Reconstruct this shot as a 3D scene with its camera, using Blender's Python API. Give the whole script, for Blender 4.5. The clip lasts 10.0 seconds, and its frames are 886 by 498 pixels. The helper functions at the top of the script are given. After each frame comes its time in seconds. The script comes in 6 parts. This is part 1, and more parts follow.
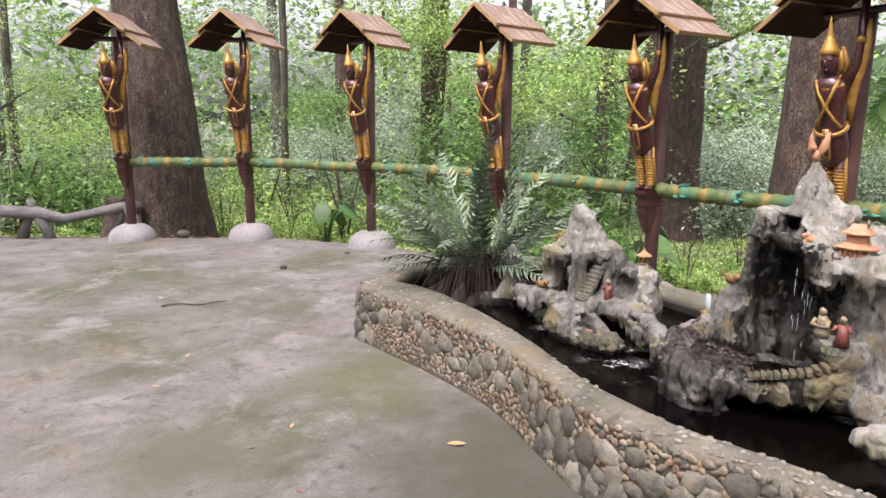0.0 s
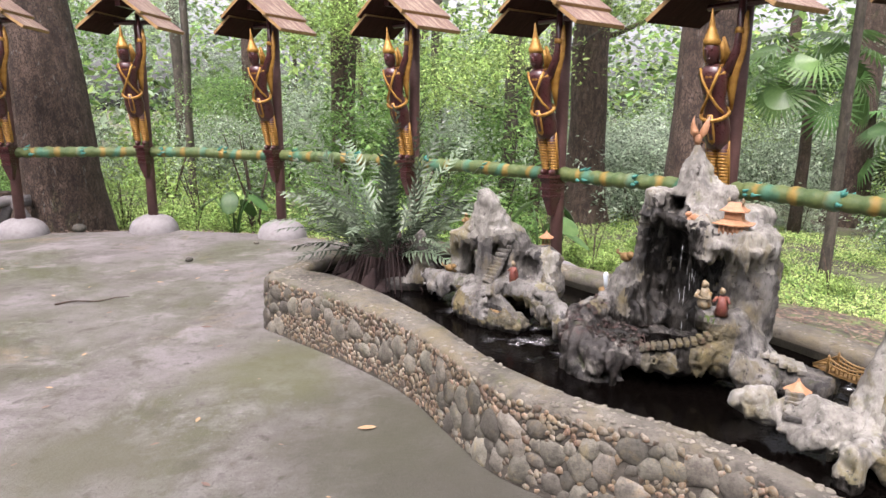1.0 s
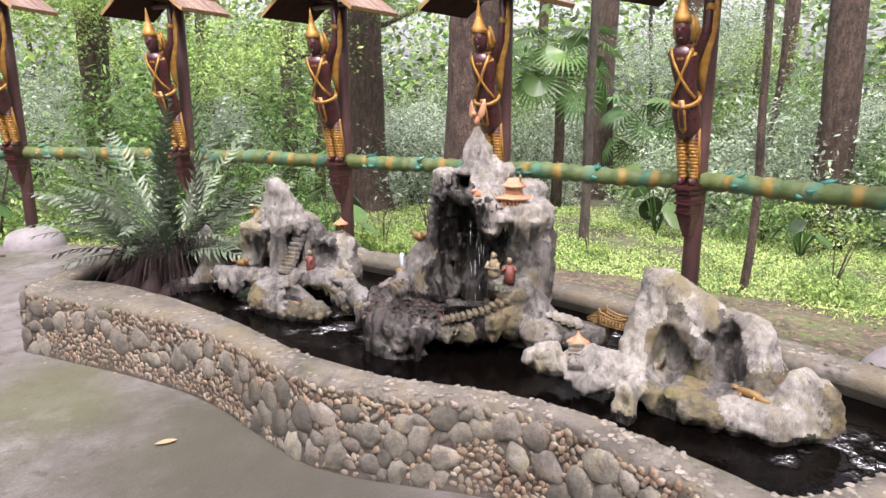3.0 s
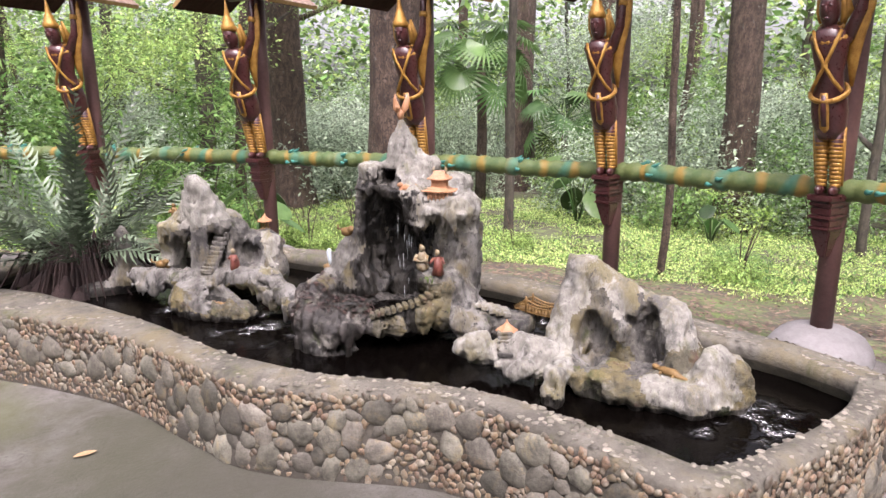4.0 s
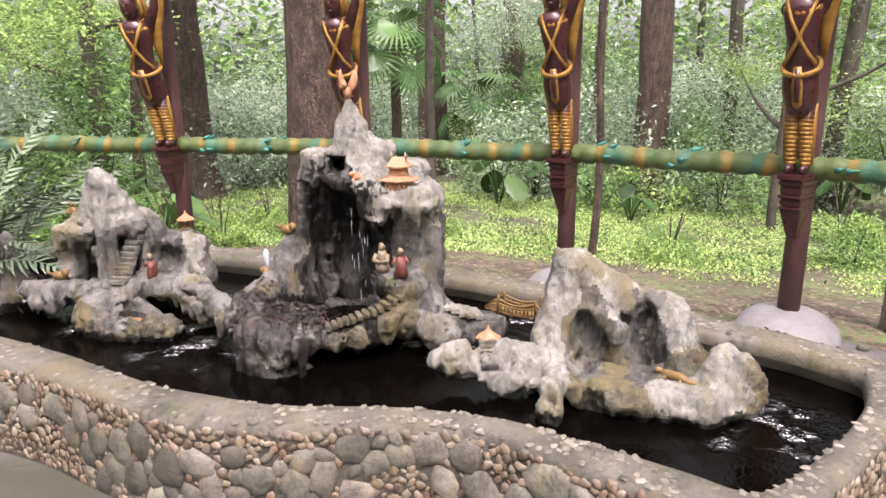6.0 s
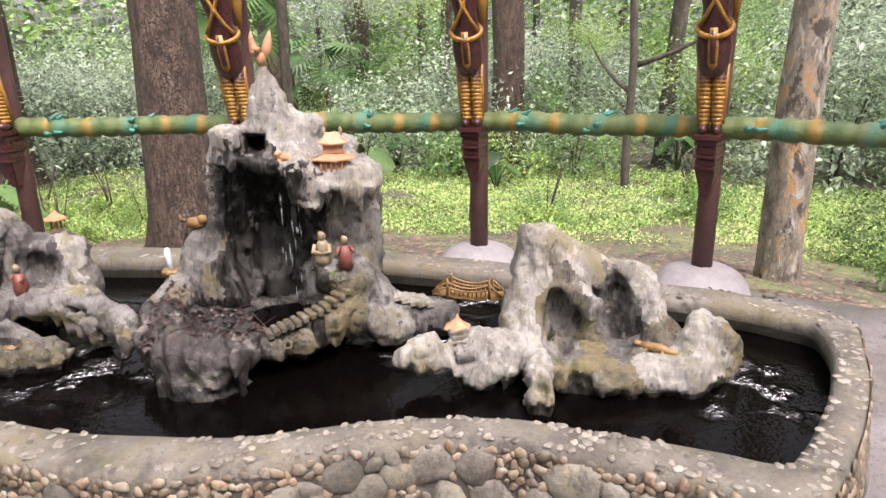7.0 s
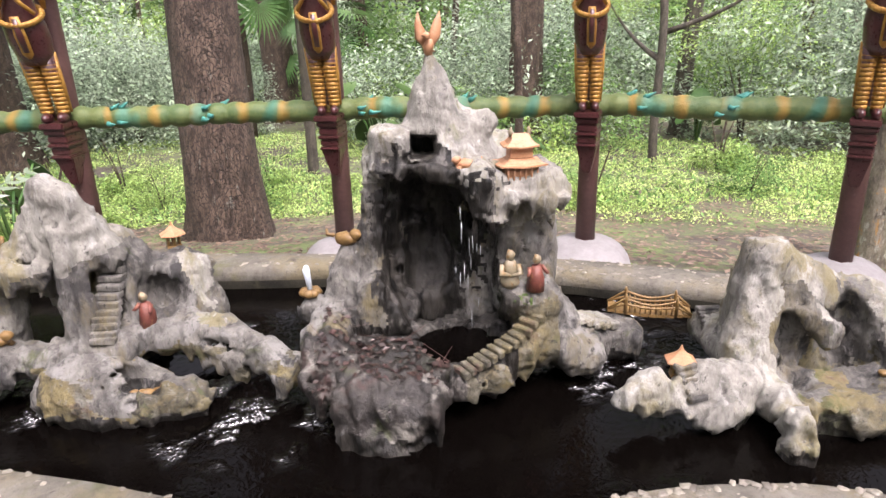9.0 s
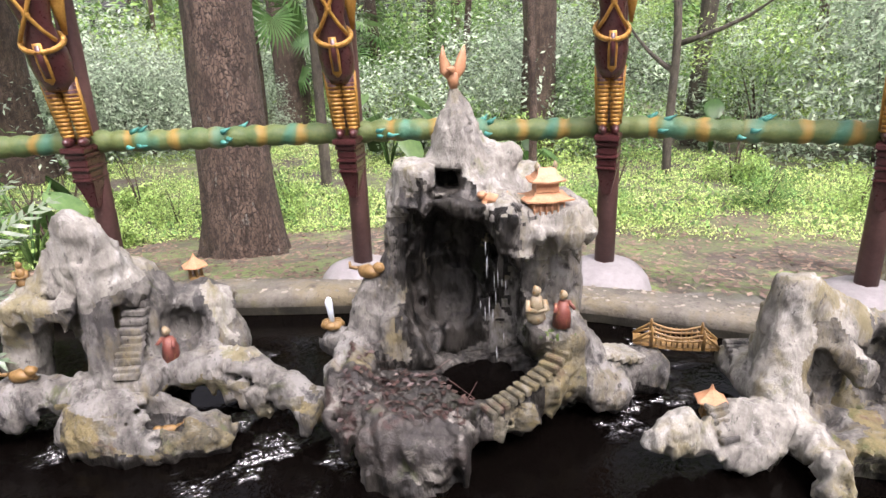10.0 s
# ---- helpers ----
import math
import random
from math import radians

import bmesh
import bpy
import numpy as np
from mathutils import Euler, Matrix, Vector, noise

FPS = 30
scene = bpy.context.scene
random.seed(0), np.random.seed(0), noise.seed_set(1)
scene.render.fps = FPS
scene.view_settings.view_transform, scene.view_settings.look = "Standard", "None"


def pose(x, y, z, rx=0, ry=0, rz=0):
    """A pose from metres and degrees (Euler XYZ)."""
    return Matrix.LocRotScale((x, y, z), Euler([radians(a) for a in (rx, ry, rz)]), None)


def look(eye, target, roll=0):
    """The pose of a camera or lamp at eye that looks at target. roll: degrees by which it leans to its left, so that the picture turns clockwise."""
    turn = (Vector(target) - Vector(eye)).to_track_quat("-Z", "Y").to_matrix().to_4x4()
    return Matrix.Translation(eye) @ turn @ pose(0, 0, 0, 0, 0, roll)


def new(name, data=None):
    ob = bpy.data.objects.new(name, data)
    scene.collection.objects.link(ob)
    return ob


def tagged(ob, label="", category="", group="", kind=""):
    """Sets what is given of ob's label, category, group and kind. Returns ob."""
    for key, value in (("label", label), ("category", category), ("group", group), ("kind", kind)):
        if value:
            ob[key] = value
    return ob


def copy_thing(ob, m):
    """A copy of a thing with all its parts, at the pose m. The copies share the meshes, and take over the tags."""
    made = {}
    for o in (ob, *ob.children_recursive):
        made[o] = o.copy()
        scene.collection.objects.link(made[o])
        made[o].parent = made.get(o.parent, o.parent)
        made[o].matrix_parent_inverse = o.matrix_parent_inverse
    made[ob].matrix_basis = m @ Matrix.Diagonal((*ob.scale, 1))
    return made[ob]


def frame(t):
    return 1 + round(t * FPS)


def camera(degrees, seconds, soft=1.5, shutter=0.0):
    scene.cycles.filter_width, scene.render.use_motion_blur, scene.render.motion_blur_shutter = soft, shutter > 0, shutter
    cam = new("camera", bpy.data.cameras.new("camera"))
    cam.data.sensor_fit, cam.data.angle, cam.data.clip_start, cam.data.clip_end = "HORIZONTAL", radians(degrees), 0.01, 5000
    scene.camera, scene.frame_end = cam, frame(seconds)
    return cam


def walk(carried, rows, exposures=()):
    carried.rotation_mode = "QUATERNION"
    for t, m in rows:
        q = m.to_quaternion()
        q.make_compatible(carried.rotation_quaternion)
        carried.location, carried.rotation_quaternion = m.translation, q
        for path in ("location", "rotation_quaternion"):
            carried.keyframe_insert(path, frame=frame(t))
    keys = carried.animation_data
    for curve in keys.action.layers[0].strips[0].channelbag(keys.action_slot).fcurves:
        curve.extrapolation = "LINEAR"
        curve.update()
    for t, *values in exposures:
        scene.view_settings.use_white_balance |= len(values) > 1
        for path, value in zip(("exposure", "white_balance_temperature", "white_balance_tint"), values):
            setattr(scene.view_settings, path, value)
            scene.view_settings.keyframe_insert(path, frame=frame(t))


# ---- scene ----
cam = camera(67.8, 10.0)
PATH = [
    (0, (0.297, 0.655, 1.452), (0.179, 2.615, 1.072), 0.8),
    (0.5, (0.343, 0.637, 1.449), (0.375, 2.597, 1.055), 0.7),
    (1, (0.357, 0.622, 1.446), (0.487, 2.575, 1.033), 0.7),
    (1.5, (0.363, 0.626, 1.443), (0.623, 2.562, 1.017), 0.6),
    (2, (0.33, 0.633, 1.437), (0.812, 2.527, 1.01), 0.4),
    (2.5, (0.318, 0.636, 1.426), (0.953, 2.483, 0.996), 0.2),
    (4, (0.303, 0.627, 1.418), (1.248, 2.33, 0.964), -0.2),
    (4.5, (0.31, 0.632, 1.408), (1.357, 2.273, 0.948), -0.4),
    (5, (0.311, 0.693, 1.398), (1.432, 2.281, 0.927), -0.4),
    (5.2, (0.313, 0.757, 1.398), (1.44, 2.337, 0.915), -0.4),
    (6.5, (0.262, 1.308, 1.372), (1.553, 2.738, 0.835), -0.6),
    (7, (0.194, 1.545, 1.36), (1.675, 2.754, 0.772), -1.0),
    (7.5, (0.207, 1.792, 1.341), (1.722, 2.93, 0.7), -1.3),
    (8, (0.193, 2.02, 1.368), (1.688, 3.154, 0.677), -1.4),
    (8.5, (0.121, 2.211, 1.412), (1.608, 3.355, 0.719), -1.5),
    (9, (0.044, 2.331, 1.437), (1.535, 3.475, 0.752), -1.5),
    (9.5, (0.047, 2.379, 1.484), (1.529, 3.535, 0.8), -1.7),
    (10, (0.056, 2.397, 1.515), (1.534, 3.568, 0.85), -1.8),
]
walk(cam, [(t, look(eye, target, roll)) for t, eye, target, roll in PATH], exposures=[(0, 1.42, 6420, 23), (2.5, 1.56, 6400, 27), (5.0, 1.57, 6450, 27), (7.0, 1.63, 6550, 25), (10.0, 1.73, 6400, 25)])

# ---- light ----
SUN_EL, SUN_AZ = radians(60), radians(205)
world = bpy.data.worlds.new("sky")
scene.world = world
world.use_nodes = True
_n = world.node_tree
_sky = _n.nodes.new("ShaderNodeTexSky")
_sky.sky_type, _sky.sun_disc, _sky.sun_elevation, _sky.sun_rotation = "NISHITA", False, SUN_EL, SUN_AZ
_sky.air_density, _sky.dust_density = 1.0, 6.0
_hs = _n.nodes.new("ShaderNodeHueSaturation")
_hs.inputs["Saturation"].default_value = 0.2
_n.links.new(_sky.outputs[0], _hs.inputs["Color"])
_n.links.new(_hs.outputs[0], _n.nodes["Background"].inputs["Color"])
_n.nodes["Background"].inputs["Strength"].default_value = 0.15
sun = new("sun", bpy.data.lights.new("sun", "SUN"))
sun.data.energy, sun.data.angle, sun.data.color = 1.0, radians(28), (1.0, 0.94, 0.84)
sun.matrix_world = look((math.sin(SUN_AZ) * 20, math.cos(SUN_AZ) * 20, 34), (0, 0, 0))

# ---- materials ----


def ramp(nt, fac, stops):
    r = nt.nodes.new("ShaderNodeValToRGB")
    e = r.color_ramp.elements
    while len(e) < len(stops):
        e.new(0.5)
    for el, (p, c) in zip(e, stops):
        el.position, el.color = p, (*c, 1) if len(c) == 3 else c
    nt.links.new(fac, r.inputs[0])
    return r.outputs[0]


def mixed(nt, fac, a, b):
    m = nt.nodes.new("ShaderNodeMix")
    m.data_type = "RGBA"
    for sock, v in ((m.inputs[0], fac), (m.inputs[6], a), (m.inputs[7], b)):
        if isinstance(v, bpy.types.NodeSocket):
            nt.links.new(v, sock)
        elif isinstance(v, (int, float)):
            sock.default_value = v
        else:
            sock.default_value = (*v, 1)
    return m.outputs[2]


def tex(nt, kind, scale, detail=4.0, rough=0.6, vec=None, dist=0.0):
    n = nt.nodes.new("ShaderNodeTex" + kind)
    n.inputs["Scale"].default_value = scale
    if kind == "Noise":
        n.inputs["Detail"].default_value, n.inputs["Roughness"].default_value = detail, rough
        n.inputs["Distortion"].default_value = dist
    if vec is not None:
        nt.links.new(vec, n.inputs["Vector"])
    return n


def mat(name, colors, scale=6.0, *args, plates=0.0, **kw):
    """A noise-coloured surface, with cracked plates where asked for."""
    m = plain_mat(name, colors, scale, *args, **kw)
    if plates:
        nt = m.node_tree
        b = nt.nodes["Principled BSDF"]
        vec = nt.nodes.new("ShaderNodeTexCoord").outputs["Object"]
        mp = nt.nodes.new("ShaderNodeMapping")
        mp.inputs["Scale"].default_value = (1, 1, 0.42)
        wob = tex(nt, "Noise", 6.0, 3, 0.6, vec)
        mixv = nt.nodes.new("ShaderNodeMix")
        mixv.data_type = "VECTOR"
        mixv.inputs[0].default_value = 0.12
        nt.links.new(vec, mixv.inputs[4])
        nt.links.new(wob.outputs["Color"], mixv.inputs[5])
        nt.links.new(mixv.outputs[1], mp.inputs[0])
        vo = nt.nodes.new("ShaderNodeTexVoronoi")
        vo.feature = "DISTANCE_TO_EDGE"
        vo.inputs["Scale"].default_value = plates
        nt.links.new(mp.outputs[0], vo.inputs["Vector"])
        crack = ramp(nt, vo.outputs["Distance"], [(0.0, (0, 0, 0)), (0.11, (1, 1, 1))])
        base = b.inputs["Base Color"].links[0].from_socket
        col = mixed(nt, crack, (0.028, 0.021, 0.017), base)
        nt.links.new(col, b.inputs["Base Color"])
        bp = nt.nodes.new("ShaderNodeBump")
        bp.inputs["Strength"].default_value, bp.inputs["Distance"].default_value = 0.9, 0.02
        nt.links.new(crack, bp.inputs["Height"])
        nt.links.new(b.inputs["Normal"].links[0].from_socket, bp.inputs["Normal"])
        nt.links.new(bp.outputs[0], b.inputs["Normal"])
    return m


def plain_mat(name, colors, scale=6.0, rough=0.7, bump=0.3, bump_scale=40.0, metal=0.0, spots=None, random_by="", coat=0.0, world_space=False, stretch=(1, 1, 1), spec=0.5, trans=0.0):
    """Noise-coloured surface: colours spread over a broad and a fine noise; spots (colour, scale, low, high) lie over them."""
    m = bpy.data.materials.new(name)
    m.use_nodes = True
    nt = m.node_tree
    b = nt.nodes["Principled BSDF"]
    if world_space:
        vec = nt.nodes.new("ShaderNodeNewGeometry").outputs["Position"]
    else:
        vec = nt.nodes.new("ShaderNodeTexCoord").outputs["Object"]
    if stretch != (1, 1, 1):
        mp = nt.nodes.new("ShaderNodeMapping")
        mp.inputs["Scale"].default_value = stretch
        nt.links.new(vec, mp.inputs[0])
        vec = mp.outputs[0]
    broad = tex(nt, "Noise", scale, 5, 0.65, vec)
    fine = tex(nt, "Noise", scale * 7, 4, 0.7, vec)
    mx = nt.nodes.new("ShaderNodeMath")
    mx.operation = "MULTIPLY_ADD"
    nt.links.new(fine.outputs[0], mx.inputs[0])
    mx.inputs[1].default_value = 0.35
    ad = nt.nodes.new("ShaderNodeMath")
    ad.operation = "MULTIPLY_ADD"
    nt.links.new(broad.outputs[0], ad.inputs[0])
    ad.inputs[1].default_value = 0.65
    nt.links.new(mx.outputs[0], ad.inputs[2])
    mx.inputs[2].default_value = 0.0
    k = len(colors)
    stops = [(0.39 + 0.22 * i / max(1, k - 1), c) for i, c in enumerate(colors)]
    col = ramp(nt, ad.outputs[0], stops) if k > 1 else None
    if col is None:
        col = mixed(nt, ad.outputs[0], [c * 0.85 for c in colors[0]], [min(1, c * 1.12) for c in colors[0]])
    for sc, ss, lo, hi in spots or ():
        sp = tex(nt, "Noise", ss, 5, 0.7, vec, 0.4)
        f = ramp(nt, sp.outputs[0], [(lo, (0, 0, 0)), (hi, (1, 1, 1))])
        col = mixed(nt, f, col, sc)
    if random_by:
        if random_by == "object":
            rnd = nt.nodes.new("ShaderNodeObjectInfo").outputs["Random"]
        else:
            rnd = nt.nodes.new("ShaderNodeNewGeometry").outputs["Random Per Island"]
        h = nt.nodes.new("ShaderNodeHueSaturation")
        nt.links.new(col, h.inputs["Color"])
        mr = nt.nodes.new("ShaderNodeMapRange")
        mr.inputs[3].default_value, mr.inputs[4].default_value = (0.3, 1.75) if trans else (0.5, 1.55)
        nt.links.new(rnd, mr.inputs[0])
        nt.links.new(mr.outputs[0], h.inputs["Value"])
        m2 = nt.nodes.new("ShaderNodeMapRange")
        m2.inputs[3].default_value, m2.inputs[4].default_value = 0.485, 0.515
        w2 = nt.nodes.new("ShaderNodeTexWhiteNoise")
        w2.noise_dimensions = "1D"
        nt.links.new(rnd, w2.inputs["W"])
        nt.links.new(w2.outputs["Value"], m2.inputs[0])
        nt.links.new(m2.outputs[0], h.inputs["Hue"])
        col = h.outputs[0]
    nt.links.new(col, b.inputs["Base Color"])
    b.inputs["Metallic"].default_value = metal
    b.inputs["Specular IOR Level"].default_value = spec
    b.inputs["Coat Weight"].default_value = coat
    b.inputs["Coat Roughness"].default_value = 0.15
    rr = nt.nodes.new("ShaderNodeMapRange")
    rr.inputs[3].default_value, rr.inputs[4].default_value = max(0.03, rough - 0.12), min(1, rough + 0.12)
    nt.links.new(fine.outputs[0], rr.inputs[0])
    nt.links.new(rr.outputs[0], b.inputs["Roughness"])
    if bump:
        bn = tex(nt, "Noise", bump_scale, 6, 0.65, vec)
        bp = nt.nodes.new("ShaderNodeBump")
        bp.inputs["Strength"].default_value, bp.inputs["Distance"].default_value = bump, 0.6 / bump_scale
        nt.links.new(bn.outputs[0], bp.inputs["Height"])
        nt.links.new(bp.outputs[0], b.inputs["Normal"])
    if trans:
        tl = nt.nodes.new("ShaderNodeBsdfTranslucent")
        nt.links.new(col, tl.inputs["Color"])
        ms = nt.nodes.new("ShaderNodeMixShader")
        ms.inputs[0].default_value = trans
        nt.links.new(b.outputs[0], ms.inputs[1])
        nt.links.new(tl.outputs[0], ms.inputs[2])
        nt.links.new(ms.outputs[0], nt.nodes["Material Output"].inputs["Surface"])
    return m


M_PAVE = mat("concrete_paving", [(0.0968, 0.0869, 0.0792), (0.143, 0.1309, 0.1243), (0.1815, 0.1683, 0.1639)], 1.3, 0.85, 0.6, 55,
             spots=[((0.066, 0.072, 0.036), 0.55, 0.46, 0.62), ((0.175, 0.135, 0.088), 0.8, 0.58, 0.72), ((0.20, 0.186, 0.182), 1.7, 0.52, 0.66), ((0.06, 0.055, 0.046), 9.0, 0.57, 0.7), ((0.07, 0.064, 0.057), 70.0, 0.54, 0.68), ((0.19, 0.18, 0.17), 45.0, 0.58, 0.7), ((0.062, 0.06, 0.04), 3.1, 0.55, 0.7), ((0.05, 0.047, 0.04), 28.0, 0.66, 0.72)], world_space=True)


def stain(m, centre, reach, color):
    """A damp mossy stain with a ragged edge round a place on the ground."""
    nt = m.node_tree
    b = nt.nodes["Principled BSDF"]
    vec = nt.nodes.new("ShaderNodeNewGeometry").outputs["Position"]
    dn = nt.nodes.new("ShaderNodeVectorMath")
    dn.operation = "DISTANCE"
    nt.links.new(vec, dn.inputs[0])
    dn.inputs[1].default_value = centre
    no = tex(nt, "Noise", 2.2, 5, 0.7, vec)
    ma = nt.nodes.new("ShaderNodeMath")
    ma.operation = "MULTIPLY_ADD"
    nt.links.new(no.outputs[0], ma.inputs[0])
    ma.inputs[1].default_value = 1.6 * reach
    nt.links.new(dn.outputs["Value"], ma.inputs[2])
    mr = nt.nodes.new("ShaderNodeMapRange")
    mr.inputs[1].default_value, mr.inputs[2].default_value, mr.inputs[3].default_value, mr.inputs[4].default_value = reach * 1.15, reach * 1.85, 0.8, 0.0
    nt.links.new(ma.outputs[0], mr.inputs[0])
    nt.links.new(mixed(nt, mr.outputs[0], b.inputs["Base Color"].links[0].from_socket, color), b.inputs["Base Color"])


stain(M_PAVE, (0.55, 2.75, 0.0), 1.15, (0.042, 0.041, 0.027))
stain(M_PAVE, (0.35, 3.55, 0.0), 0.6, (0.052, 0.052, 0.032))
stain(M_PAVE, (-0.35, 4.2, 0.0), 0.5, (0.08, 0.085, 0.04))
stain(M_PAVE, (-1.0, 3.2, 0.0), 0.5, (0.075, 0.075, 0.045))
M_DIRT = mat("forest_soil", [(0.06, 0.048, 0.039), (0.095, 0.08, 0.064), (0.12, 0.14, 0.06)], 1.2, 0.95, 0.7, 25,
             spots=[((0.14, 0.19, 0.065), 0.5, 0.5, 0.62), ((0.17, 0.24, 0.075), 2.2, 0.53, 0.65), ((0.13, 0.1, 0.08), 14.0, 0.54, 0.66), ((0.035, 0.028, 0.023), 22.0, 0.56, 0.68)], world_space=True)
M_MORTAR = mat("cement_mortar", [(0.07611, 0.06935, 0.05581), (0.1268, 0.1166, 0.09475), (0.1776, 0.1673, 0.1438)], 3.0, 0.85, 0.6, 55,
               spots=[((0.138, 0.117, 0.07), 3.0, 0.47, 0.63), ((0.08, 0.082, 0.04), 4.5, 0.57, 0.68), ((0.05, 0.046, 0.038), 9.0, 0.56, 0.7), ((0.05, 0.045, 0.037), 60.0, 0.58, 0.7)], world_space=True)
M_STONE = mat("river_stone", [(0.06, 0.056, 0.045), (0.115, 0.107, 0.085), (0.165, 0.155, 0.127)], 14.0, 0.8, 0.6, 70,
              spots=[((0.19, 0.155, 0.095), 16.0, 0.54, 0.7), ((0.07, 0.064, 0.053), 40.0, 0.56, 0.7)], random_by="object", world_space=True)
PEBBLE_TONES = [(0.065, 0.05, 0.036), (0.16, 0.108, 0.065), (0.145, 0.127, 0.094), (0.225, 0.2, 0.155)]
M_PEBBLE = mat("river_pebble", PEBBLE_TONES, 22.0, 0.6, 0.2, 90, random_by="object", world_space=True)
M_PEBBLES = mat("river_pebbles", PEBBLE_TONES, 22.0, 0.6, 0.2, 90, random_by="island", world_space=True)
M_FLECK = mat("pale_pebble", [(0.09963, 0.08856, 0.06863), (0.2103, 0.1904, 0.155)], 15.0, 0.6, 0.1, 80, random_by="island", world_space=True)
# dark streaked spots put the shade of crevices into the rock colour
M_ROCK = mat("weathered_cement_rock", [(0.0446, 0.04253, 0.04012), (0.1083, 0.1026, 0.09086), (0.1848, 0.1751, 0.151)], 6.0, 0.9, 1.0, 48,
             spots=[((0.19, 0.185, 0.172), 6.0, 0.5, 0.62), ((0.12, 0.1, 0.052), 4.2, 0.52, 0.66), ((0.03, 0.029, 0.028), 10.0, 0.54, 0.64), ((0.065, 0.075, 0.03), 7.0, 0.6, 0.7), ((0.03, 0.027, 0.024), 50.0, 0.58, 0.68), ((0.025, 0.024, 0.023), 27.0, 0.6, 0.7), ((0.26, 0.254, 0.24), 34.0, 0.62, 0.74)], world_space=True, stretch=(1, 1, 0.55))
# wet rock of waterline and basin; also carries the cave's shade as colour
M_WETSHADEROCK = mat("wet_and_shaded_rock", [(0.00612, 0.005753, 0.005263), (0.01714, 0.01567, 0.01322), (0.04406, 0.04039, 0.03427)], 9.0, 0.42, 0.9, 45,
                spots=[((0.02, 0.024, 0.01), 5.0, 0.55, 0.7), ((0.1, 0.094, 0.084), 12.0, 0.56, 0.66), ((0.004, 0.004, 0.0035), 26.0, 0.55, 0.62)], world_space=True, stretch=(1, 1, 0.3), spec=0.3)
# pale rock, with crevice shade likewise coloured in as dark spots
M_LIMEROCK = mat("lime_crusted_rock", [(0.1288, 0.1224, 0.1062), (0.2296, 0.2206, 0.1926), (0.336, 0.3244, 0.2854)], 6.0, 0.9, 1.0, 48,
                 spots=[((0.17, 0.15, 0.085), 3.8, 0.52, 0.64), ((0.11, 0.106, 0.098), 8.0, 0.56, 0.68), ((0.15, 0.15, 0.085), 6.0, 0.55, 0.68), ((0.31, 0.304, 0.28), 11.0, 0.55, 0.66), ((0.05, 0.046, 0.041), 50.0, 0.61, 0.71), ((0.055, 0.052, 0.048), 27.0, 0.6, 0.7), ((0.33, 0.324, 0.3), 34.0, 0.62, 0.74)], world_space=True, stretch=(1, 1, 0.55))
M_MOSSROCK = mat("mossy_step_rock", [(0.035, 0.031, 0.02), (0.08, 0.073, 0.048), (0.14, 0.13, 0.1)], 7.0, 0.85, 1.0, 46,
                 spots=[((0.15, 0.122, 0.055), 4.0, 0.48, 0.62), ((0.055, 0.072, 0.02), 5.0, 0.56, 0.7), ((0.17, 0.163, 0.14), 8.0, 0.56, 0.66), ((0.085, 0.045, 0.032), 5.5, 0.58, 0.68), ((0.025, 0.022, 0.017), 14.0, 0.56, 0.66), ((0.02, 0.018, 0.014), 60.0, 0.6, 0.7), ((0.02, 0.018, 0.013), 27.0, 0.6, 0.7), ((0.22, 0.21, 0.18), 34.0, 0.62, 0.74)], world_space=True)
M_MOSS = mat("wet_green_moss", [(0.02, 0.024, 0.012), (0.05, 0.085, 0.015), (0.09, 0.13, 0.025)], 9.0, 0.9, 1.0, 60, world_space=True)
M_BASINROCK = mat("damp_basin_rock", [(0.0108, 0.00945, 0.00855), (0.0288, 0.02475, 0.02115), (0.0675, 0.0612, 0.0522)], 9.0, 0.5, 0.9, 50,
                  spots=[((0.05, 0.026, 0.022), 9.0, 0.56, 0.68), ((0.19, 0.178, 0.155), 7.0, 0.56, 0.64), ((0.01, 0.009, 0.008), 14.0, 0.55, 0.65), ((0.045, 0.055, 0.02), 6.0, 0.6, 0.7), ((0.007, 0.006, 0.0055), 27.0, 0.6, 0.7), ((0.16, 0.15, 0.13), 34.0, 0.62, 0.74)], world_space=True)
M_MAROON = mat("maroon_gloss_paint", [(0.045, 0.014, 0.014), (0.075, 0.022, 0.022)], 9.0, 0.3, 0.12, 35, coat=0.3, spots=[((0.12, 0.06, 0.05), 24.0, 0.64, 0.74)])
M_POST = mat("maroon_post_paint", [(0.075, 0.034, 0.03), (0.12, 0.06, 0.052)], 7.0, 0.55, 0.15, 40, spots=[((0.19, 0.13, 0.115), 9.0, 0.62, 0.74)])
M_GOLD = mat("gold_paint", [(0.24, 0.115, 0.02), (0.45, 0.25, 0.05)], 20.0, 0.42, 0.4, 70, metal=0.25)
M_PLANK = mat("roof_plank_maroon", [(0.14, 0.08, 0.062), (0.235, 0.155, 0.12)], 5.0, 0.6, 0.3, 40, spots=[((0.3625, 0.29, 0.2175), 6.0, 0.5, 0.64)], stretch=(1, 6, 6))
# plank undersides: darker and more matt than the tops
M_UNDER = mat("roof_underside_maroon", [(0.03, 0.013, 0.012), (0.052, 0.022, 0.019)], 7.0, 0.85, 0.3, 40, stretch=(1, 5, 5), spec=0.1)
M_PLANKEDGE = mat("roof_plank_ochre", [(0.27, 0.16, 0.055), (0.38, 0.24, 0.1)], 8.0, 0.6, 0.3, 40, stretch=(1, 5, 5))
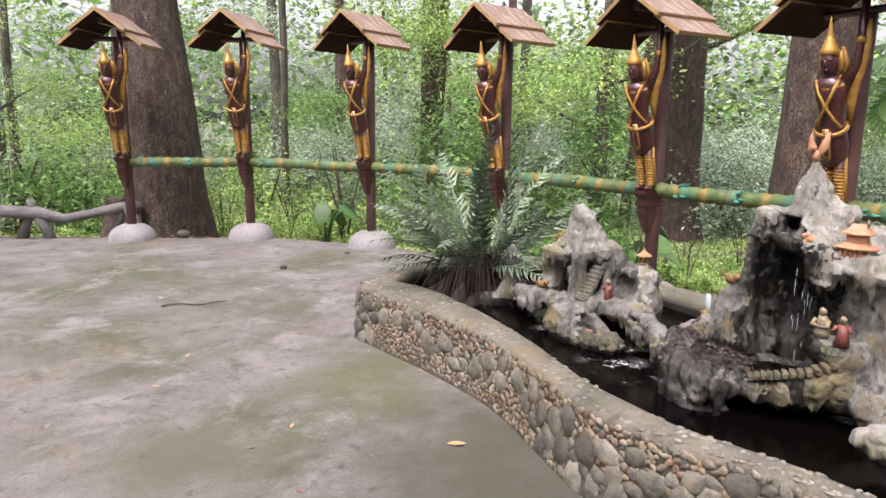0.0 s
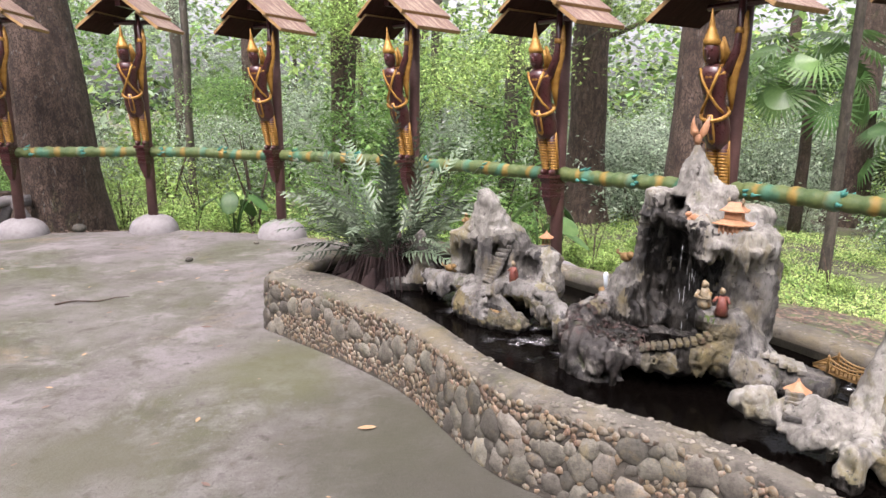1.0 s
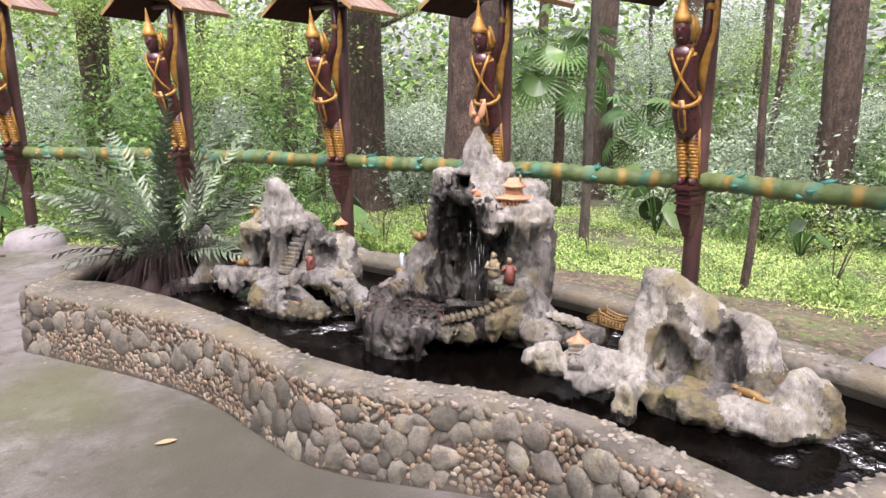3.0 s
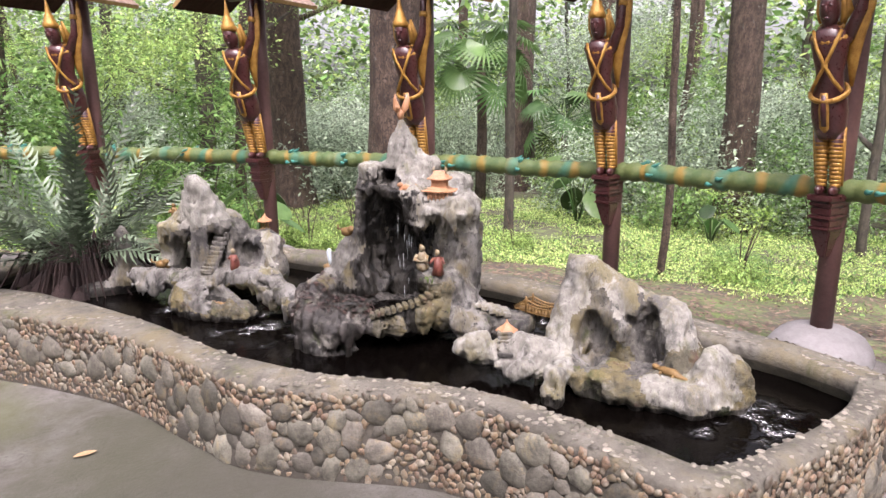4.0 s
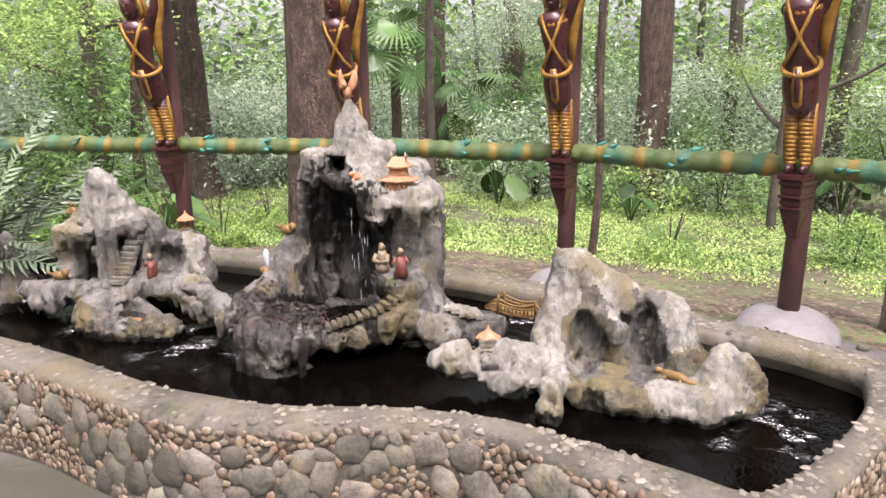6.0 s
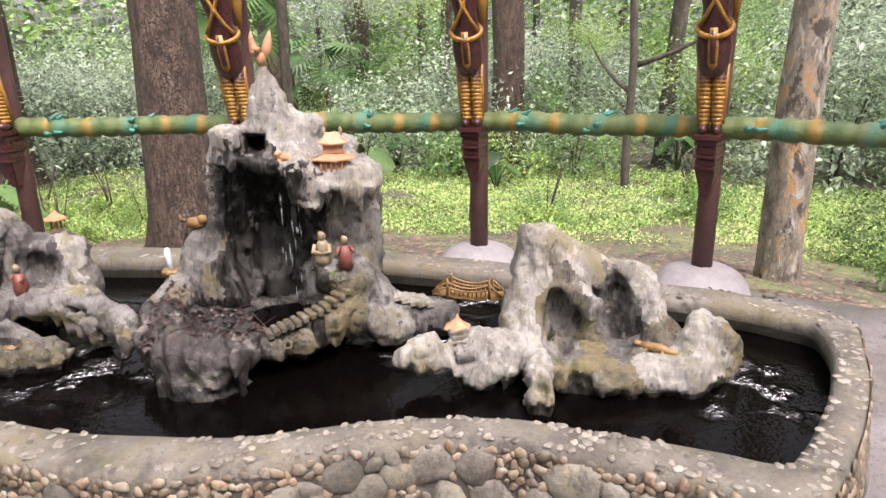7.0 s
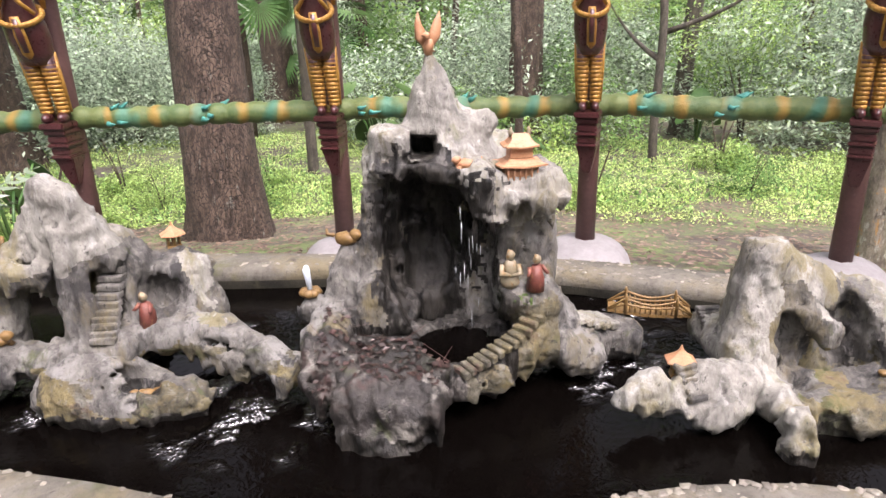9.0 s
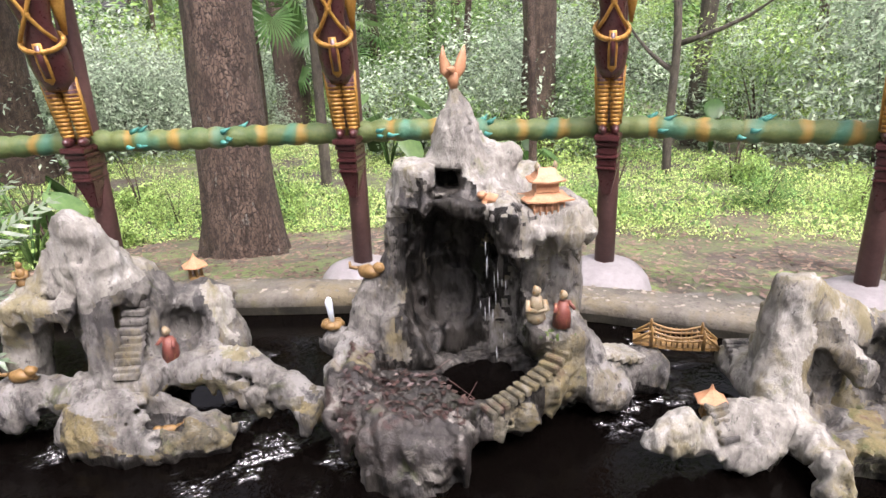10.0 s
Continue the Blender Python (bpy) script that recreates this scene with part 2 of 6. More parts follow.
M_HEAP = mat("painted_cement_mound", [(0.192, 0.18, 0.18), (0.264, 0.252, 0.252)], 4.0, 0.85, 0.4, 30, spots=[((0.176, 0.16, 0.152), 3.0, 0.6, 0.72)])
M_BARK = mat("tree_bark", [(0.03888, 0.0247, 0.01728), (0.09072, 0.06115, 0.04428), (0.1555, 0.1117, 0.08316)], 13.0, 0.9, 0.8, 30, plates=44.0, stretch=(1, 1, 0.35), spots=[((0.16, 0.15, 0.125), 17.0, 0.62, 0.66), ((0.07, 0.09, 0.03), 1.3, 0.6, 0.75)])
M_PALEBARK = mat("pale_tree_bark", [(0.03, 0.026, 0.02), (0.10, 0.085, 0.065)], 9.0, 0.9, 0.8, 16, stretch=(1, 1, 0.4), spots=[((0.17, 0.165, 0.14), 6.0, 0.6, 0.7)])
M_PATCHBARK = mat("patched_tree_bark", [(0.10, 0.085, 0.065), (0.19, 0.165, 0.125), (0.28, 0.25, 0.2)], 9.0, 0.9, 0.7, 20, stretch=(1, 1, 0.45), spots=[((0.34, 0.2, 0.08), 9.0, 0.56, 0.6), ((0.34, 0.33, 0.28), 12.0, 0.56, 0.62), ((0.06, 0.05, 0.04), 7.0, 0.54, 0.6)])
M_LEAF = mat("shrub_leaf", [(0.1199, 0.2255, 0.06435), (0.2157, 0.3499, 0.1194)], 0.7, 0.5, 0, 10, random_by="island", world_space=True, spec=0.2, trans=0.35)
M_LEAFLIGHT = mat("light_leaf", [(0.233, 0.3662, 0.1038), (0.4039, 0.5352, 0.1888)], 0.7, 0.5, 0, 10, random_by="island", world_space=True, spec=0.2, trans=0.4)
M_LEAFDARK = mat("dark_leaf", [(0.05445, 0.1089, 0.03388), (0.1029, 0.1755, 0.0605)], 0.7, 0.45, 0, 10, random_by="island", world_space=True, spec=0.2, trans=0.25)
M_FERN = mat("fern_frond", [(0.07225, 0.1062, 0.0595), (0.153, 0.1997, 0.1318)], 3.0, 0.36, 0, 10, random_by="object", world_space=True, trans=0.2)
M_ROOT = mat("dark_fern_root", [(0.015, 0.008, 0.007), (0.04, 0.02, 0.017)], 14.0, 0.8, 1.0, 60)
M_GRASS = mat("lawn_herb", [(0.3497, 0.4996, 0.1483), (0.5723, 0.6966, 0.2782)], 0.7, 0.5, 0, 10, random_by="island", world_space=True, spec=0.2, trans=0.4)
# distance haze is put into this leaf colour, paler and greyer
M_FARLEAF = mat("haze_tinted_far_leaf", [(0.275, 0.3545, 0.2493), (0.4631, 0.5455, 0.4208)], 0.3, 0.6, 0, 10, random_by="island", world_space=True, spec=0.2, trans=0.4)
M_LITTER = mat("dead_leaf", [(0.11, 0.072, 0.05), (0.21, 0.155, 0.115)], 1.5, 0.8, 0, 10, random_by="island", world_space=True)
M_TERRA = mat("terracotta_glaze", [(0.306, 0.1445, 0.068), (0.425, 0.2295, 0.1232)], 25.0, 0.5, 0.2, 90)
M_OCHRE = mat("ochre_ceramic", [(0.1275, 0.07225, 0.02125), (0.238, 0.1445, 0.051)], 25.0, 0.5, 0.2, 90)
M_CREAM = mat("cream_ceramic", [(0.189, 0.1552, 0.0945), (0.27, 0.2295, 0.1552)], 25.0, 0.5, 0.4, 90, spots=[((0.2, 0.11, 0.03), 30.0, 0.52, 0.62), ((0.06, 0.045, 0.03), 45.0, 0.6, 0.68)])
M_RED = mat("red_brown_ceramic", [(0.11, 0.03, 0.022), (0.2, 0.065, 0.045)], 25.0, 0.5, 0.4, 90, spots=[((0.28, 0.13, 0.06), 35.0, 0.55, 0.64), ((0.04, 0.016, 0.013), 45.0, 0.6, 0.68)])
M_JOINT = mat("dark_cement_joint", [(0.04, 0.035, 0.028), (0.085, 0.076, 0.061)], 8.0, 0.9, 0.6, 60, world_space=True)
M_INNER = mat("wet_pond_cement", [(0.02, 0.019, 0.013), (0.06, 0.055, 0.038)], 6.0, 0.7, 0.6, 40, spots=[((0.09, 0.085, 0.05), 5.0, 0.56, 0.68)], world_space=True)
M_TEAL = mat("teal_paint", [(0.03, 0.17, 0.14), (0.06, 0.27, 0.22)], 12.0, 0.5, 0.3, 50)
M_LOGWOOD = mat("grey_cement_log", [(0.09, 0.085, 0.085), (0.17, 0.16, 0.155)], 5.0, 0.85, 0.8, 30, stretch=(1, 1, 1))
M_NOZZLE = mat("pale_blue_plastic", [(0.45, 0.52, 0.58), (0.58, 0.64, 0.68)], 8.0, 0.4, 0, 40)


def pole_material():
    m = mat("painted_bamboo", [(0.055, 0.1, 0.03), (0.11, 0.14, 0.04)], 9.0, 0.6, 0.4, 45)
    nt = m.node_tree
    b = nt.nodes["Principled BSDF"]
    base = b.inputs["Base Color"].links[0].from_socket
    vec = nt.nodes.new("ShaderNodeTexCoord").outputs["Object"]
    sep = nt.nodes.new("ShaderNodeSeparateXYZ")
    nt.links.new(vec, sep.inputs[0])
    wob = tex(nt, "Noise", 5.0, 3, 0.6, vec)
    for period, phase, lo, color in ((0.23, 0.0, 0.62, (0.3, 0.175, 0.03)), (0.37, 0.4, 0.66, (0.03, 0.16, 0.11))):
        a = nt.nodes.new("ShaderNodeMath")
        a.operation = "MULTIPLY_ADD"
        nt.links.new(sep.outputs[0], a.inputs[0])
        a.inputs[1].default_value, a.inputs[2].default_value = 6.283 / period, phase
        c = nt.nodes.new("ShaderNodeMath")
        c.operation = "MULTIPLY_ADD"
        nt.links.new(wob.outputs[0], c.inputs[0])
        c.inputs[1].default_value = 3.5
        nt.links.new(a.outputs[0], c.inputs[2])
        s = nt.nodes.new("ShaderNodeMath")
        s.operation = "SINE"
        nt.links.new(c.outputs[0], s.inputs[0])
        f = ramp(nt, s.outputs[0], [(lo, (0, 0, 0)), (min(1, lo + 0.38), (0.72, 0.72, 0.72))])
        base = mixed(nt, f, base, color)
    nt.links.new(base, b.inputs["Base Color"])
    return m


M_POLE = pole_material()


def water_material():
    m = bpy.data.materials.new("dark_pond_water")
    m.use_nodes = True
    nt = m.node_tree
    b = nt.nodes["Principled BSDF"]
    b.inputs["Base Color"].default_value = (0.0016, 0.0012, 0.001, 1)
    b.inputs["Roughness"].default_value = 0.03
    b.inputs["IOR"].default_value = 1.33
    vec = nt.nodes.new("ShaderNodeNewGeometry").outputs["Position"]
    a = tex(nt, "Noise", 46.0, 2, 0.5, vec, 0.8)
    spread = tex(nt, "Noise", 7.0, 2, 0.5, vec)
    gate = nt.nodes.new("ShaderNodeMapRange")
    gate.inputs[1].default_value, gate.inputs[2].default_value = 0.5, 0.68
    nt.links.new(spread.outputs[0], gate.inputs[0])
    total = None
    # hand-placed patches of rippled, glossier water that put in the sky glints
    for c, reach in (((2.0, 3.18, 0.25), 0.3), ((2.45, 3.25, 0.25), 0.26), ((1.07, 3.9, 0.25), 0.32), ((2.36, 2.02, 0.25), 0.3), ((1.38, 4.47, 0.25), 0.22), ((0.8, 4.5, 0.25), 0.25)):
        dn = nt.nodes.new("ShaderNodeVectorMath")
        dn.operation = "DISTANCE"
        nt.links.new(vec, dn.inputs[0])
        dn.inputs[1].default_value = c
        mr = nt.nodes.new("ShaderNodeMapRange")
        mr.inputs[1].default_value, mr.inputs[2].default_value, mr.inputs[3].default_value, mr.inputs[4].default_value = reach * 0.35, reach, 1.0, 0.0
        nt.links.new(dn.outputs["Value"], mr.inputs[0])
        if total is None:
            total = mr.outputs[0]
        else:
            mx = nt.nodes.new("ShaderNodeMath")
            mx.operation = "MAXIMUM"
            nt.links.new(total, mx.inputs[0])
            nt.links.new(mr.outputs[0], mx.inputs[1])
            total = mx.outputs[0]
    pr = nt.nodes.new("ShaderNodeMath")
    pr.operation = "MULTIPLY_ADD"
    nt.links.new(total, pr.inputs[0])
    nt.links.new(gate.outputs[0], pr.inputs[1])
    pr.inputs[2].default_value = 0.014
    g = pr.outputs[0]
    gl = nt.nodes.new("ShaderNodeMapRange")
    gl.inputs[1].default_value, gl.inputs[2].default_value, gl.inputs[3].default_value, gl.inputs[4].default_value = 0.05, 0.45, 0.13, 1.0
    nt.links.new(g, gl.inputs[0])
    nt.links.new(gl.outputs[0], b.inputs["Specular IOR Level"])
    # IOR is raised inside the patches to brighten the placed glints
    ior = nt.nodes.new("ShaderNodeMapRange")
    ior.inputs[1].default_value, ior.inputs[2].default_value, ior.inputs[3].default_value, ior.inputs[4].default_value = 0.08, 0.4, 1.33, 2.2
    nt.links.new(g, ior.inputs[0])
    nt.links.new(ior.outputs[0], b.inputs["IOR"])
    mul = nt.nodes.new("ShaderNodeMath")
    mul.operation = "MULTIPLY"
    nt.links.new(a.outputs[0], mul.inputs[0])
    nt.links.new(g, mul.inputs[1])
    bp = nt.nodes.new("ShaderNodeBump")
    bp.inputs["Strength"].default_value, bp.inputs["Distance"].default_value = 1.0, 0.075
    nt.links.new(mul.outputs[0], bp.inputs["Height"])
    nt.links.new(bp.outputs[0], b.inputs["Normal"])
    return m


M_WATER = water_material()

# ---- mesh helpers ----
RNG = random.Random(7)
NPR = np.random.RandomState(11)


def mesh_of(name, verts, faces, mats, smooth=True, slots=None):
    me = bpy.data.meshes.new(name)
    me.from_pydata([tuple(v) for v in verts], [], [tuple(f) for f in faces])
    for m in mats if isinstance(mats, (list, tuple)) else [mats]:
        me.materials.append(m)
    if slots is not None:
        me.polygons.foreach_set("material_index", np.asarray(slots, dtype=np.int32))
    if smooth:
        me.polygons.foreach_set("use_smooth", [True] * len(me.polygons))
    me.update()
    return me


def child(name, me, parent, m=None, label=""):
    ob = new(name, me)
    ob.parent = parent
    if m is not None:
        ob.matrix_basis = m
    if label:
        ob["label"] = label
    return ob


def bm_mesh(name, bm, mats, smooth=False):
    me = bpy.data.meshes.new(name)
    bm.to_mesh(me)
    bm.free()
    for m in mats if isinstance(mats, (list, tuple)) else [mats]:
        me.materials.append(m)
    if smooth:
        me.polygons.foreach_set("use_smooth", [True] * len(me.polygons))
    return me


def part(name, bm, material, parent, label="", m=None, smooth=False):
    return child(name, bm_mesh(name, bm, material, smooth), parent, m, label)


class Kit:
    """Gathers tubes, blobs and boxes into one mesh with several materials."""

    def __init__(self):
        self.v, self.f, self.s = [], [], []

    def ring_tube(self, pts, radii, n=10, slot=0, cap=True, squash=1.0):
        pts = [Vector(p) for p in pts]
        base = len(self.v)
        k = len(pts)
        prev = None
        for i, p in enumerate(pts):
            d = (pts[min(i + 1, k - 1)] - pts[max(i - 1, 0)]).normalized()
            ref = prev if prev is not None else (Vector((1, 0, 0)) if abs(d.x) < 0.8 else Vector((0, 1, 0)))
            a = (ref - d * ref.dot(d)).normalized()
            prev = a
            b = d.cross(a)
            for j in range(n):
                t = 2 * math.pi * j / n
                self.v.append(p + (a * math.cos(t) + b * math.sin(t) * squash) * radii[i])
        for i in range(k - 1):
            for j in range(n):
                q = base + i * n
                self.f.append((q + j, q + (j + 1) % n, q + n + (j + 1) % n, q + n + j))
                self.s.append(slot)
        if cap:
            self.f.append(tuple(base + j for j in reversed(range(n))))
            self.f.append(tuple(base + (k - 1) * n + j for j in range(n)))
            self.s += [slot, slot]

    def blob(self, c, r, slot=0, n=12, rings=8, rot=None):
        c, base = Vector(c), len(self.v)
        rot = rot or Matrix.Identity(3)
        for i in range(rings + 1):
            ph = math.pi * i / rings
            for j in range(n):
                th = 2 * math.pi * j / n
                self.v.append(c + rot @ Vector((r[0] * math.sin(ph) * math.cos(th), r[1] * math.sin(ph) * math.sin(th), r[2] * math.cos(ph))))
        for i in range(rings):
            for j in range(n):
                q = base + i * n
                self.f.append((q + j, q + n + j, q + n + (j + 1) % n, q + (j + 1) % n))
                self.s.append(slot)

    def box(self, c, h, slot=0, rot=None, taper=1.0):
        c, base = Vector(c), len(self.v)
        rot = rot or Matrix.Identity(3)
        for z in (-1, 1):
            k = taper if z < 0 else 1.0
            for x, y in ((-1, -1), (1, -1), (1, 1), (-1, 1)):
                self.v.append(c + rot @ Vector((x * h[0] * k, y * h[1] * k, z * h[2])))
        for f in ((3, 2, 1, 0), (4, 5, 6, 7), (0, 1, 5, 4), (1, 2, 6, 5), (2, 3, 7, 6), (3, 0, 4, 7)):
            self.f.append(tuple(base + i for i in f))
            self.s.append(slot)

    def mesh(self, name, mats, smooth=True):
        return mesh_of(name, self.v, self.f, mats, smooth, self.s)


def hashed(i, j, k, seed):
    h = (i * 374761393 + j * 668265263 + k * 2147483647 + seed * 974634777) & 0xFFFFFFFF
    h = ((h ^ (h >> 13)) * 1274126177) & 0xFFFFFFFF
    return ((h ^ (h >> 16)) & 0xFFFF) / 65535.0


def vnoise(P, scale, seed=0):
    """Value noise in -1..1 at the rows of P."""
    q = P * scale + 1000.0
    i = np.floor(q).astype(np.int64)
    f = q - i
    f = f * f * (3 - 2 * f)
    out = np.zeros(len(P))
    for dx in (0, 1):
        for dy in (0, 1):
            for dz in (0, 1):
                w = (f[:, 0] if dx else 1 - f[:, 0]) * (f[:, 1] if dy else 1 - f[:, 1]) * (f[:, 2] if dz else 1 - f[:, 2])
                out += w * hashed(i[:, 0] + dx, i[:, 1] + dy, i[:, 2] + dz, seed)
    return out * 2 - 1


def smin(a, b, k):
    h = np.clip(0.5 + 0.5 * (b - a) / k, 0, 1)
    return b * (1 - h) + a * h - k * h * (1 - h)


def sd_ell(P, c, r):
    q = (P - np.array(c)) / np.array(r)
    n = np.linalg.norm(q, axis=1)
    return (n - 1) * min(r)


def sd_cone(P, a, b, ra, rb):
    a, b = np.array(a), np.array(b)
    ab = b - a
    t = np.clip((P - a) @ ab / (ab @ ab), 0, 1)
    return np.linalg.norm(P - a - t[:, None] * ab, axis=1) - (ra + (rb - ra) * t)


def sd_box(P, c, h, r=0.02):
    q = np.abs(P - np.array(c)) - np.array(h) + r
    return np.linalg.norm(np.maximum(q, 0), axis=1) + np.minimum(q.max(axis=1), 0) - r


def surface_nets(f, lo, hi, h):
    """A closed mesh of the place where f is 0, on a grid of step h."""
    ax = [np.arange(lo[i], hi[i] + h, h) for i in range(3)]
    g = np.stack(np.meshgrid(*ax, indexing="ij"), -1)
    shape = g.shape[:3]
    F = f(g.reshape(-1, 3)).reshape(shape)
    for a in range(3):
        F[tuple(slice(None) if k != a else 0 for k in range(3))] = 1.0
        F[tuple(slice(None) if k != a else -1 for k in range(3))] = 1.0
    cs = tuple(n - 1 for n in shape)
    acc, cnt = np.zeros(cs + (3,)), np.zeros(cs)

    def cut(o):
        return F[o[0]:o[0] + cs[0], o[1]:o[1] + cs[1], o[2]:o[2] + cs[2]]

    for a in range(3):
        b, c = (a + 1) % 3, (a + 2) % 3
        for db in (0, 1):
            for dc in (0, 1):
                o = [0, 0, 0]
                o[b], o[c] = db, dc
                o2 = list(o)
                o2[a] = 1
                f0, f1 = cut(o), cut(o2)
                hit = (f0 < 0) != (f1 < 0)
                t = np.where(hit, f0 / np.where(hit, f0 - f1, 1), 0)
                for k in range(3):
                    acc[..., k] += np.where(hit, t if k == a else o[k], 0)
                cnt += hit
    live = cnt > 0
    ids = np.full(cs, -1, dtype=np.int64)
    ids[live] = np.arange(live.sum())
    cell = np.argwhere(live)
    verts = np.array(lo) + h * (cell + acc[live] / cnt[live][:, None])
    quads = []
    for a in range(3):
        b, c = (a + 1) % 3, (a + 2) % 3
        s0 = tuple(slice(1, -1) if k != a else slice(0, -1) for k in range(3))
        s1 = tuple(slice(1, -1) if k != a else slice(1, None) for k in range(3))
        up = (F[s0] < 0) & (F[s1] >= 0)
        dn = (F[s0] >= 0) & (F[s1] < 0)
        for m, flip in ((up, False), (dn, True)):
            w = np.argwhere(m)
            off = np.ones(3, dtype=int)
            off[a] = 0
            w = w + off

            def at(db, dc):
                q = w.copy()
                q[:, b] += db
                q[:, c] += dc
                return ids[q[:, 0], q[:, 1], q[:, 2]]

            quad = np.stack([at(-1, -1), at(0, -1), at(0, 0), at(-1, 0)], 1)
            quads.append(quad[:, ::-1] if flip else quad)
    return verts, np.concatenate(quads)


# pond frame: u along the pond, w away from the standing place
POND = Matrix(((0.62, 0.785, 0, 1.7), (-0.785, 0.62, 0, 3.6), (0, 0, 1, 0), (0, 0, 0, 1)))


def uw(u, w, z=0.0):
    return POND @ Vector((u, w, z))


def closed_curve(pts, per=8):
    n, out = len(pts), []
    P = [np.array(p, float) for p in pts]
    for i in range(n):
        a, b, c, d = P[i - 1], P[i], P[(i + 1) % n], P[(i + 2) % n]
        for k in range(per):
            t = k / per
            out.append(0.5 * (2 * b + (c - a) * t + (2 * a - 5 * b + 4 * c - d) * t * t + (3 * b - a - 3 * c + d) * t ** 3))
    return np.array(out)

# ---- ground ----
POSTS = [(-3.93, 8.28), (-2.56, 8.55), (-1.0, 8.2), (0.5, 7.25), (1.69, 6.1), (2.62, 5.03), (3.4, 3.87), (3.8, 2.63), (3.95, 1.3)]
LINE = [np.array(p) for p in [(-40, 9.5), (-6.0, 8.15)] + POSTS + [(4.2, -2), (4.4, -40)]]


def beyond(x, y):
    """Metres outside the line of posts (minus: inside)."""
    x, y = np.asarray(x, float), np.asarray(y, float)
    best, side = np.full(x.shape, 1e9), np.zeros(x.shape)
    for a, b in zip(LINE, LINE[1:]):
        d = b - a
        t = np.clip(((x - a[0]) * d[0] + (y - a[1]) * d[1]) / (d @ d), 0, 1)
        px, py = x - a[0] - t * d[0], y - a[1] - t * d[1]
        r = np.hypot(px, py)
        s = np.sign(d[0] * py - d[1] * px)
        m = r < best - 1e-6
        best, side = np.where(m, r, best), np.where(m, s, side)
    return best * side


def ground_z(x, y):
    b = beyond(x, y)
    P = np.stack([np.ravel(x), np.ravel(y), np.zeros(np.size(x))], 1)
    rough = (0.06 * vnoise(P, 0.5, 3) + 0.025 * vnoise(P, 2.2, 4)).reshape(np.shape(b))
    out = np.clip(b - 0.25, 0, None)
    z = -0.55 * (1 - np.exp(-out / 2.2)) - 0.85 * (1 - np.exp(-out / 9.0))
    return z + rough * np.clip(out / 0.8, 0, 1) - 0.03


def build_ground():
    a = np.concatenate([-np.geomspace(400, 14, 14), np.arange(-13.5, 20, 0.3), np.geomspace(20.3, 400, 14)])
    b = np.concatenate([-np.geomspace(400, 5, 12), np.arange(-4.7, 26, 0.3), np.geomspace(26.3, 400, 14)])
    X, Y = np.meshgrid(a, b, indexing="ij")
    Z = ground_z(X, Y)
    n = len(b)
    verts = np.stack([X.ravel(), Y.ravel(), Z.ravel()], 1)
    faces = [(i * n + j, (i + 1) * n + j, (i + 1) * n + j + 1, i * n + j + 1) for i in range(len(a) - 1) for j in range(n - 1)]
    tagged(new("ground", mesh_of("ground", verts, faces, M_DIRT)), "brown forest soil with patchy green growth sloping away", "ground", kind="structure")


build_ground()


def build_pavement():
    edge = [(-14, 8.35), (-6.0, 8.05), (-3.93, 8.3), (-2.56, 8.6), (-1.0, 8.25), (-0.2, 7.75), (0.4, 7.05), (1.2, 6.25), (1.9, 5.55), (2.55, 4.95), (3.2, 4.15), (3.7, 3.3), (3.95, 2.6), (4.12, 1.9), (4.3, 0), (4.4, -9), (-14, -9)]
    pts = []
    for p, q in zip(edge, edge[1:] + edge[:1]):
        k = max(1, int(math.dist(p, q) / 0.12)) if max(abs(p[0]), abs(q[0])) < 7 and min(p[1], q[1]) > -1 else 1
        for i in range(k):
            x, y = (p[0] + (q[0] - p[0]) * i / k, p[1] + (q[1] - p[1]) * i / k)
            w = 0.05 * noise.noise((x * 3, y * 3, 0)) + 0.03 * noise.noise((x * 9, y * 9, 5))
            pts.append((x + w, y + w))
    bm = bmesh.new()
    top = bm.faces.new([bm.verts.new((x, y, 0.0)) for x, y in pts])
    r = bmesh.ops.extrude_face_region(bm, geom=[top])
    bmesh.ops.translate(bm, verts=[v for v in r["geom"] if isinstance(v, bmesh.types.BMVert)], vec=(0, 0, -0.12))
    bmesh.ops.recalc_face_normals(bm, faces=bm.faces)
    tagged(new("pavement", bm_mesh("pavement", bm, M_PAVE)), "worn grey concrete paving with moss and sand stains", "pavement", kind="structure")


build_pavement()

# ---- pond ----
WATER_Z, TOP_Z = 0.25, 0.36
OUTER = [(-2.42, -0.93), (-2.24, -0.92), (-1.98, -0.90), (-1.70, -0.87), (-1.43, -0.86), (-1.15, -0.86), (-0.87, -0.90), (-0.61, -0.97), (-0.39, -1.03), (-0.16, -1.08), (0.06, -1.06),
         (0.26, -1.01), (0.45, -0.955), (0.64, -0.93), (0.85, -0.96), (1.05, -1.035), (1.23, -1.1), (1.39, -1.18), (1.51, -1.185), (1.63, -1.08), (1.79, -0.88), (1.97, -0.61), (2.10, -0.35), (2.165, -0.2),
         (2.13, -0.07), (2.04, 0.02), (1.84, 0.15), (1.6, 0.28), (1.22, 0.47), (0.9, 0.6), (0.6, 0.70), (0.3, 0.78), (-0.1, 0.84), (-0.5, 0.87), (-0.96, 0.92), (-1.4, 0.93), (-2.0, 0.92),
         (-2.5, 0.8), (-2.8, 0.5), (-2.9, 0.15), (-2.86, -0.17), (-2.7, -0.47), (-2.52, -0.8)]
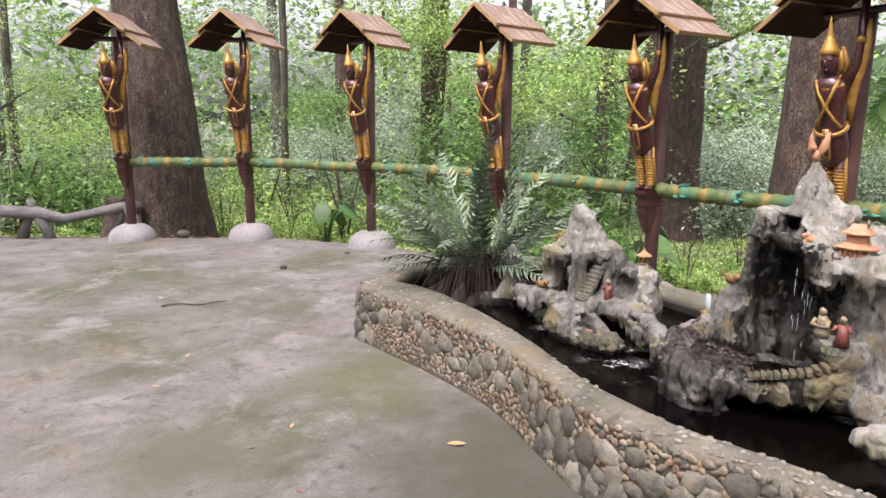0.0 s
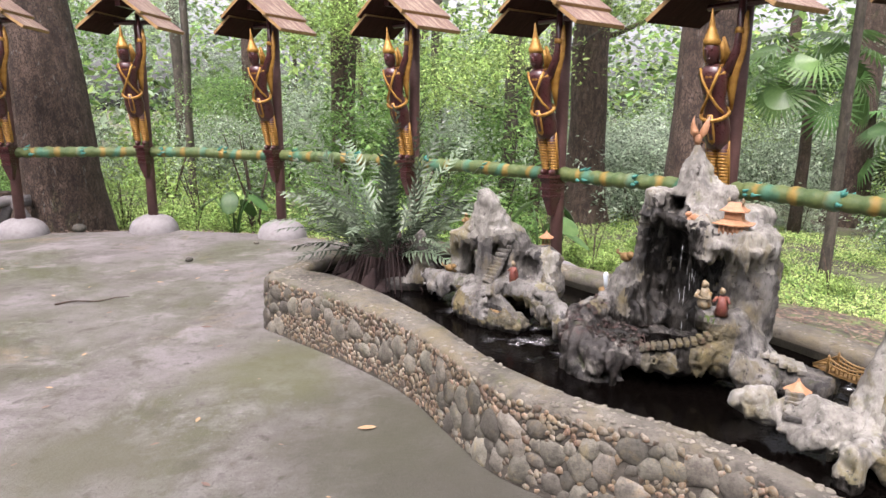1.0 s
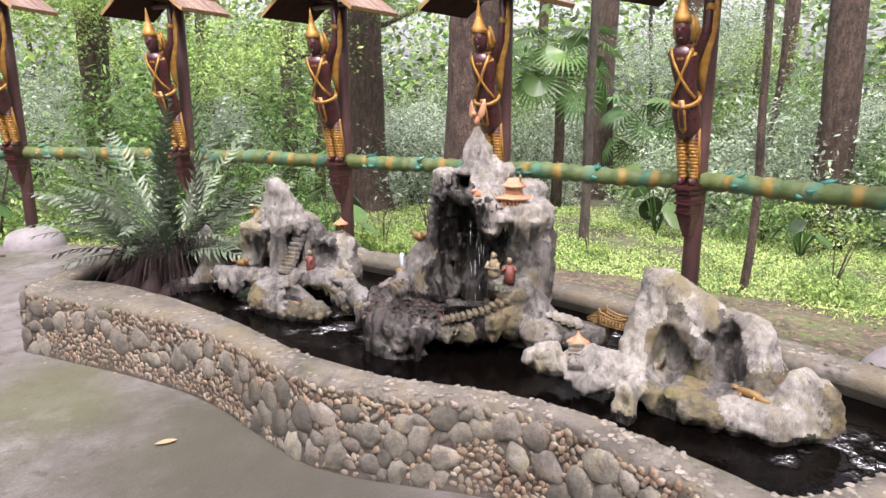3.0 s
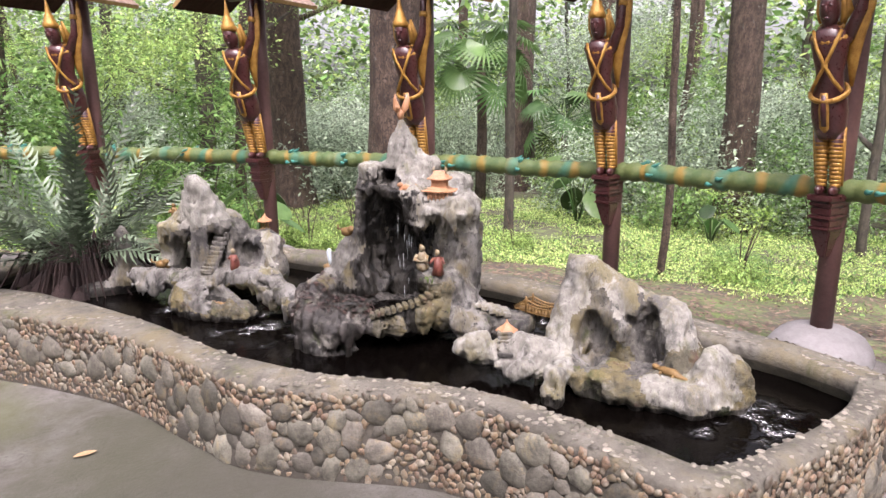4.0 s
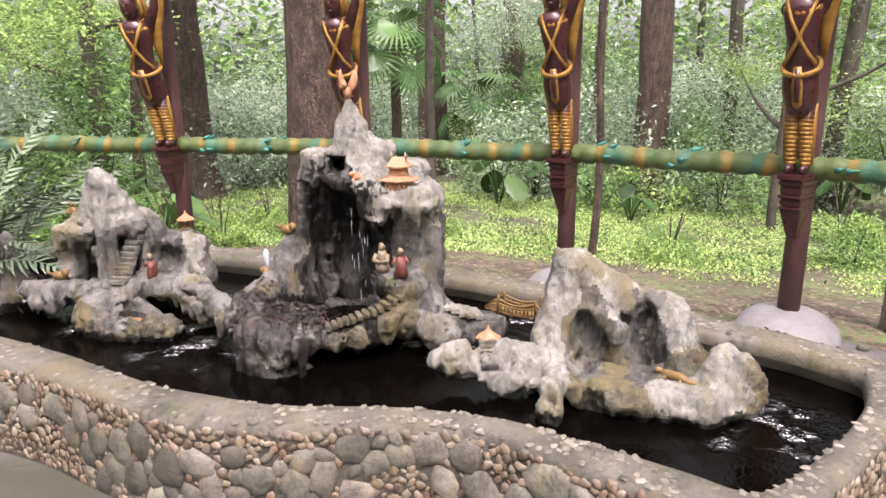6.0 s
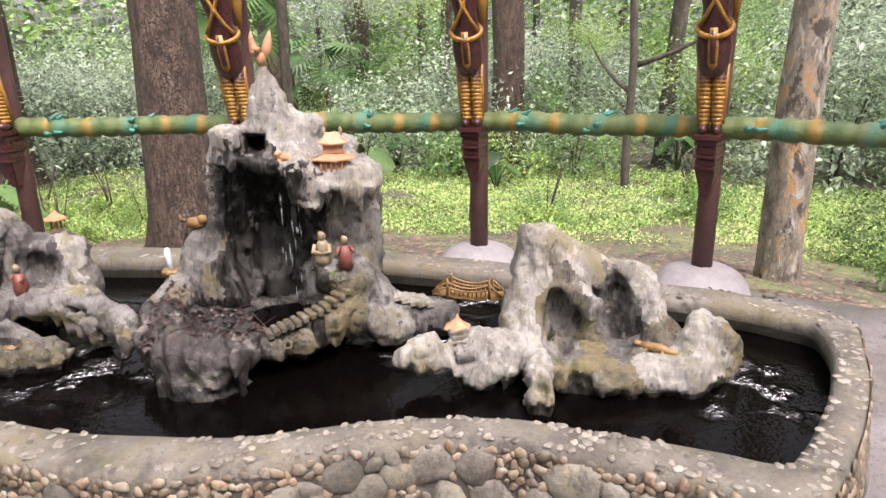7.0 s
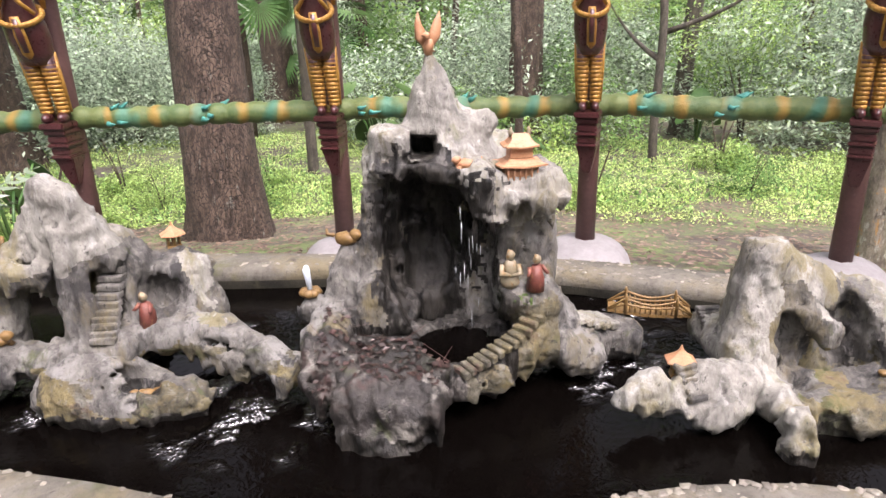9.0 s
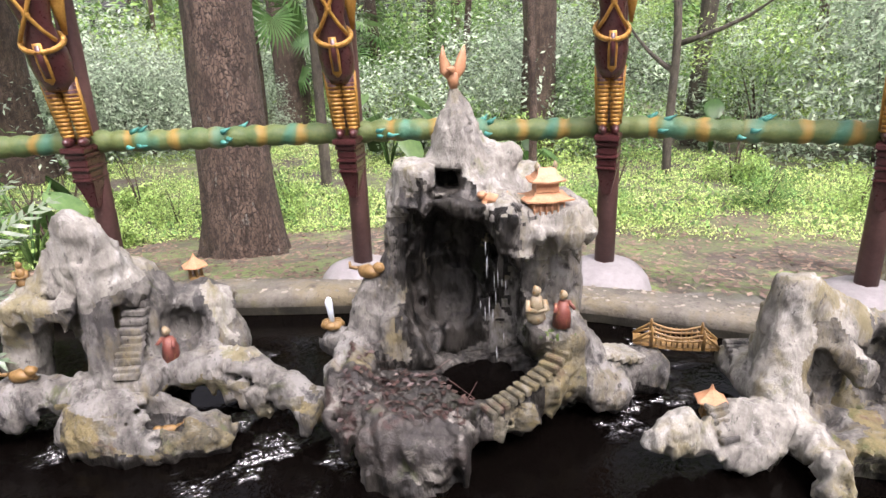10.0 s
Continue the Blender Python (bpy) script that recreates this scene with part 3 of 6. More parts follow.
INNER = [(-2.40, -0.63), (-2.2, -0.56), (-1.95, -0.55), (-1.70, -0.57), (-1.43, -0.6), (-1.18, -0.645), (-0.90, -0.715), (-0.62, -0.795), (-0.38, -0.855), (-0.14, -0.885), (0.07, -0.885),
         (0.26, -0.855), (0.44, -0.815), (0.63, -0.797), (0.82, -0.812), (1.0, -0.855), (1.17, -0.91), (1.34, -0.975), (1.48, -1.03), (1.56, -0.98), (1.68, -0.84), (1.82, -0.65), (1.94, -0.44), (1.995, -0.27),
         (2.0, -0.19), (1.94, -0.13), (1.78, -0.02), (1.53, 0.09), (1.14, 0.28), (0.84, 0.4), (0.56, 0.51), (0.28, 0.59), (-0.1, 0.65), (-0.5, 0.68), (-0.96, 0.69), (-1.4, 0.72), (-2.0, 0.71),
         (-2.4, 0.6), (-2.62, 0.4), (-2.7, 0.12), (-2.67, -0.13), (-2.57, -0.4), (-2.47, -0.56)]
PER = 7
CO, CI = closed_curve(OUTER, PER), closed_curve(INNER, PER)


def build_pond_wall():
    n = len(CO)
    mid = (CO + CI) / 2
    verts, faces = [], []
    for i in range(n):
        o, c = CO[i], CI[i]
        d = (c - o) / np.linalg.norm(c - o)
        w = 0.008 * noise.noise((o[0] * 6, o[1] * 6, 0))
        zt = TOP_Z + 0.006 * noise.noise((o[0] * 4, o[1] * 4, 3))
        row = [(*(o - d * 0.035), -0.05), (*(o - d * (0.015 + w)), 0.1), (*(o + d * (0.002 + w)), TOP_Z - 0.045), (*(o + d * 0.008), TOP_Z - 0.016), (*(o + d * 0.024), zt - 0.001), (*(mid[i]), zt + 0.004),
               (*(c - d * 0.02), zt - 0.002), (*(c - d * 0.004), TOP_Z - 0.02), (*(c - d * 0.002), TOP_Z - 0.06), (*(c - d * (0.03 + w)), WATER_Z), (*(c - d * 0.04), 0.02)]
        verts += [uw(*p) for p in row]
    k = 11
    for i in range(n):
        for j in range(k - 1):
            a, b = i * k + j, ((i + 1) % n) * k + j
            faces.append((a, b, b + 1, a + 1))
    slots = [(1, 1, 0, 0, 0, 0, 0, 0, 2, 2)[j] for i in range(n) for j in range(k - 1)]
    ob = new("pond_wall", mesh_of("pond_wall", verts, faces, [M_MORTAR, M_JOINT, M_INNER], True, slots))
    return tagged(ob, "low curved pond wall of river stones and pebbles set in cement", "pond wall")


POND_WALL = build_pond_wall()


def build_water():
    edge = CI + (CO - CI) / np.linalg.norm(CO - CI, axis=1)[:, None] * 0.08
    bm = bmesh.new()
    bm.faces.new([bm.verts.new(uw(u, w, WATER_Z)) for u, w in edge])
    bmesh.ops.triangulate(bm, faces=bm.faces)
    bmesh.ops.recalc_face_normals(bm, faces=bm.faces)
    for f in bm.faces:
        if f.normal.z < 0:
            f.normal_flip()
    tagged(new("water", bm_mesh("water", bm, M_WATER)), "still black pond water with bright glints set into its gloss", "water", kind="structure")


build_water()

# ---- the guardian posts ----
def facing(i):
    """Angle that turns local -y to the inward side of the row at post i."""
    a, b = POSTS[max(0, i - 1)], POSTS[min(len(POSTS) - 1, i + 1)]
    t = Vector((b[0] - a[0], b[1] - a[1])).normalized()
    inward = Vector((t.y, -t.x))
    return math.atan2(inward.x, -inward.y) - radians(9)


def heap_mesh():
    v, f, n, R = [], [], 22, 7
    for i in range(R + 1):
        t = i / R
        for j in range(n):
            a = 2 * math.pi * j / n
            r = 0.275 * math.sin(t * math.pi / 2) ** 0.8 * (1 + 0.07 * noise.noise((math.cos(a) * 2, math.sin(a) * 2, 1)))
            z = 0.21 * math.cos(t * math.pi / 2) ** 0.85 + 0.008 * noise.noise((math.cos(a) * r * 20, math.sin(a) * r * 20, 0)) - 0.02
            v.append((r * math.cos(a), r * math.sin(a), z))
    for i in range(R):
        for j in range(n):
            f.append((i * n + j, (i + 1) * n + j, (i + 1) * n + (j + 1) % n, i * n + (j + 1) % n))
    return mesh_of("mound", v, f, M_HEAP)


def guardian_post():
    root = tagged(new("guardian_post"), "maroon timber post with bracket and gabled plank roof", "shrine post", group="row of guardian posts")
    k = Kit()
    k.ring_tube([(0, 0, 0.05), (0, 0, 0.9), (0, 0, 1.6), (0, 0, 2.2)], [0.056, 0.054, 0.052, 0.05], 18)
    child("post", k.mesh("post", [M_POST]), root)
    child("mound", heap_mesh(), root, label="pale cement mound with cracks")
    tiers = [((0, -0.085 + (0.118 - hy) * 0.8, z), (hx, hy, hz), 1.0) for z, hx, hy, hz in ((0.925, 0.064, 0.112, 0.016), (0.893, 0.058, 0.102, 0.014), (0.855, 0.052, 0.094, 0.022), (0.822, 0.058, 0.099, 0.01), (0.79, 0.05, 0.09, 0.02), (0.76, 0.055, 0.094, 0.009))]
    for c, h, taper in tiers + [((0, -0.06, 0.675), (0.053, 0.085, 0.08), 0.4)]:
        k = Kit()
        k.box(c, h, taper=taper)
        bm = bmesh.new()
        bm.from_mesh(k.mesh("bracket_tier", [M_MAROON], False))
        bmesh.ops.bevel(bm, geom=bm.edges[:], offset=0.006, segments=2, affect="EDGES")
        part("bracket_tier", bm, M_MAROON, root)
    # roof: two overlapping planks on either slope
    ang = radians(34)
    for side in (-1, 1):
        for layer, (s0, s1, y0, y1, drop) in enumerate(((0.0, 0.37, -0.46, 0.17, 0.0), (0.28, 0.56, -0.42, 0.14, 0.032))):
            bm = bmesh.new()
            w = (s1 - s0) / 2
            bmesh.ops.create_cube(bm, size=1, matrix=Matrix.Diagonal((2 * w, y1 - y0, 0.036, 1)))
            bmesh.ops.bevel(bm, geom=bm.edges[:], offset=0.004, segments=1, affect="EDGES")
            for fc in bm.faces:
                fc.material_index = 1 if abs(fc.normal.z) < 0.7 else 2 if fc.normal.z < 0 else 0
            s = (s0 + s1) / 2
            m = Matrix.Translation((side * s * math.cos(ang), (y0 + y1) / 2, 2.43 - s * math.sin(ang) - drop)) @ Matrix.Rotation(side * ang, 4, "Y")
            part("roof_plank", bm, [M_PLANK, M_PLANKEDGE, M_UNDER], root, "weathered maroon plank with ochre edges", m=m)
    k = Kit()
    k.box((0, -0.06, 2.33), (0.03, 0.3, 0.03))
    k.ring_tube([(-0.26, -0.03, 2.18), (0.26, -0.03, 2.18)], [0.025, 0.025], 8)
    child("roof_beam", k.mesh("roof_beam", [M_MAROON], False), root)
    return root


def guardian_figure():
    """A plain figure of tubes and rounded forms on the bracket, leaning out from the post."""
    k = Kit()
    y = -0.1

    def rope(pts, r, turns=0.0):
        """A gilt cord, with beads along it where asked for."""
        k.ring_tube(pts, [r] * len(pts), 8, 1)
        if turns:
            for a, b in zip(pts, pts[1:]):
                a, b = Vector(a), Vector(b)
                n = max(1, int((b - a).length / turns))
                for i in range(n):
                    k.blob(a.lerp(b, (i + 0.5) / n), (r * 1.35, r * 1.35, r * 1.1), 1, 6, 4)

    for s in (-1, 1):
        x = 0.04 * s
        k.blob((x, y - 0.035, 0.963), (0.028, 0.058, 0.026), 0, 10, 6)
        k.ring_tube([(x, y, 0.96), (x, y - 0.004, 1.1), (x * 1.1, y - 0.01, 1.28)], [0.03, 0.033, 0.046], 12, 0)
        for i in range(13):
            z = 0.98 + i * 0.0205
            r = 0.0305 + 0.0011 * i
            k.ring_tube([(x, y - 0.004, z), (x, y - 0.004, z + 0.009), (x, y - 0.004, z + 0.018)], [r, r + 0.004, r], 12, 1)
        k.ring_tube([(x * 1.9, y + 0.006, 0.985), (x * 2.0, y, 1.12), (x * 2.1, y - 0.004, 1.27)], [0.007, 0.012, 0.013], 8, 1)
    # hips, waist and chest
    k.ring_tube([(0, y - 0.006, 1.22), (0, y - 0.012, 1.27), (0, y - 0.02, 1.34), (0, y - 0.026, 1.4), (0, y - 0.03, 1.46), (0, y - 0.034, 1.52), (0, y - 0.042, 1.6), (0, y - 0.046, 1.66), (0, y - 0.042, 1.7), (0, y - 0.04, 1.73)],
                [0.074, 0.092, 0.104, 0.1, 0.08, 0.074, 0.094, 0.104, 0.09, 0.045], 20, 0, squash=0.78)
    for s in (-1, 1):
        k.blob((0.088 * s, y - 0.035, 1.675), (0.032, 0.032, 0.034), 0, 10, 7)
    # loincloth panel with a gilt edge
    k.ring_tube([(0, y - 0.118, 1.43), (0, y - 0.116, 1.35), (0, y - 0.1, 1.265), (0, y - 0.092, 1.245)], [0.022, 0.03, 0.027, 0.006], 10, 1, squash=0.35)
    k.ring_tube([(0, y - 0.127, 1.42), (0, y - 0.126, 1.35), (0, y - 0.11, 1.275)], [0.012, 0.018, 0.015], 8, 0, squash=0.35)
    # neck, head and face
    k.ring_tube([(0, y - 0.045, 1.7), (0, y - 0.05, 1.76)], [0.038, 0.036], 10, 0)
    k.blob((0, y - 0.062, 1.795), (0.054, 0.06, 0.078), 0, 16, 12)
    k.blob((0, y - 0.122, 1.79), (0.01, 0.014, 0.02), 0, 8, 6)
    k.blob((0, y - 0.113, 1.757), (0.018, 0.01, 0.007), 0, 8, 5)
    for s in (-1, 1):
        k.blob((0.022 * s, y - 0.112, 1.812), (0.014, 0.01, 0.008), 0, 8, 5)
    # tall tiered crown
    k.ring_tube([(0, y - 0.058, 1.838), (0, y - 0.058, 1.85), (0, y - 0.058, 1.872), (0, y - 0.057, 1.878), (0, y - 0.056, 1.9), (0, y - 0.055, 1.905), (0, y - 0.055, 1.925), (0, y - 0.054, 1.932), (0, y - 0.054, 1.955), (0, y - 0.053, 1.99), (0, y - 0.052, 2.05)],
                [0.057, 0.062, 0.06, 0.05, 0.046, 0.037, 0.035, 0.026, 0.022, 0.014, 0.003], 16, 1)
    for s in (-1, 1):
        k.ring_tube([(0.056 * s, y - 0.035, 1.74), (0.066 * s, y - 0.032, 1.79), (0.062 * s, y - 0.04, 1.86)], [0.01, 0.018, 0.014], 8, 1, squash=0.6)
    k.ring_tube([(0.04, y + 0.0, 1.72), (0.075, y + 0.012, 1.8), (0.06, y + 0.0, 1.89)], [0.014, 0.03, 0.012], 8, 1, squash=0.5)
    # crossed cords, collar and girdle
    for s in (-1, 1):
        rope([(0.075 * s, y - 0.09, 1.705), (0.045 * s, y - 0.124, 1.63), (0.0, y - 0.124, 1.55), (-0.05 * s, y - 0.11, 1.48), (-0.085 * s, y - 0.08, 1.44)], 0.0105)
    k.blob((0, y - 0.122, 1.55), (0.02, 0.014, 0.02), 1, 10, 6)
    n = 20
    for z, r, drop, th, bead in ((1.435, 0.101, 0.045, 0.0125, 0.022), (1.688, 0.093, 0.035, 0.013, 0.024), (1.722, 0.06, 0.02, 0.011, 0)):
        rope([(r * math.cos(2 * math.pi * i / n), y - 0.034 + 0.86 * r * math.sin(2 * math.pi * i / n), z + drop * math.sin(2 * math.pi * i / n)) for i in range(n + 1)], th, bead)
    # one arm raised to the roof with a gilt scarf hanging from it
    k.ring_tube([(0.09, y - 0.03, 1.68), (0.15, y - 0.0, 1.8), (0.165, y + 0.04, 1.95), (0.15, y + 0.1, 2.17)], [0.036, 0.032, 0.029, 0.026], 10, 0)
    k.ring_tube([(0.164, y + 0.026, 1.9), (0.166, y + 0.034, 1.93)], [0.037, 0.037], 10, 1)
    k.ring_tube([(0.205, y + 0.05, 2.03), (0.195, y + 0.03, 1.93), (0.168, y + 0.012, 1.82), (0.13, y - 0.01, 1.7), (0.115, y - 0.012, 1.58), (0.112, y - 0.01, 1.46)], [0.008, 0.036, 0.05, 0.05, 0.034, 0.01], 10, 1, squash=0.3)
    turn, hub = Matrix.Rotation(radians(13), 3, "Z"), Vector((0, y - 0.02, 0))
    for v in k.v:
        v.xyz = hub + turn @ (v - hub)
        v.z = 0.95 + (v.z - 0.95) * 1.065
        v.y -= 0.2 * max(0.0, v.z - 0.97) - 0.07 * max(0.0, v.z - 1.95)
    ob = new("guardian_figure", k.mesh("guardian_figure", [M_MAROON, M_GOLD]))
    return tagged(ob, "dark maroon carved guardian figure with gilt bands and tall crown", "statue", group="guardian figures")


_post, _fig = guardian_post(), guardian_figure()
FIGURE_BREADTH = [0.98, 0.98, 0.98, 0.96, 0.95, 0.86, 0.8, 0.79, 0.79]
POST_SCALE = [1.07, 1.085, 1.065, 1.035, 1.0, 0.99, 0.985, 0.98, 0.98]
for _i, (_x, _y) in enumerate(POSTS):
    _m = Matrix.Translation((_x, _y, -0.01)) @ Matrix.Rotation(facing(_i), 4, "Z") @ Matrix.Diagonal((1, 1, POST_SCALE[_i], 1))
    _mf = _m @ Matrix.Translation((0, -0.115, 0)) @ Matrix.Diagonal((FIGURE_BREADTH[_i], 0.5 + 0.5 * FIGURE_BREADTH[_i], 1, 1)) @ Matrix.Translation((0, 0.115, 0))
    if _i == 0:
        _post.matrix_basis, _fig.matrix_basis = _m, _mf
    else:
        for _o, _p in ((_post, _m), (_fig, _mf)):
            copy_thing(_o, _p).matrix_basis = _p


def bamboo_pole(a, b):
    a, b = Vector((*a, 0.93)), Vector((*b, 0.93))
    L = (b - a).length
    k = Kit()
    pts, radii = [], []
    n = int(L / 0.02)
    for i in range(n + 1):
        x = L * i / n
        ph = (x / 0.105 + 0.3 * noise.noise((x * 2, a.x, 4))) % 1.0
        r = 0.046 + 0.016 * abs(math.sin(math.pi * ph)) ** 0.6 + 0.005 * noise.noise((x * 7, a.x, 0))
        pts.append((x, 0.008 * noise.noise((x * 3, a.y, 2)), 0.012 * noise.noise((x * 2, a.x, 9))))
        radii.append(r)
    k.ring_tube(pts, radii, 16)
    ob = new("bamboo_pole", k.mesh("bamboo_pole", [M_POLE]))
    d = b - a
    ob.matrix_basis = Matrix.Translation(a) @ Matrix.Rotation(math.atan2(d.y, d.x), 4, "Z")
    tagged(ob, "cement bamboo rail painted green and yellow between posts", "fence rail", group="bamboo rails")
    for x in (0.16 + 0.1 * RNG.random(), L * 0.52 + 0.1 * RNG.random()):
        for _k in range(4):
            kk = Kit()
            a = RNG.uniform(-0.6, 2.6)
            dx = RNG.uniform(-0.06, 0.06)
            kk.ring_tube([(x + dx, -0.052 * math.cos(a), 0.052 * math.sin(a)), (x + dx + 0.02, -0.064 * math.cos(a), 0.064 * math.sin(a)), (x + dx + RNG.uniform(0.03, 0.06), -0.072 * math.cos(a), 0.075 * math.sin(a) + 0.01)], [0.016, 0.011, 0.003], 7)
            child("shoot", kk.mesh("shoot", [M_TEAL]), ob, label="teal painted bamboo shoot")
    return ob


for _a, _b in zip(POSTS, POSTS[1:]):
    bamboo_pole(_a, _b)

# ---- rocks in the pond ----


def rockery(name, label, pieces):
    """A rockery of one or more cast rock masses."""
    root = tagged(new(name), label, "rockery")
    for pname, f, lo, hi, h, mats, slot_of, plabel in pieces:
        v, q = surface_nets(f, lo, hi, h)
        slots = slot_of(v[q].mean(axis=1)) if slot_of else None
        w = np.array(POND)
        v = v @ w[:3, :3].T + w[:3, 3]
        child(pname, mesh_of(pname, v, q, mats, True, slots), root, label=plabel)
    return root


def steps_on(root, path, n, half, out=0.012, material=None):
    """Small cast steps climbing along a line of the pond frame."""
    for i in range(n):
        t = (i + 0.5) / n * (len(path) - 1)
        k = min(int(t), len(path) - 2)
        a, b = Vector(path[k]), Vector(path[k + 1])
        p, d = a.lerp(b, t - k), (b - a).normalized()
        kit = Kit()
        kit.box((0, 0, 0), half)
        bm = bmesh.new()
        bm.from_mesh(kit.mesh("step", [M_MOSSROCK], False))
        bmesh.ops.bevel(bm, geom=bm.edges[:], offset=0.004, segments=1, affect="EDGES")
        for vv in bm.verts:
            vv.co += 0.004 * noise.noise_vector(vv.co * 40 + Vector((i, 0, 0)))
        part("step", bm, material or M_MOSSROCK, root, m=POND @ Matrix.Translation(p + Vector((0, 0, out))) @ Matrix.Rotation(math.atan2(d.y, d.x) - math.pi / 2, 4, "Z"))


def rough_rock(P, d, big=0.03, seed=0, drip=0.012):
    """Draped cement: broad swells, folds that run down, sharp little chips."""
    warp = np.stack([vnoise(P, 7, seed + 8), vnoise(P, 7, seed + 9), 0 * P[:, 0]], 1) * 0.03
    s = (P + warp) * np.array([1, 1, 0.2])
    n = 0.75 * big * vnoise(P, 5.0, seed) + 0.3 * big * vnoise(P, 13, seed + 1)
    fold = drip * (0.55 - 1.9 * np.abs(vnoise(s, 17, seed + 3))) + 0.6 * drip * (0.5 - 1.8 * np.abs(vnoise(s, 38, seed + 6)))
    q = P + warp * 0.6
    crust = 0.011 * (np.abs(vnoise(q, 19, seed + 2)) - 0.3) + 0.011 * (np.abs(vnoise(q, 37, seed + 4)) - 0.3) + 0.004 * vnoise(P, 75, seed + 5)
    return d + n - 1.25 * fold + crust


def icicles(P, d, spots, seed):
    rr = random.Random(seed)
    for (u0, w0, z0), (u1, w1, z1), n, ln in spots:
        for i in range(n):
            t = (i + rr.random() * 0.8) / n
            u, w, z = u0 + (u1 - u0) * t, w0 + (w1 - w0) * t + rr.uniform(-0.015, 0.015), z0 + (z1 - z0) * t
            l = ln * rr.uniform(0.4, 1.1)
            d = smin(d, sd_cone(P, (u, w, z), (u, w - 0.005, z - l), 0.022, 0.004), 0.02)
    return d


def cave_of(P):
    c = smin(sd_ell(P, (-0.04, -0.08, 0.68), (0.165, 0.27, 0.29)), sd_ell(P, (-0.01, -0.22, 0.57), (0.2, 0.16, 0.17)), 0.04)
    return np.minimum(c, sd_ell(P, (0.09, -0.12, 0.7), (0.07, 0.22, 0.19)))


def f_mountain(P):
    d = sd_cone(P, (-0.025, 0.1, 1.3), (-0.02, 0.1, 1.15), 0.016, 0.072)
    for c in (((-0.02, 0.1, 1.16), (0.0, 0.12, 0.98), 0.075, 0.165), ((0.08, 0.12, 1.05), (0.165, 0.1, 1.085), 0.07, 0.035),
              ((-0.215, 0.04, 0.97), (-0.25, 0.06, 0.45), 0.045, 0.08), ((-0.33, 0.04, 0.65), (-0.36, 0.0, 0.42), 0.055, 0.085),
              ((0.11, 0.0, 0.93), (0.16, 0.05, 0.85), 0.08, 0.06), ((0.125, -0.1, 0.92), (0.14, -0.12, 0.73), 0.05, 0.014),
              ((0.3, -0.05, 0.5), (0.41, -0.05, 0.36), 0.09, 0.1), ((0.36, -0.16, 0.4), (0.46, -0.14, 0.33), 0.06, 0.07),
              ((0.21, -0.15, 0.55), (0.3, -0.15, 0.54), 0.06, 0.06), ((0.3, -0.14, 0.5), (0.3, -0.15, 0.4), 0.07, 0.09)):
        d = smin(d, sd_cone(P, *c), 0.045)
    for c, h, r in (((-0.165, 0.02, 1.01), (0.072, 0.08, 0.078), 0.03), ((0.02, 0.22, 0.68), (0.26, 0.13, 0.34), 0.06), ((0.25, 0.02, 0.905), (0.14, 0.13, 0.036), 0.034),
                    ((0.285, 0.09, 0.66), (0.1, 0.12, 0.28), 0.07), ((0.58, 0.03, 0.31), (0.11, 0.08, 0.055), 0.03), ((-0.2, 0.0, 0.5), (0.1, 0.1, 0.1), 0.03)):
        d = smin(d, sd_box(P, c, h, r), 0.04)
    # cave, spout
    d = np.maximum(d, -cave_of(P))
    d = np.maximum(d, -sd_box(P, (-0.055, -0.02, 1.022), (0.038, 0.14, 0.03), 0.01))
    d = smin(d, sd_cone(P, (-0.1, -0.07, 0.978), (0.02, -0.1, 0.945), 0.016, 0.03), 0.02)
    d = icicles(P, d, [((0.17, -0.11, 0.885), (0.385, -0.1, 0.875), 22, 0.1), ((0.385, -0.08, 0.88), (0.39, 0.08, 0.88), 7, 0.08), ((0.09, -0.11, 0.9), (0.16, -0.12, 0.88), 5, 0.15), ((-0.24, -0.05, 0.95), (-0.1, -0.06, 0.96), 8, 0.06)], 5)
    return rough_rock(P, d, 0.018, 10, 0.011)


def f_basin(P):
    d = np.full(len(P), 1.0)
    for c in (((-0.38, -0.06, 0.45), (-0.4, -0.24, 0.42), 0.075, 0.07), ((-0.38, -0.26, 0.41), (-0.28, -0.38, 0.39), 0.07, 0.065),
              ((-0.26, -0.42, 0.37), (-0.08, -0.44, 0.35), 0.085, 0.085), ((-0.4, 0.08, 0.42), (-0.48, 0.1, 0.42), 0.07, 0.05), ((-0.24, -0.42, 0.26), (-0.1, -0.43, 0.2), 0.105, 0.1),
              ((0.33, -0.14, 0.47), (0.22, -0.25, 0.41), 0.055, 0.05), ((0.22, -0.25, 0.41), (0.05, -0.36, 0.37), 0.05, 0.055)):
        d = smin(d, sd_cone(P, *c), 0.03)
    d = smin(d, sd_box(P, (-0.08, -0.15, 0.36), (0.3, 0.2, 0.05), 0.03), 0.03)
    d = np.maximum(d, -cave_of(P))
    d = np.maximum(d, -sd_ell(P, (0.06, -0.16, 0.43), (0.15, 0.13, 0.09)))
    d = np.maximum(d, -sd_ell(P, (-0.17, -0.3, 0.46), (0.13, 0.12, 0.06)))
    d = icicles(P, d, [((-0.3, -0.5, 0.3), (0.0, -0.5, 0.3), 7, 0.06), ((0.05, -0.4, 0.35), (0.3, -0.2, 0.4), 14, 0.07), ((-0.45, -0.28, 0.4), (-0.36, -0.42, 0.36), 5, 0.08)], 5)
    return rough_rock(P, d, 0.02, 13, 0.014)


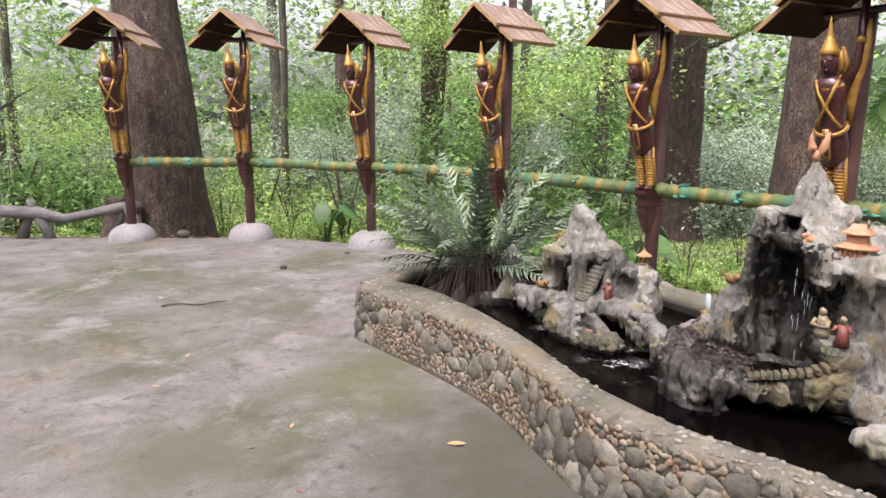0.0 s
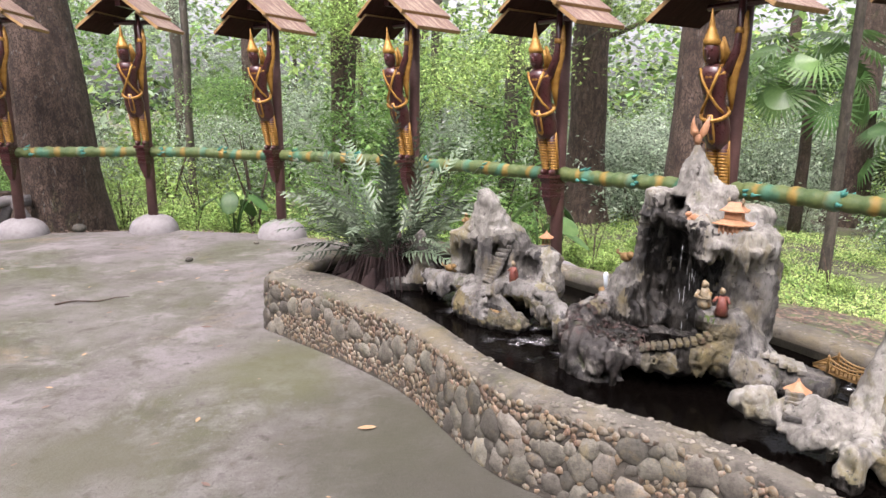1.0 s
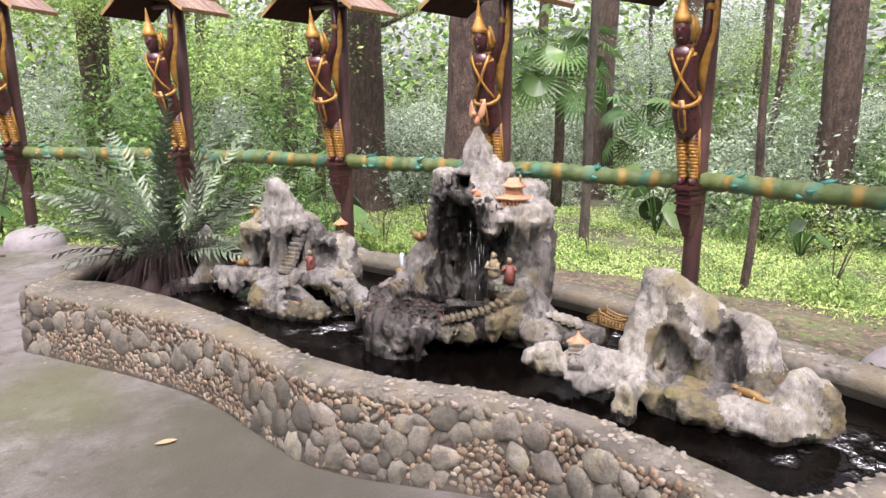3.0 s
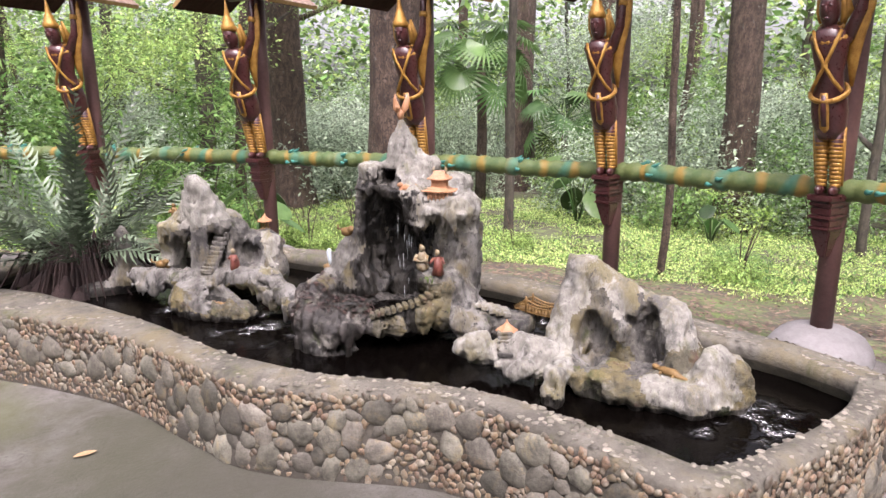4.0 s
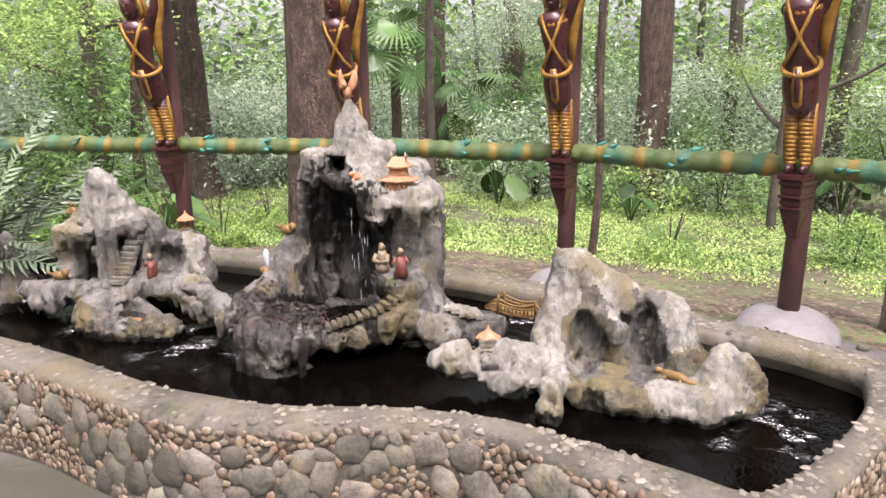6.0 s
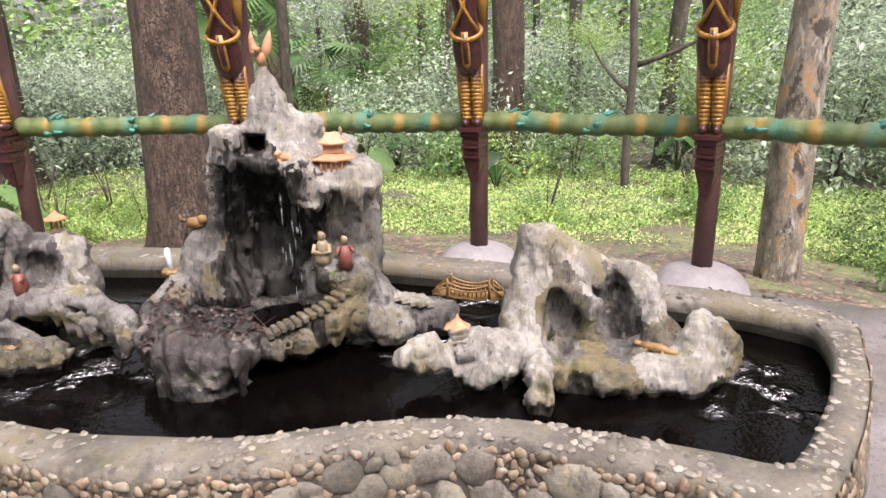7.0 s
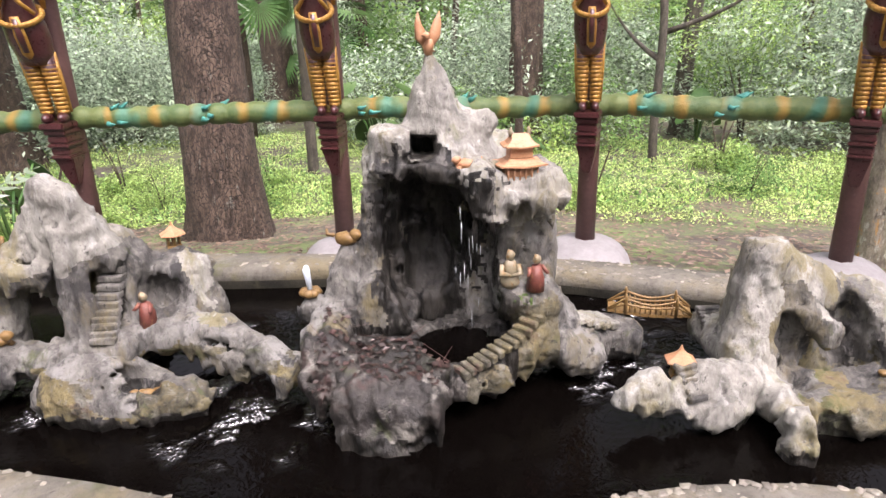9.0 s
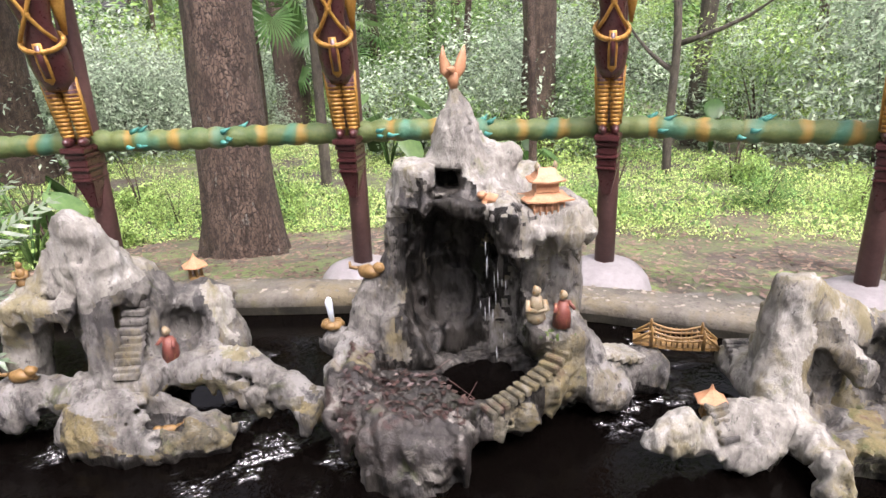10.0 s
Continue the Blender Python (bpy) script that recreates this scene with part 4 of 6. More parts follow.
def slots_mountain(c):
    u, w, z = c[:, 0], c[:, 1], c[:, 2]
    wob = 0.03 * vnoise(c, 14, 77) + 0.02 * vnoise(c, 55, 76)
    # cave and spout hole take the darkest rock, so their shade is painted in
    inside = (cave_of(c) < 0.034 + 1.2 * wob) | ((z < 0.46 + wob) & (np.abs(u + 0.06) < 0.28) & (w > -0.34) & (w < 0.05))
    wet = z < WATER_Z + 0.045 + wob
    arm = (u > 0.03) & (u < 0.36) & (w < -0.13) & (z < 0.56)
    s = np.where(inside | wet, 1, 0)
    hole = (np.abs(u + 0.055) < 0.046) & (np.abs(z - 1.022) < 0.038) & (w < 0.14) & (w > -0.045)
    lip = (np.abs(u + 0.01) < 0.08 + wob) & (z > 0.93) & (z < 0.985) & (w < 0.0)
    s = np.where(hole | lip, 1, s)
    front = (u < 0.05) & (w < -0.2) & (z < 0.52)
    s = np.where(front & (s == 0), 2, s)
    s = np.where(arm & (s == 0), 4, s)
    s = np.where(sd_ell(c, (0.27, -0.13, 0.55), (0.08, 0.09, 0.06)) < 1.5 * wob, 5, s)
    lime = (z > 0.97 + 3 * wob) | ((u > 0.16) & (z > 0.8 + 2 * wob))
    return np.where(lime & (s == 0), 3, s)


ROCK_MATS = [M_ROCK, M_WETSHADEROCK, M_BASINROCK, M_LIMEROCK, M_MOSSROCK, M_MOSS]
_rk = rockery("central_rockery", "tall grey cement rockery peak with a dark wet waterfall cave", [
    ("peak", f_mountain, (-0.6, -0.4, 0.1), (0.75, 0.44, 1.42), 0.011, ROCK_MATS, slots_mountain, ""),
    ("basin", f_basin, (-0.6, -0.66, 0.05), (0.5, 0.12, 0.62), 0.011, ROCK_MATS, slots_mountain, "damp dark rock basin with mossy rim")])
steps_on(_rk, [(0.03, -0.385, 0.41), (0.12, -0.33, 0.435), (0.22, -0.26, 0.465), (0.31, -0.17, 0.52)], 13, (0.034, 0.011, 0.012))

steps_on(_rk, [(0.42, -0.06, 0.44), (0.5, -0.02, 0.4), (0.58, 0.02, 0.375)], 5, (0.06, 0.018, 0.012), 0.006, M_LIMEROCK)


def f_left(P):
    d = sd_cone(P, (-1.21, -0.09, 0.93), (-1.3, -0.02, 0.7), 0.06, 0.11)
    for c in (((-1.2, -0.08, 0.9), (-1.12, -0.04, 0.72), 0.055, 0.07), ((-1.19, -0.13, 0.8), (-1.16, -0.17, 0.45), 0.035, 0.05), ((-1.12, 0.04, 0.7), (-1.02, 0.06, 0.45), 0.08, 0.12),
              ((-1.3, -0.02, 0.75), (-1.46, -0.06, 0.62), 0.09, 0.07), ((-1.46, -0.04, 0.62), (-1.52, -0.02, 0.35), 0.065, 0.08), ((-1.3, 0.12, 0.62), (-1.2, 0.12, 0.3), 0.12, 0.15),
              ((-0.94, 0.12, 0.56), (-0.88, 0.08, 0.42), 0.1, 0.1), ((-0.98, 0.18, 0.59), (-0.9, 0.14, 0.58), 0.05, 0.06),
              ((-1.62, -0.2, 0.4), (-1.05, -0.17, 0.42), 0.055, 0.065), ((-1.05, -0.1, 0.42), (-0.85, -0.04, 0.43), 0.07, 0.06),
              ((-0.6, 0.02, 0.2), (-0.5, 0.02, 0.2), 0.03, 0.03)):
        d = smin(d, sd_cone(P, *c), 0.04)
    d = np.maximum(d, -sd_ell(P, (-1.34, -0.16, 0.58), (0.115, 0.2, 0.13)))
    d = np.maximum(d, -sd_ell(P, (-0.97, -0.02, 0.55), (0.075, 0.1, 0.09)))
    d = icicles(P, d, [((-1.47, -0.13, 0.68), (-1.24, -0.16, 0.7), 9, 0.07), ((-1.6, -0.25, 0.36), (-1.35, -0.24, 0.37), 7, 0.05)], 6)
    return rough_rock(P, d, 0.016, 20, 0.011)


def f_islet(P):
    d = smin(sd_ell(P, (-1.13, -0.23, 0.31), (0.19, 0.13, 0.125)), sd_ell(P, (-0.94, -0.25, 0.285), (0.19, 0.1, 0.085)), 0.05)
    d = np.maximum(d, -sd_ell(P, (-0.98, -0.27, 0.37), (0.1, 0.06, 0.055)))
    d = icicles(P, d, [((-1.28, -0.3, 0.28), (-1.0, -0.34, 0.27), 8, 0.05)], 6)
    return rough_rock(P, d, 0.016, 24, 0.01)


def f_arch(P):
    d = sd_cone(P, (-0.88, -0.05, 0.44), (-0.74, -0.1, 0.45), 0.055, 0.042)
    for c in (((-0.74, -0.1, 0.45), (-0.6, -0.17, 0.4), 0.042, 0.045), ((-0.6, -0.17, 0.4), (-0.5, -0.22, 0.36), 0.05, 0.05), ((-0.5, -0.22, 0.35), (-0.4, -0.16, 0.34), 0.05, 0.05)):
        d = smin(d, sd_cone(P, *c), 0.03)
    d = icicles(P, d, [((-0.88, -0.08, 0.41), (-0.6, -0.2, 0.37), 16, 0.085), ((-0.54, -0.24, 0.34), (-0.5, -0.25, 0.34), 2, 0.1)], 6)
    return rough_rock(P, d, 0.013, 28, 0.01)


def slots_left(c):
    wob = 0.02 * vnoise(c, 14, 78) + 0.014 * vnoise(c, 55, 76)
    # darker rock along the waterline and inside the islet's hollow
    wet = (c[:, 2] < WATER_Z + 0.03 + wob) | (((c[:, 0] + 0.98) / 0.1) ** 2 + ((c[:, 1] + 0.27) / 0.06) ** 2 + ((c[:, 2] - 0.33) / 0.04) ** 2 < 1)
    moss = (c[:, 2] < 0.4 + wob) & (c[:, 0] > -1.3) & (vnoise(c, 9, 5) > -0.2)
    lime = vnoise(c, 4, 12) + 3 * (c[:, 2] - 0.5) > 0.1
    return np.where(wet, 1, np.where(moss, 2, np.where(lime, 3, 0)))


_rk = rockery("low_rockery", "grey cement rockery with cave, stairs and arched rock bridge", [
    ("peak", f_left, (-1.72, -0.42, 0.1), (-0.42, 0.36, 1.06), 0.011, [M_ROCK, M_WETSHADEROCK, M_MOSSROCK, M_LIMEROCK], slots_left, ""),
    ("islet", f_islet, (-1.42, -0.5, 0.1), (-0.66, 0.02, 0.52), 0.011, [M_ROCK, M_WETSHADEROCK, M_MOSSROCK, M_LIMEROCK], slots_left, "low mossy rock islet with a hollow"),
    ("rock_arch", f_arch, (-1.05, -0.36, 0.1), (-0.3, 0.16, 0.6), 0.011, [M_ROCK, M_WETSHADEROCK, M_MOSSROCK, M_LIMEROCK], slots_left, "arched pale rock bridge with hanging drips")])
steps_on(_rk, [(-1.085, -0.2, 0.47), (-1.09, -0.12, 0.57), (-1.085, -0.02, 0.7)], 11, (0.04, 0.022, 0.011), -0.004, M_ROCK)


def f_stump(P):
    d = sd_cone(P, (-1.86, -0.06, 0.6), (-1.83, -0.08, 0.3), 0.05, 0.07)
    for c in (((-1.85, -0.1, 0.3), (-1.98, -0.22, 0.22), 0.06, 0.08), ((-1.8, -0.06, 0.36), (-1.6, -0.1, 0.34), 0.06, 0.05), ((-1.95, -0.22, 0.26), (-2.15, -0.25, 0.22), 0.06, 0.05)):
        d = smin(d, sd_cone(P, *c), 0.05)
    return rough_rock(P, d, 0.02, 40)


rockery("rock_stump", "dark grey cement rock stump standing beside the fern", [("rock_mass", f_stump, (-2.3, -0.42, 0.1), (-1.45, 0.15, 0.75), 0.015, [M_ROCK, M_WETSHADEROCK], lambda c: (c[:, 2] < WATER_Z + 0.05).astype(int), "")])


def f_right(P):
    d = sd_cone(P, (0.965, -0.235, 0.715), (0.98, -0.2, 0.5), 0.06, 0.09)
    for c in (((1.0, -0.22, 0.71), (1.12, -0.2, 0.6), 0.05, 0.065), ((0.95, -0.24, 0.6), (0.93, -0.33, 0.33), 0.07, 0.095), ((1.12, -0.2, 0.6), (1.22, -0.19, 0.55), 0.06, 0.055),
              ((1.28, -0.19, 0.555), (1.33, -0.2, 0.52), 0.06, 0.075), ((1.33, -0.2, 0.5), (1.4, -0.24, 0.3), 0.075, 0.09), ((1.1, -0.24, 0.6), (1.15, -0.33, 0.46), 0.055, 0.025),
              ((1.15, -0.1, 0.45), (1.2, -0.12, 0.25), 0.12, 0.15), ((1.36, -0.27, 0.5), (1.38, -0.36, 0.36), 0.05, 0.04),
              ((1.52, -0.38, 0.43), (1.5, -0.4, 0.28), 0.06, 0.1), ((1.59, -0.36, 0.37), (1.57, -0.36, 0.28), 0.075, 0.085),
              ((0.95, -0.58, 0.355), (0.957, -0.59, 0.26), 0.05, 0.05), ((0.96, -0.44, 0.33), (0.955, -0.54, 0.34), 0.06, 0.04),
              ((0.92, 0.0, 0.36), (0.94, -0.2, 0.36), 0.06, 0.07), ((1.02, -0.17, 0.6), (1.12, -0.12, 0.3), 0.09, 0.16), ((1.25, -0.1, 0.48), (1.4, -0.14, 0.25), 0.08, 0.15)):
        d = smin(d, sd_cone(P, *c), 0.035)
    d = smin(d, sd_box(P, (1.26, -0.41, 0.3), (0.25, 0.125, 0.065), 0.05), 0.035)
    d = np.maximum(d, -sd_ell(P, (1.05, -0.36, 0.47), (0.066, 0.14, 0.125)))
    d = np.maximum(d, -sd_ell(P, (1.245, -0.32, 0.47), (0.066, 0.15, 0.135)))
    d = np.maximum(d, -sd_ell(P, (1.09, -0.56, 0.27), (0.06, 0.06, 0.09)))
    d = icicles(P, d, [((0.92, -0.62, 0.3), (0.99, -0.62, 0.3), 5, 0.06), ((1.15, -0.53, 0.3), (1.5, -0.5, 0.29), 16, 0.06), ((1.08, -0.3, 0.55), (1.18, -0.33, 0.5), 5, 0.07)], 8)
    return rough_rock(P, d, 0.015, 30, 0.01)


def slots_right(c):
    wob = 0.02 * vnoise(c, 14, 79) + 0.014 * vnoise(c, 55, 76)
    wet = c[:, 2] < WATER_Z + 0.025 + wob
    moss = (c[:, 2] < 0.43 + 2 * wob) & (c[:, 0] > 1.0) & (vnoise(c, 6, 6) > -0.3)
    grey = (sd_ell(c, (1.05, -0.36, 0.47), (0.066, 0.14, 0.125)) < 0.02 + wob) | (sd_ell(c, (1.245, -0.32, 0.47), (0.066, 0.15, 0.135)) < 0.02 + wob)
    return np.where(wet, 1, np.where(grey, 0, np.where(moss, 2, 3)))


def f_spur(P):
    d = sd_cone(P, (0.94, -0.36, 0.34), (0.74, -0.4, 0.375), 0.075, 0.06)
    for c in (((0.74, -0.41, 0.375), (0.63, -0.43, 0.35), 0.058, 0.05), ((0.6, -0.43, 0.4), (0.5, -0.46, 0.36), 0.055, 0.038), ((0.64, -0.43, 0.34), (0.56, -0.44, 0.34), 0.05, 0.05), ((0.8, -0.47, 0.33), (0.76, -0.48, 0.3), 0.05, 0.04)):
        d = smin(d, sd_cone(P, *c), 0.035)
    d = icicles(P, d, [((0.64, -0.47, 0.32), (0.9, -0.44, 0.3), 9, 0.06)], 8)
    return rough_rock(P, d, 0.014, 34, 0.009)


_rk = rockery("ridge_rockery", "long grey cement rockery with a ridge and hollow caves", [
    ("ridge", f_right, (0.6, -0.75, 0.1), (1.85, 0.15, 0.9), 0.011, [M_ROCK, M_WETSHADEROCK, M_MOSSROCK, M_LIMEROCK], slots_right, ""),
    ("spur", f_spur, (0.38, -0.62, 0.1), (1.05, -0.15, 0.55), 0.011, [M_ROCK, M_WETSHADEROCK, M_MOSSROCK, M_LIMEROCK], slots_right, "pale pointed rock spur with drips")])
steps_on(_rk, [(0.715, -0.47, 0.35), (0.70, -0.43, 0.4), (0.69, -0.4, 0.44)], 5, (0.032, 0.016, 0.01), 0.004, M_ROCK)
steps_on(_rk, [(0.93, -0.12, 0.36), (0.93, -0.05, 0.4), (0.93, 0.0, 0.42)], 6, (0.05, 0.014, 0.012), 0.006, M_ROCK)

# ---- trees and growth ----
def leaf_cloud(n, spread, size, seed, droop=0.3, narrow=0.42, shell=False, clump=0):
    """Leaves as bent quads spread in an ellipsoid, gathered in clumps."""
    r = np.random.RandomState(seed)
    if clump:
        cc = r.normal(size=(clump, 3))
        cc /= np.linalg.norm(cc, axis=1)[:, None]
        cc *= (r.rand(clump, 1) ** (0.45 if shell else 0.4)) * np.array(spread)
        c = cc[r.randint(clump, size=n)] + r.normal(size=(n, 3)) * np.array(spread) * 0.16
    else:
        c = r.uniform(-1, 1, size=(n, 3)) * np.array(spread)
    d = r.normal(size=(n, 3))
    d[:, 2] = d[:, 2] * 0.5 - droop
    d /= np.linalg.norm(d, axis=1)[:, None]
    s = np.cross(d, r.normal(size=(n, 3)) * 0.5 + np.array([0, 0, 1.0]))
    s /= np.linalg.norm(s, axis=1)[:, None] + 1e-6
    up = np.cross(s, d)
    L = size * (0.6 + 0.8 * r.rand(n, 1))
    a = c
    b = c + d * L * 0.5 + s * L * narrow * 0.5 + up * L * 0.05
    e = c + d * L
    f = c + d * L * 0.5 - s * L * narrow * 0.5 + up * L * 0.05
    v = np.stack([a, b, e, f], 1).reshape(-1, 3)
    q = np.arange(4 * n).reshape(n, 4)
    return v, q


def cloud_mesh(name, material, *args, **kw):
    v, q = leaf_cloud(*args, **kw)
    me = bpy.data.meshes.new(name)
    me.from_pydata(v.tolist(), [], q.tolist())
    me.materials.append(material)
    me.update()
    return me


def gz(x, y):
    return float(ground_z(np.array([x]), np.array([y]))[0])


def trunk_mesh(name, r, height, lean, material, seed, flare=1.5, limbs=()):
    k = Kit()
    n, m = 28, 34
    pts, base = [], 0
    for i in range(m + 1):
        t = i / m
        z = height * t
        rad = r * (1 - 0.3 * t) * (1 + (flare - 1) * math.exp(-z / (r * 1.6)))
        cx, cy = lean[0] * z + 0.12 * noise.noise((z * 0.4, seed, 0)), lean[1] * z + 0.12 * noise.noise((z * 0.4, seed, 9))
        for j in range(n):
            a = 2 * math.pi * j / n
            q = 1 + 0.07 * noise.noise((math.cos(a) * 2.4, math.sin(a) * 2.4, z * 0.7 + seed)) + 0.05 * noise.noise((math.cos(a) * 9, math.sin(a) * 9, z * 2.2))
            if z < r * 2:
                q += 0.12 * math.sin(a * 5 + seed) * (1 - z / (r * 2))
            k.v.append(Vector((cx + rad * q * math.cos(a), cy + rad * q * math.sin(a), z - 0.15)))
    for i in range(m):
        for j in range(n):
            k.f.append((i * n + j, i * n + (j + 1) % n, (i + 1) * n + (j + 1) % n, (i + 1) * n + j))
            k.s.append(0)
    for z0, ang, ln, rr in limbs:
        d = Vector((math.cos(ang), math.sin(ang), 0.25))
        p0 = Vector((lean[0] * z0, lean[1] * z0, z0))
        pp = [p0 + d * ln * t + Vector((0.12 * noise.noise((t * 3, seed, ang)), 0.12 * noise.noise((t * 3, ang, seed)), 0.25 * ln * t * t)) for t in (0, 0.2, 0.4, 0.6, 0.8, 1.0)]
        k.ring_tube(pp, [rr * (1 - 0.8 * t) for t in (0, 0.2, 0.4, 0.6, 0.8, 1.0)], 8)
    return k.mesh(name, [material])


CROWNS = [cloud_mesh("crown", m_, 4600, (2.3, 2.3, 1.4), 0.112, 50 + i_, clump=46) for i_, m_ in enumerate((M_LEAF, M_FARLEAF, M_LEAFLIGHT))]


def tree(x, y, r, height, lean=(0, 0), material=None, seed=1, limbs=(), label="tall tree with rough grey-brown bark", flare=1.45, crown=1.0, crown_z=0.93, boughs=0):
    root = tagged(new("tree"), label, "tree")
    root.location = (x, y, gz(x, y))
    child("trunk", trunk_mesh("trunk", r, height, lean, material or M_BARK, seed, flare, limbs), root)
    if crown:
        child("crown", CROWNS[seed % 3], root, Matrix.Translation((lean[0] * height, lean[1] * height, height * crown_z)) @ Matrix.Rotation(seed * 1.7, 4, "Z") @ Matrix.Diagonal((crown, crown, crown, 1)))
    for j in range(boughs):
        a, q = seed * 2.1 + j * 2.4, 1.2 + 0.5 * (j % 3)
        child("bough", CROWNS[(seed + j) % 3], root, Matrix.Translation((q * math.cos(a), q * math.sin(a), 2.6 + 1.9 * j + 0.5 * math.sin(seed * 3.3 + j))) @ Matrix.Rotation(a, 4, "Z") @ Matrix.Diagonal((0.62, 0.62, 0.6, 1)))
    for j, (z0, ang, ln, rr) in enumerate(limbs):
        child("foliage", CROWNS[(seed + j) % 3], root, Matrix.Translation((math.cos(ang) * ln + lean[0] * z0, math.sin(ang) * ln + lean[1] * z0, z0 + ln * 0.5)) @ Matrix.Diagonal((0.32, 0.32, 0.3, 1)))
    return root


tree(-3.95, 9.35, 0.45, 9.0, (-0.045, 0.0), None, 1, crown=1.1)
tree(3.46, 7.42, 0.31, 9.0, (0.004, -0.012), None, 2, crown=1.1, crown_z=0.95)
tree(4.5, 15.2, 0.42, 12, (0, 0), None, 3, limbs=[(5.2, 0.6, 3.0, 0.12), (4.0, -0.3, 2.6, 0.07)])
tree(11.0, 8.65, 0.32, 12, (0.0, 0.015), None, 4, crown=0.7, crown_z=0.98)
tree(11.5, 16.4, 0.42, 13, (0.02, 0.0), None, 5)
tree(5.58, 2.58, 0.155, 9, (0.0, -0.002), M_PATCHBARK, 6, crown=0.5, flare=1.15)
tree(-0.9, 15.0, 0.22, 9.5, (0.0, 0.02), None, 7, boughs=2)
tree(2.3, 12.6, 0.14, 8, (0.02, 0.0), M_PALEBARK, 8, boughs=2, limbs=[(3.0, 0.4, 2.4, 0.06), (2.2, 2.6, 1.6, 0.05)])
tree(2.75, 12.4, 0.1, 8, (0.07, 0.0), None, 9, crown=0.7)
tree(17.5, 19.5, 0.4, 12, (0, 0), M_PALEBARK, 10)
tree(10.5, 6.0, 0.07, 7, (0.05, 0.03), M_PALEBARK, 11, limbs=[(1.6, 0.9, 1.8, 0.05), (2.0, -1.2, 1.6, 0.05)], crown=0.5)
tree(6.38, 6.15, 0.05, 4.6, (0.02, 0.01), None, 12, crown=0.32, flare=1.2, label="slender young tree with a thin stem")
tree(6.85, 10.05, 0.085, 5.5, (0.0, 0.0), M_PALEBARK, 13, crown=0.4, flare=1.2, label="slender young tree with pale bark")
tree(-9.5, 12.0, 0.1, 6, (0.12, 0), None, 14, crown=0.8, limbs=[(2.0, 0.4, 1.5, 0.05)])
for _i in range(34):
    _a = RNG.uniform(-0.75, 1.55)
    _d = RNG.uniform(15, 32)
    tree(1 + _d * math.sin(_a) * 0.95, 1 + _d * math.cos(_a), RNG.uniform(0.07, 0.24), RNG.uniform(8, 13), (RNG.uniform(-0.04, 0.04), RNG.uniform(-0.04, 0.04)), RNG.choice((M_BARK, M_PALEBARK)), 20 + _i, label="distant forest tree with straight trunk", crown=0.9 if _i % 2 else 0, boughs=2)

# shrubs of the undergrowth, a few kinds repeated
SHRUBS = [cloud_mesh("foliage", m_, n_, sp_, sz_, 80 + i_, clump=cl_, narrow=nw_) for i_, (m_, n_, sp_, sz_, cl_, nw_) in enumerate((
    (M_LEAF, 2600, (0.9, 0.9, 0.8), 0.085, 34, 0.45), (M_LEAFLIGHT, 2600, (1.0, 1.0, 0.7), 0.08, 36, 0.4), (M_LEAFDARK, 2800, (1.1, 1.1, 1.1), 0.1, 34, 0.35),
    (M_LEAF, 2200, (0.7, 0.7, 1.4), 0.13, 28, 0.22), (M_LEAFLIGHT, 2000, (0.6, 0.6, 0.35), 0.075, 24, 0.45), (M_LEAF, 5200, (1.3, 1.3, 1.5), 0.088, 52, 0.42),
    (M_FARLEAF, 5600, (1.3, 1.3, 1.5), 0.088, 52, 0.42), (M_FARLEAF, 4400, (0.9, 0.9, 1.0), 0.08, 36, 0.35)))]


def shrub(x, y, kind, s, lift=0.6):
    root = tagged(new("shrub"), ("leafy green forest shrub", "pale green leafy shrub", "dark green dense shrub", "tall narrow-leaved green shrub", "low pale green herb clump", "large leafy green thicket shrub", "large hazy pale green shrub", "hazy pale green shrub")[kind], "shrub", group="undergrowth")
    zr = (0.8, 0.7, 1.1, 1.4, 0.35, 1.5, 1.5, 1.0)[kind]
    root.matrix_basis = Matrix.Translation((x, y, gz(x, y))) @ Matrix.Rotation(RNG.uniform(0, 6.28), 4, "Z") @ Matrix.Diagonal((s, s, s * RNG.uniform(0.85, 1.2), 1))
    child("foliage", SHRUBS[kind], root, Matrix.Translation((0, 0, zr * lift)))
    k = Kit()
    for i in range(4):
        a = RNG.uniform(0, 6.28)
        k.ring_tube([(0, 0, -0.1), (0.12 * math.cos(a), 0.12 * math.sin(a), zr * 0.5), (0.35 * math.cos(a), 0.35 * math.sin(a), zr * 1.1)], [0.02, 0.014, 0.005], 5)
    child("stem", STEMS[0] if STEMS else STEMS.append(k.mesh("stem", [M_BARK])) or STEMS[0], root)


STEMS = []
for _i in range(150):
    _a = RNG.uniform(-0.85, 1.65)
    _d = 9.0 + 17 * RNG.random() ** 0.8
    _x, _y = 0.8 + _d * math.sin(_a), 1.2 + _d * math.cos(_a)
    _b = float(beyond(np.array([_x]), np.array([_y]))[0])
    if _b < 2.2:
        continue
    _open = _x > 3.2 and _b < 8.5
    if _open and RNG.random() < 0.93:
        continue
    # past 9 m mostly the kinds with haze in their leaf colour
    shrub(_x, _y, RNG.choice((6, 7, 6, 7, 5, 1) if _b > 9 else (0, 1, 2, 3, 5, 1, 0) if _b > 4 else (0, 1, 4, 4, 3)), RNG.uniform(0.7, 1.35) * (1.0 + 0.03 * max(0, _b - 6)))
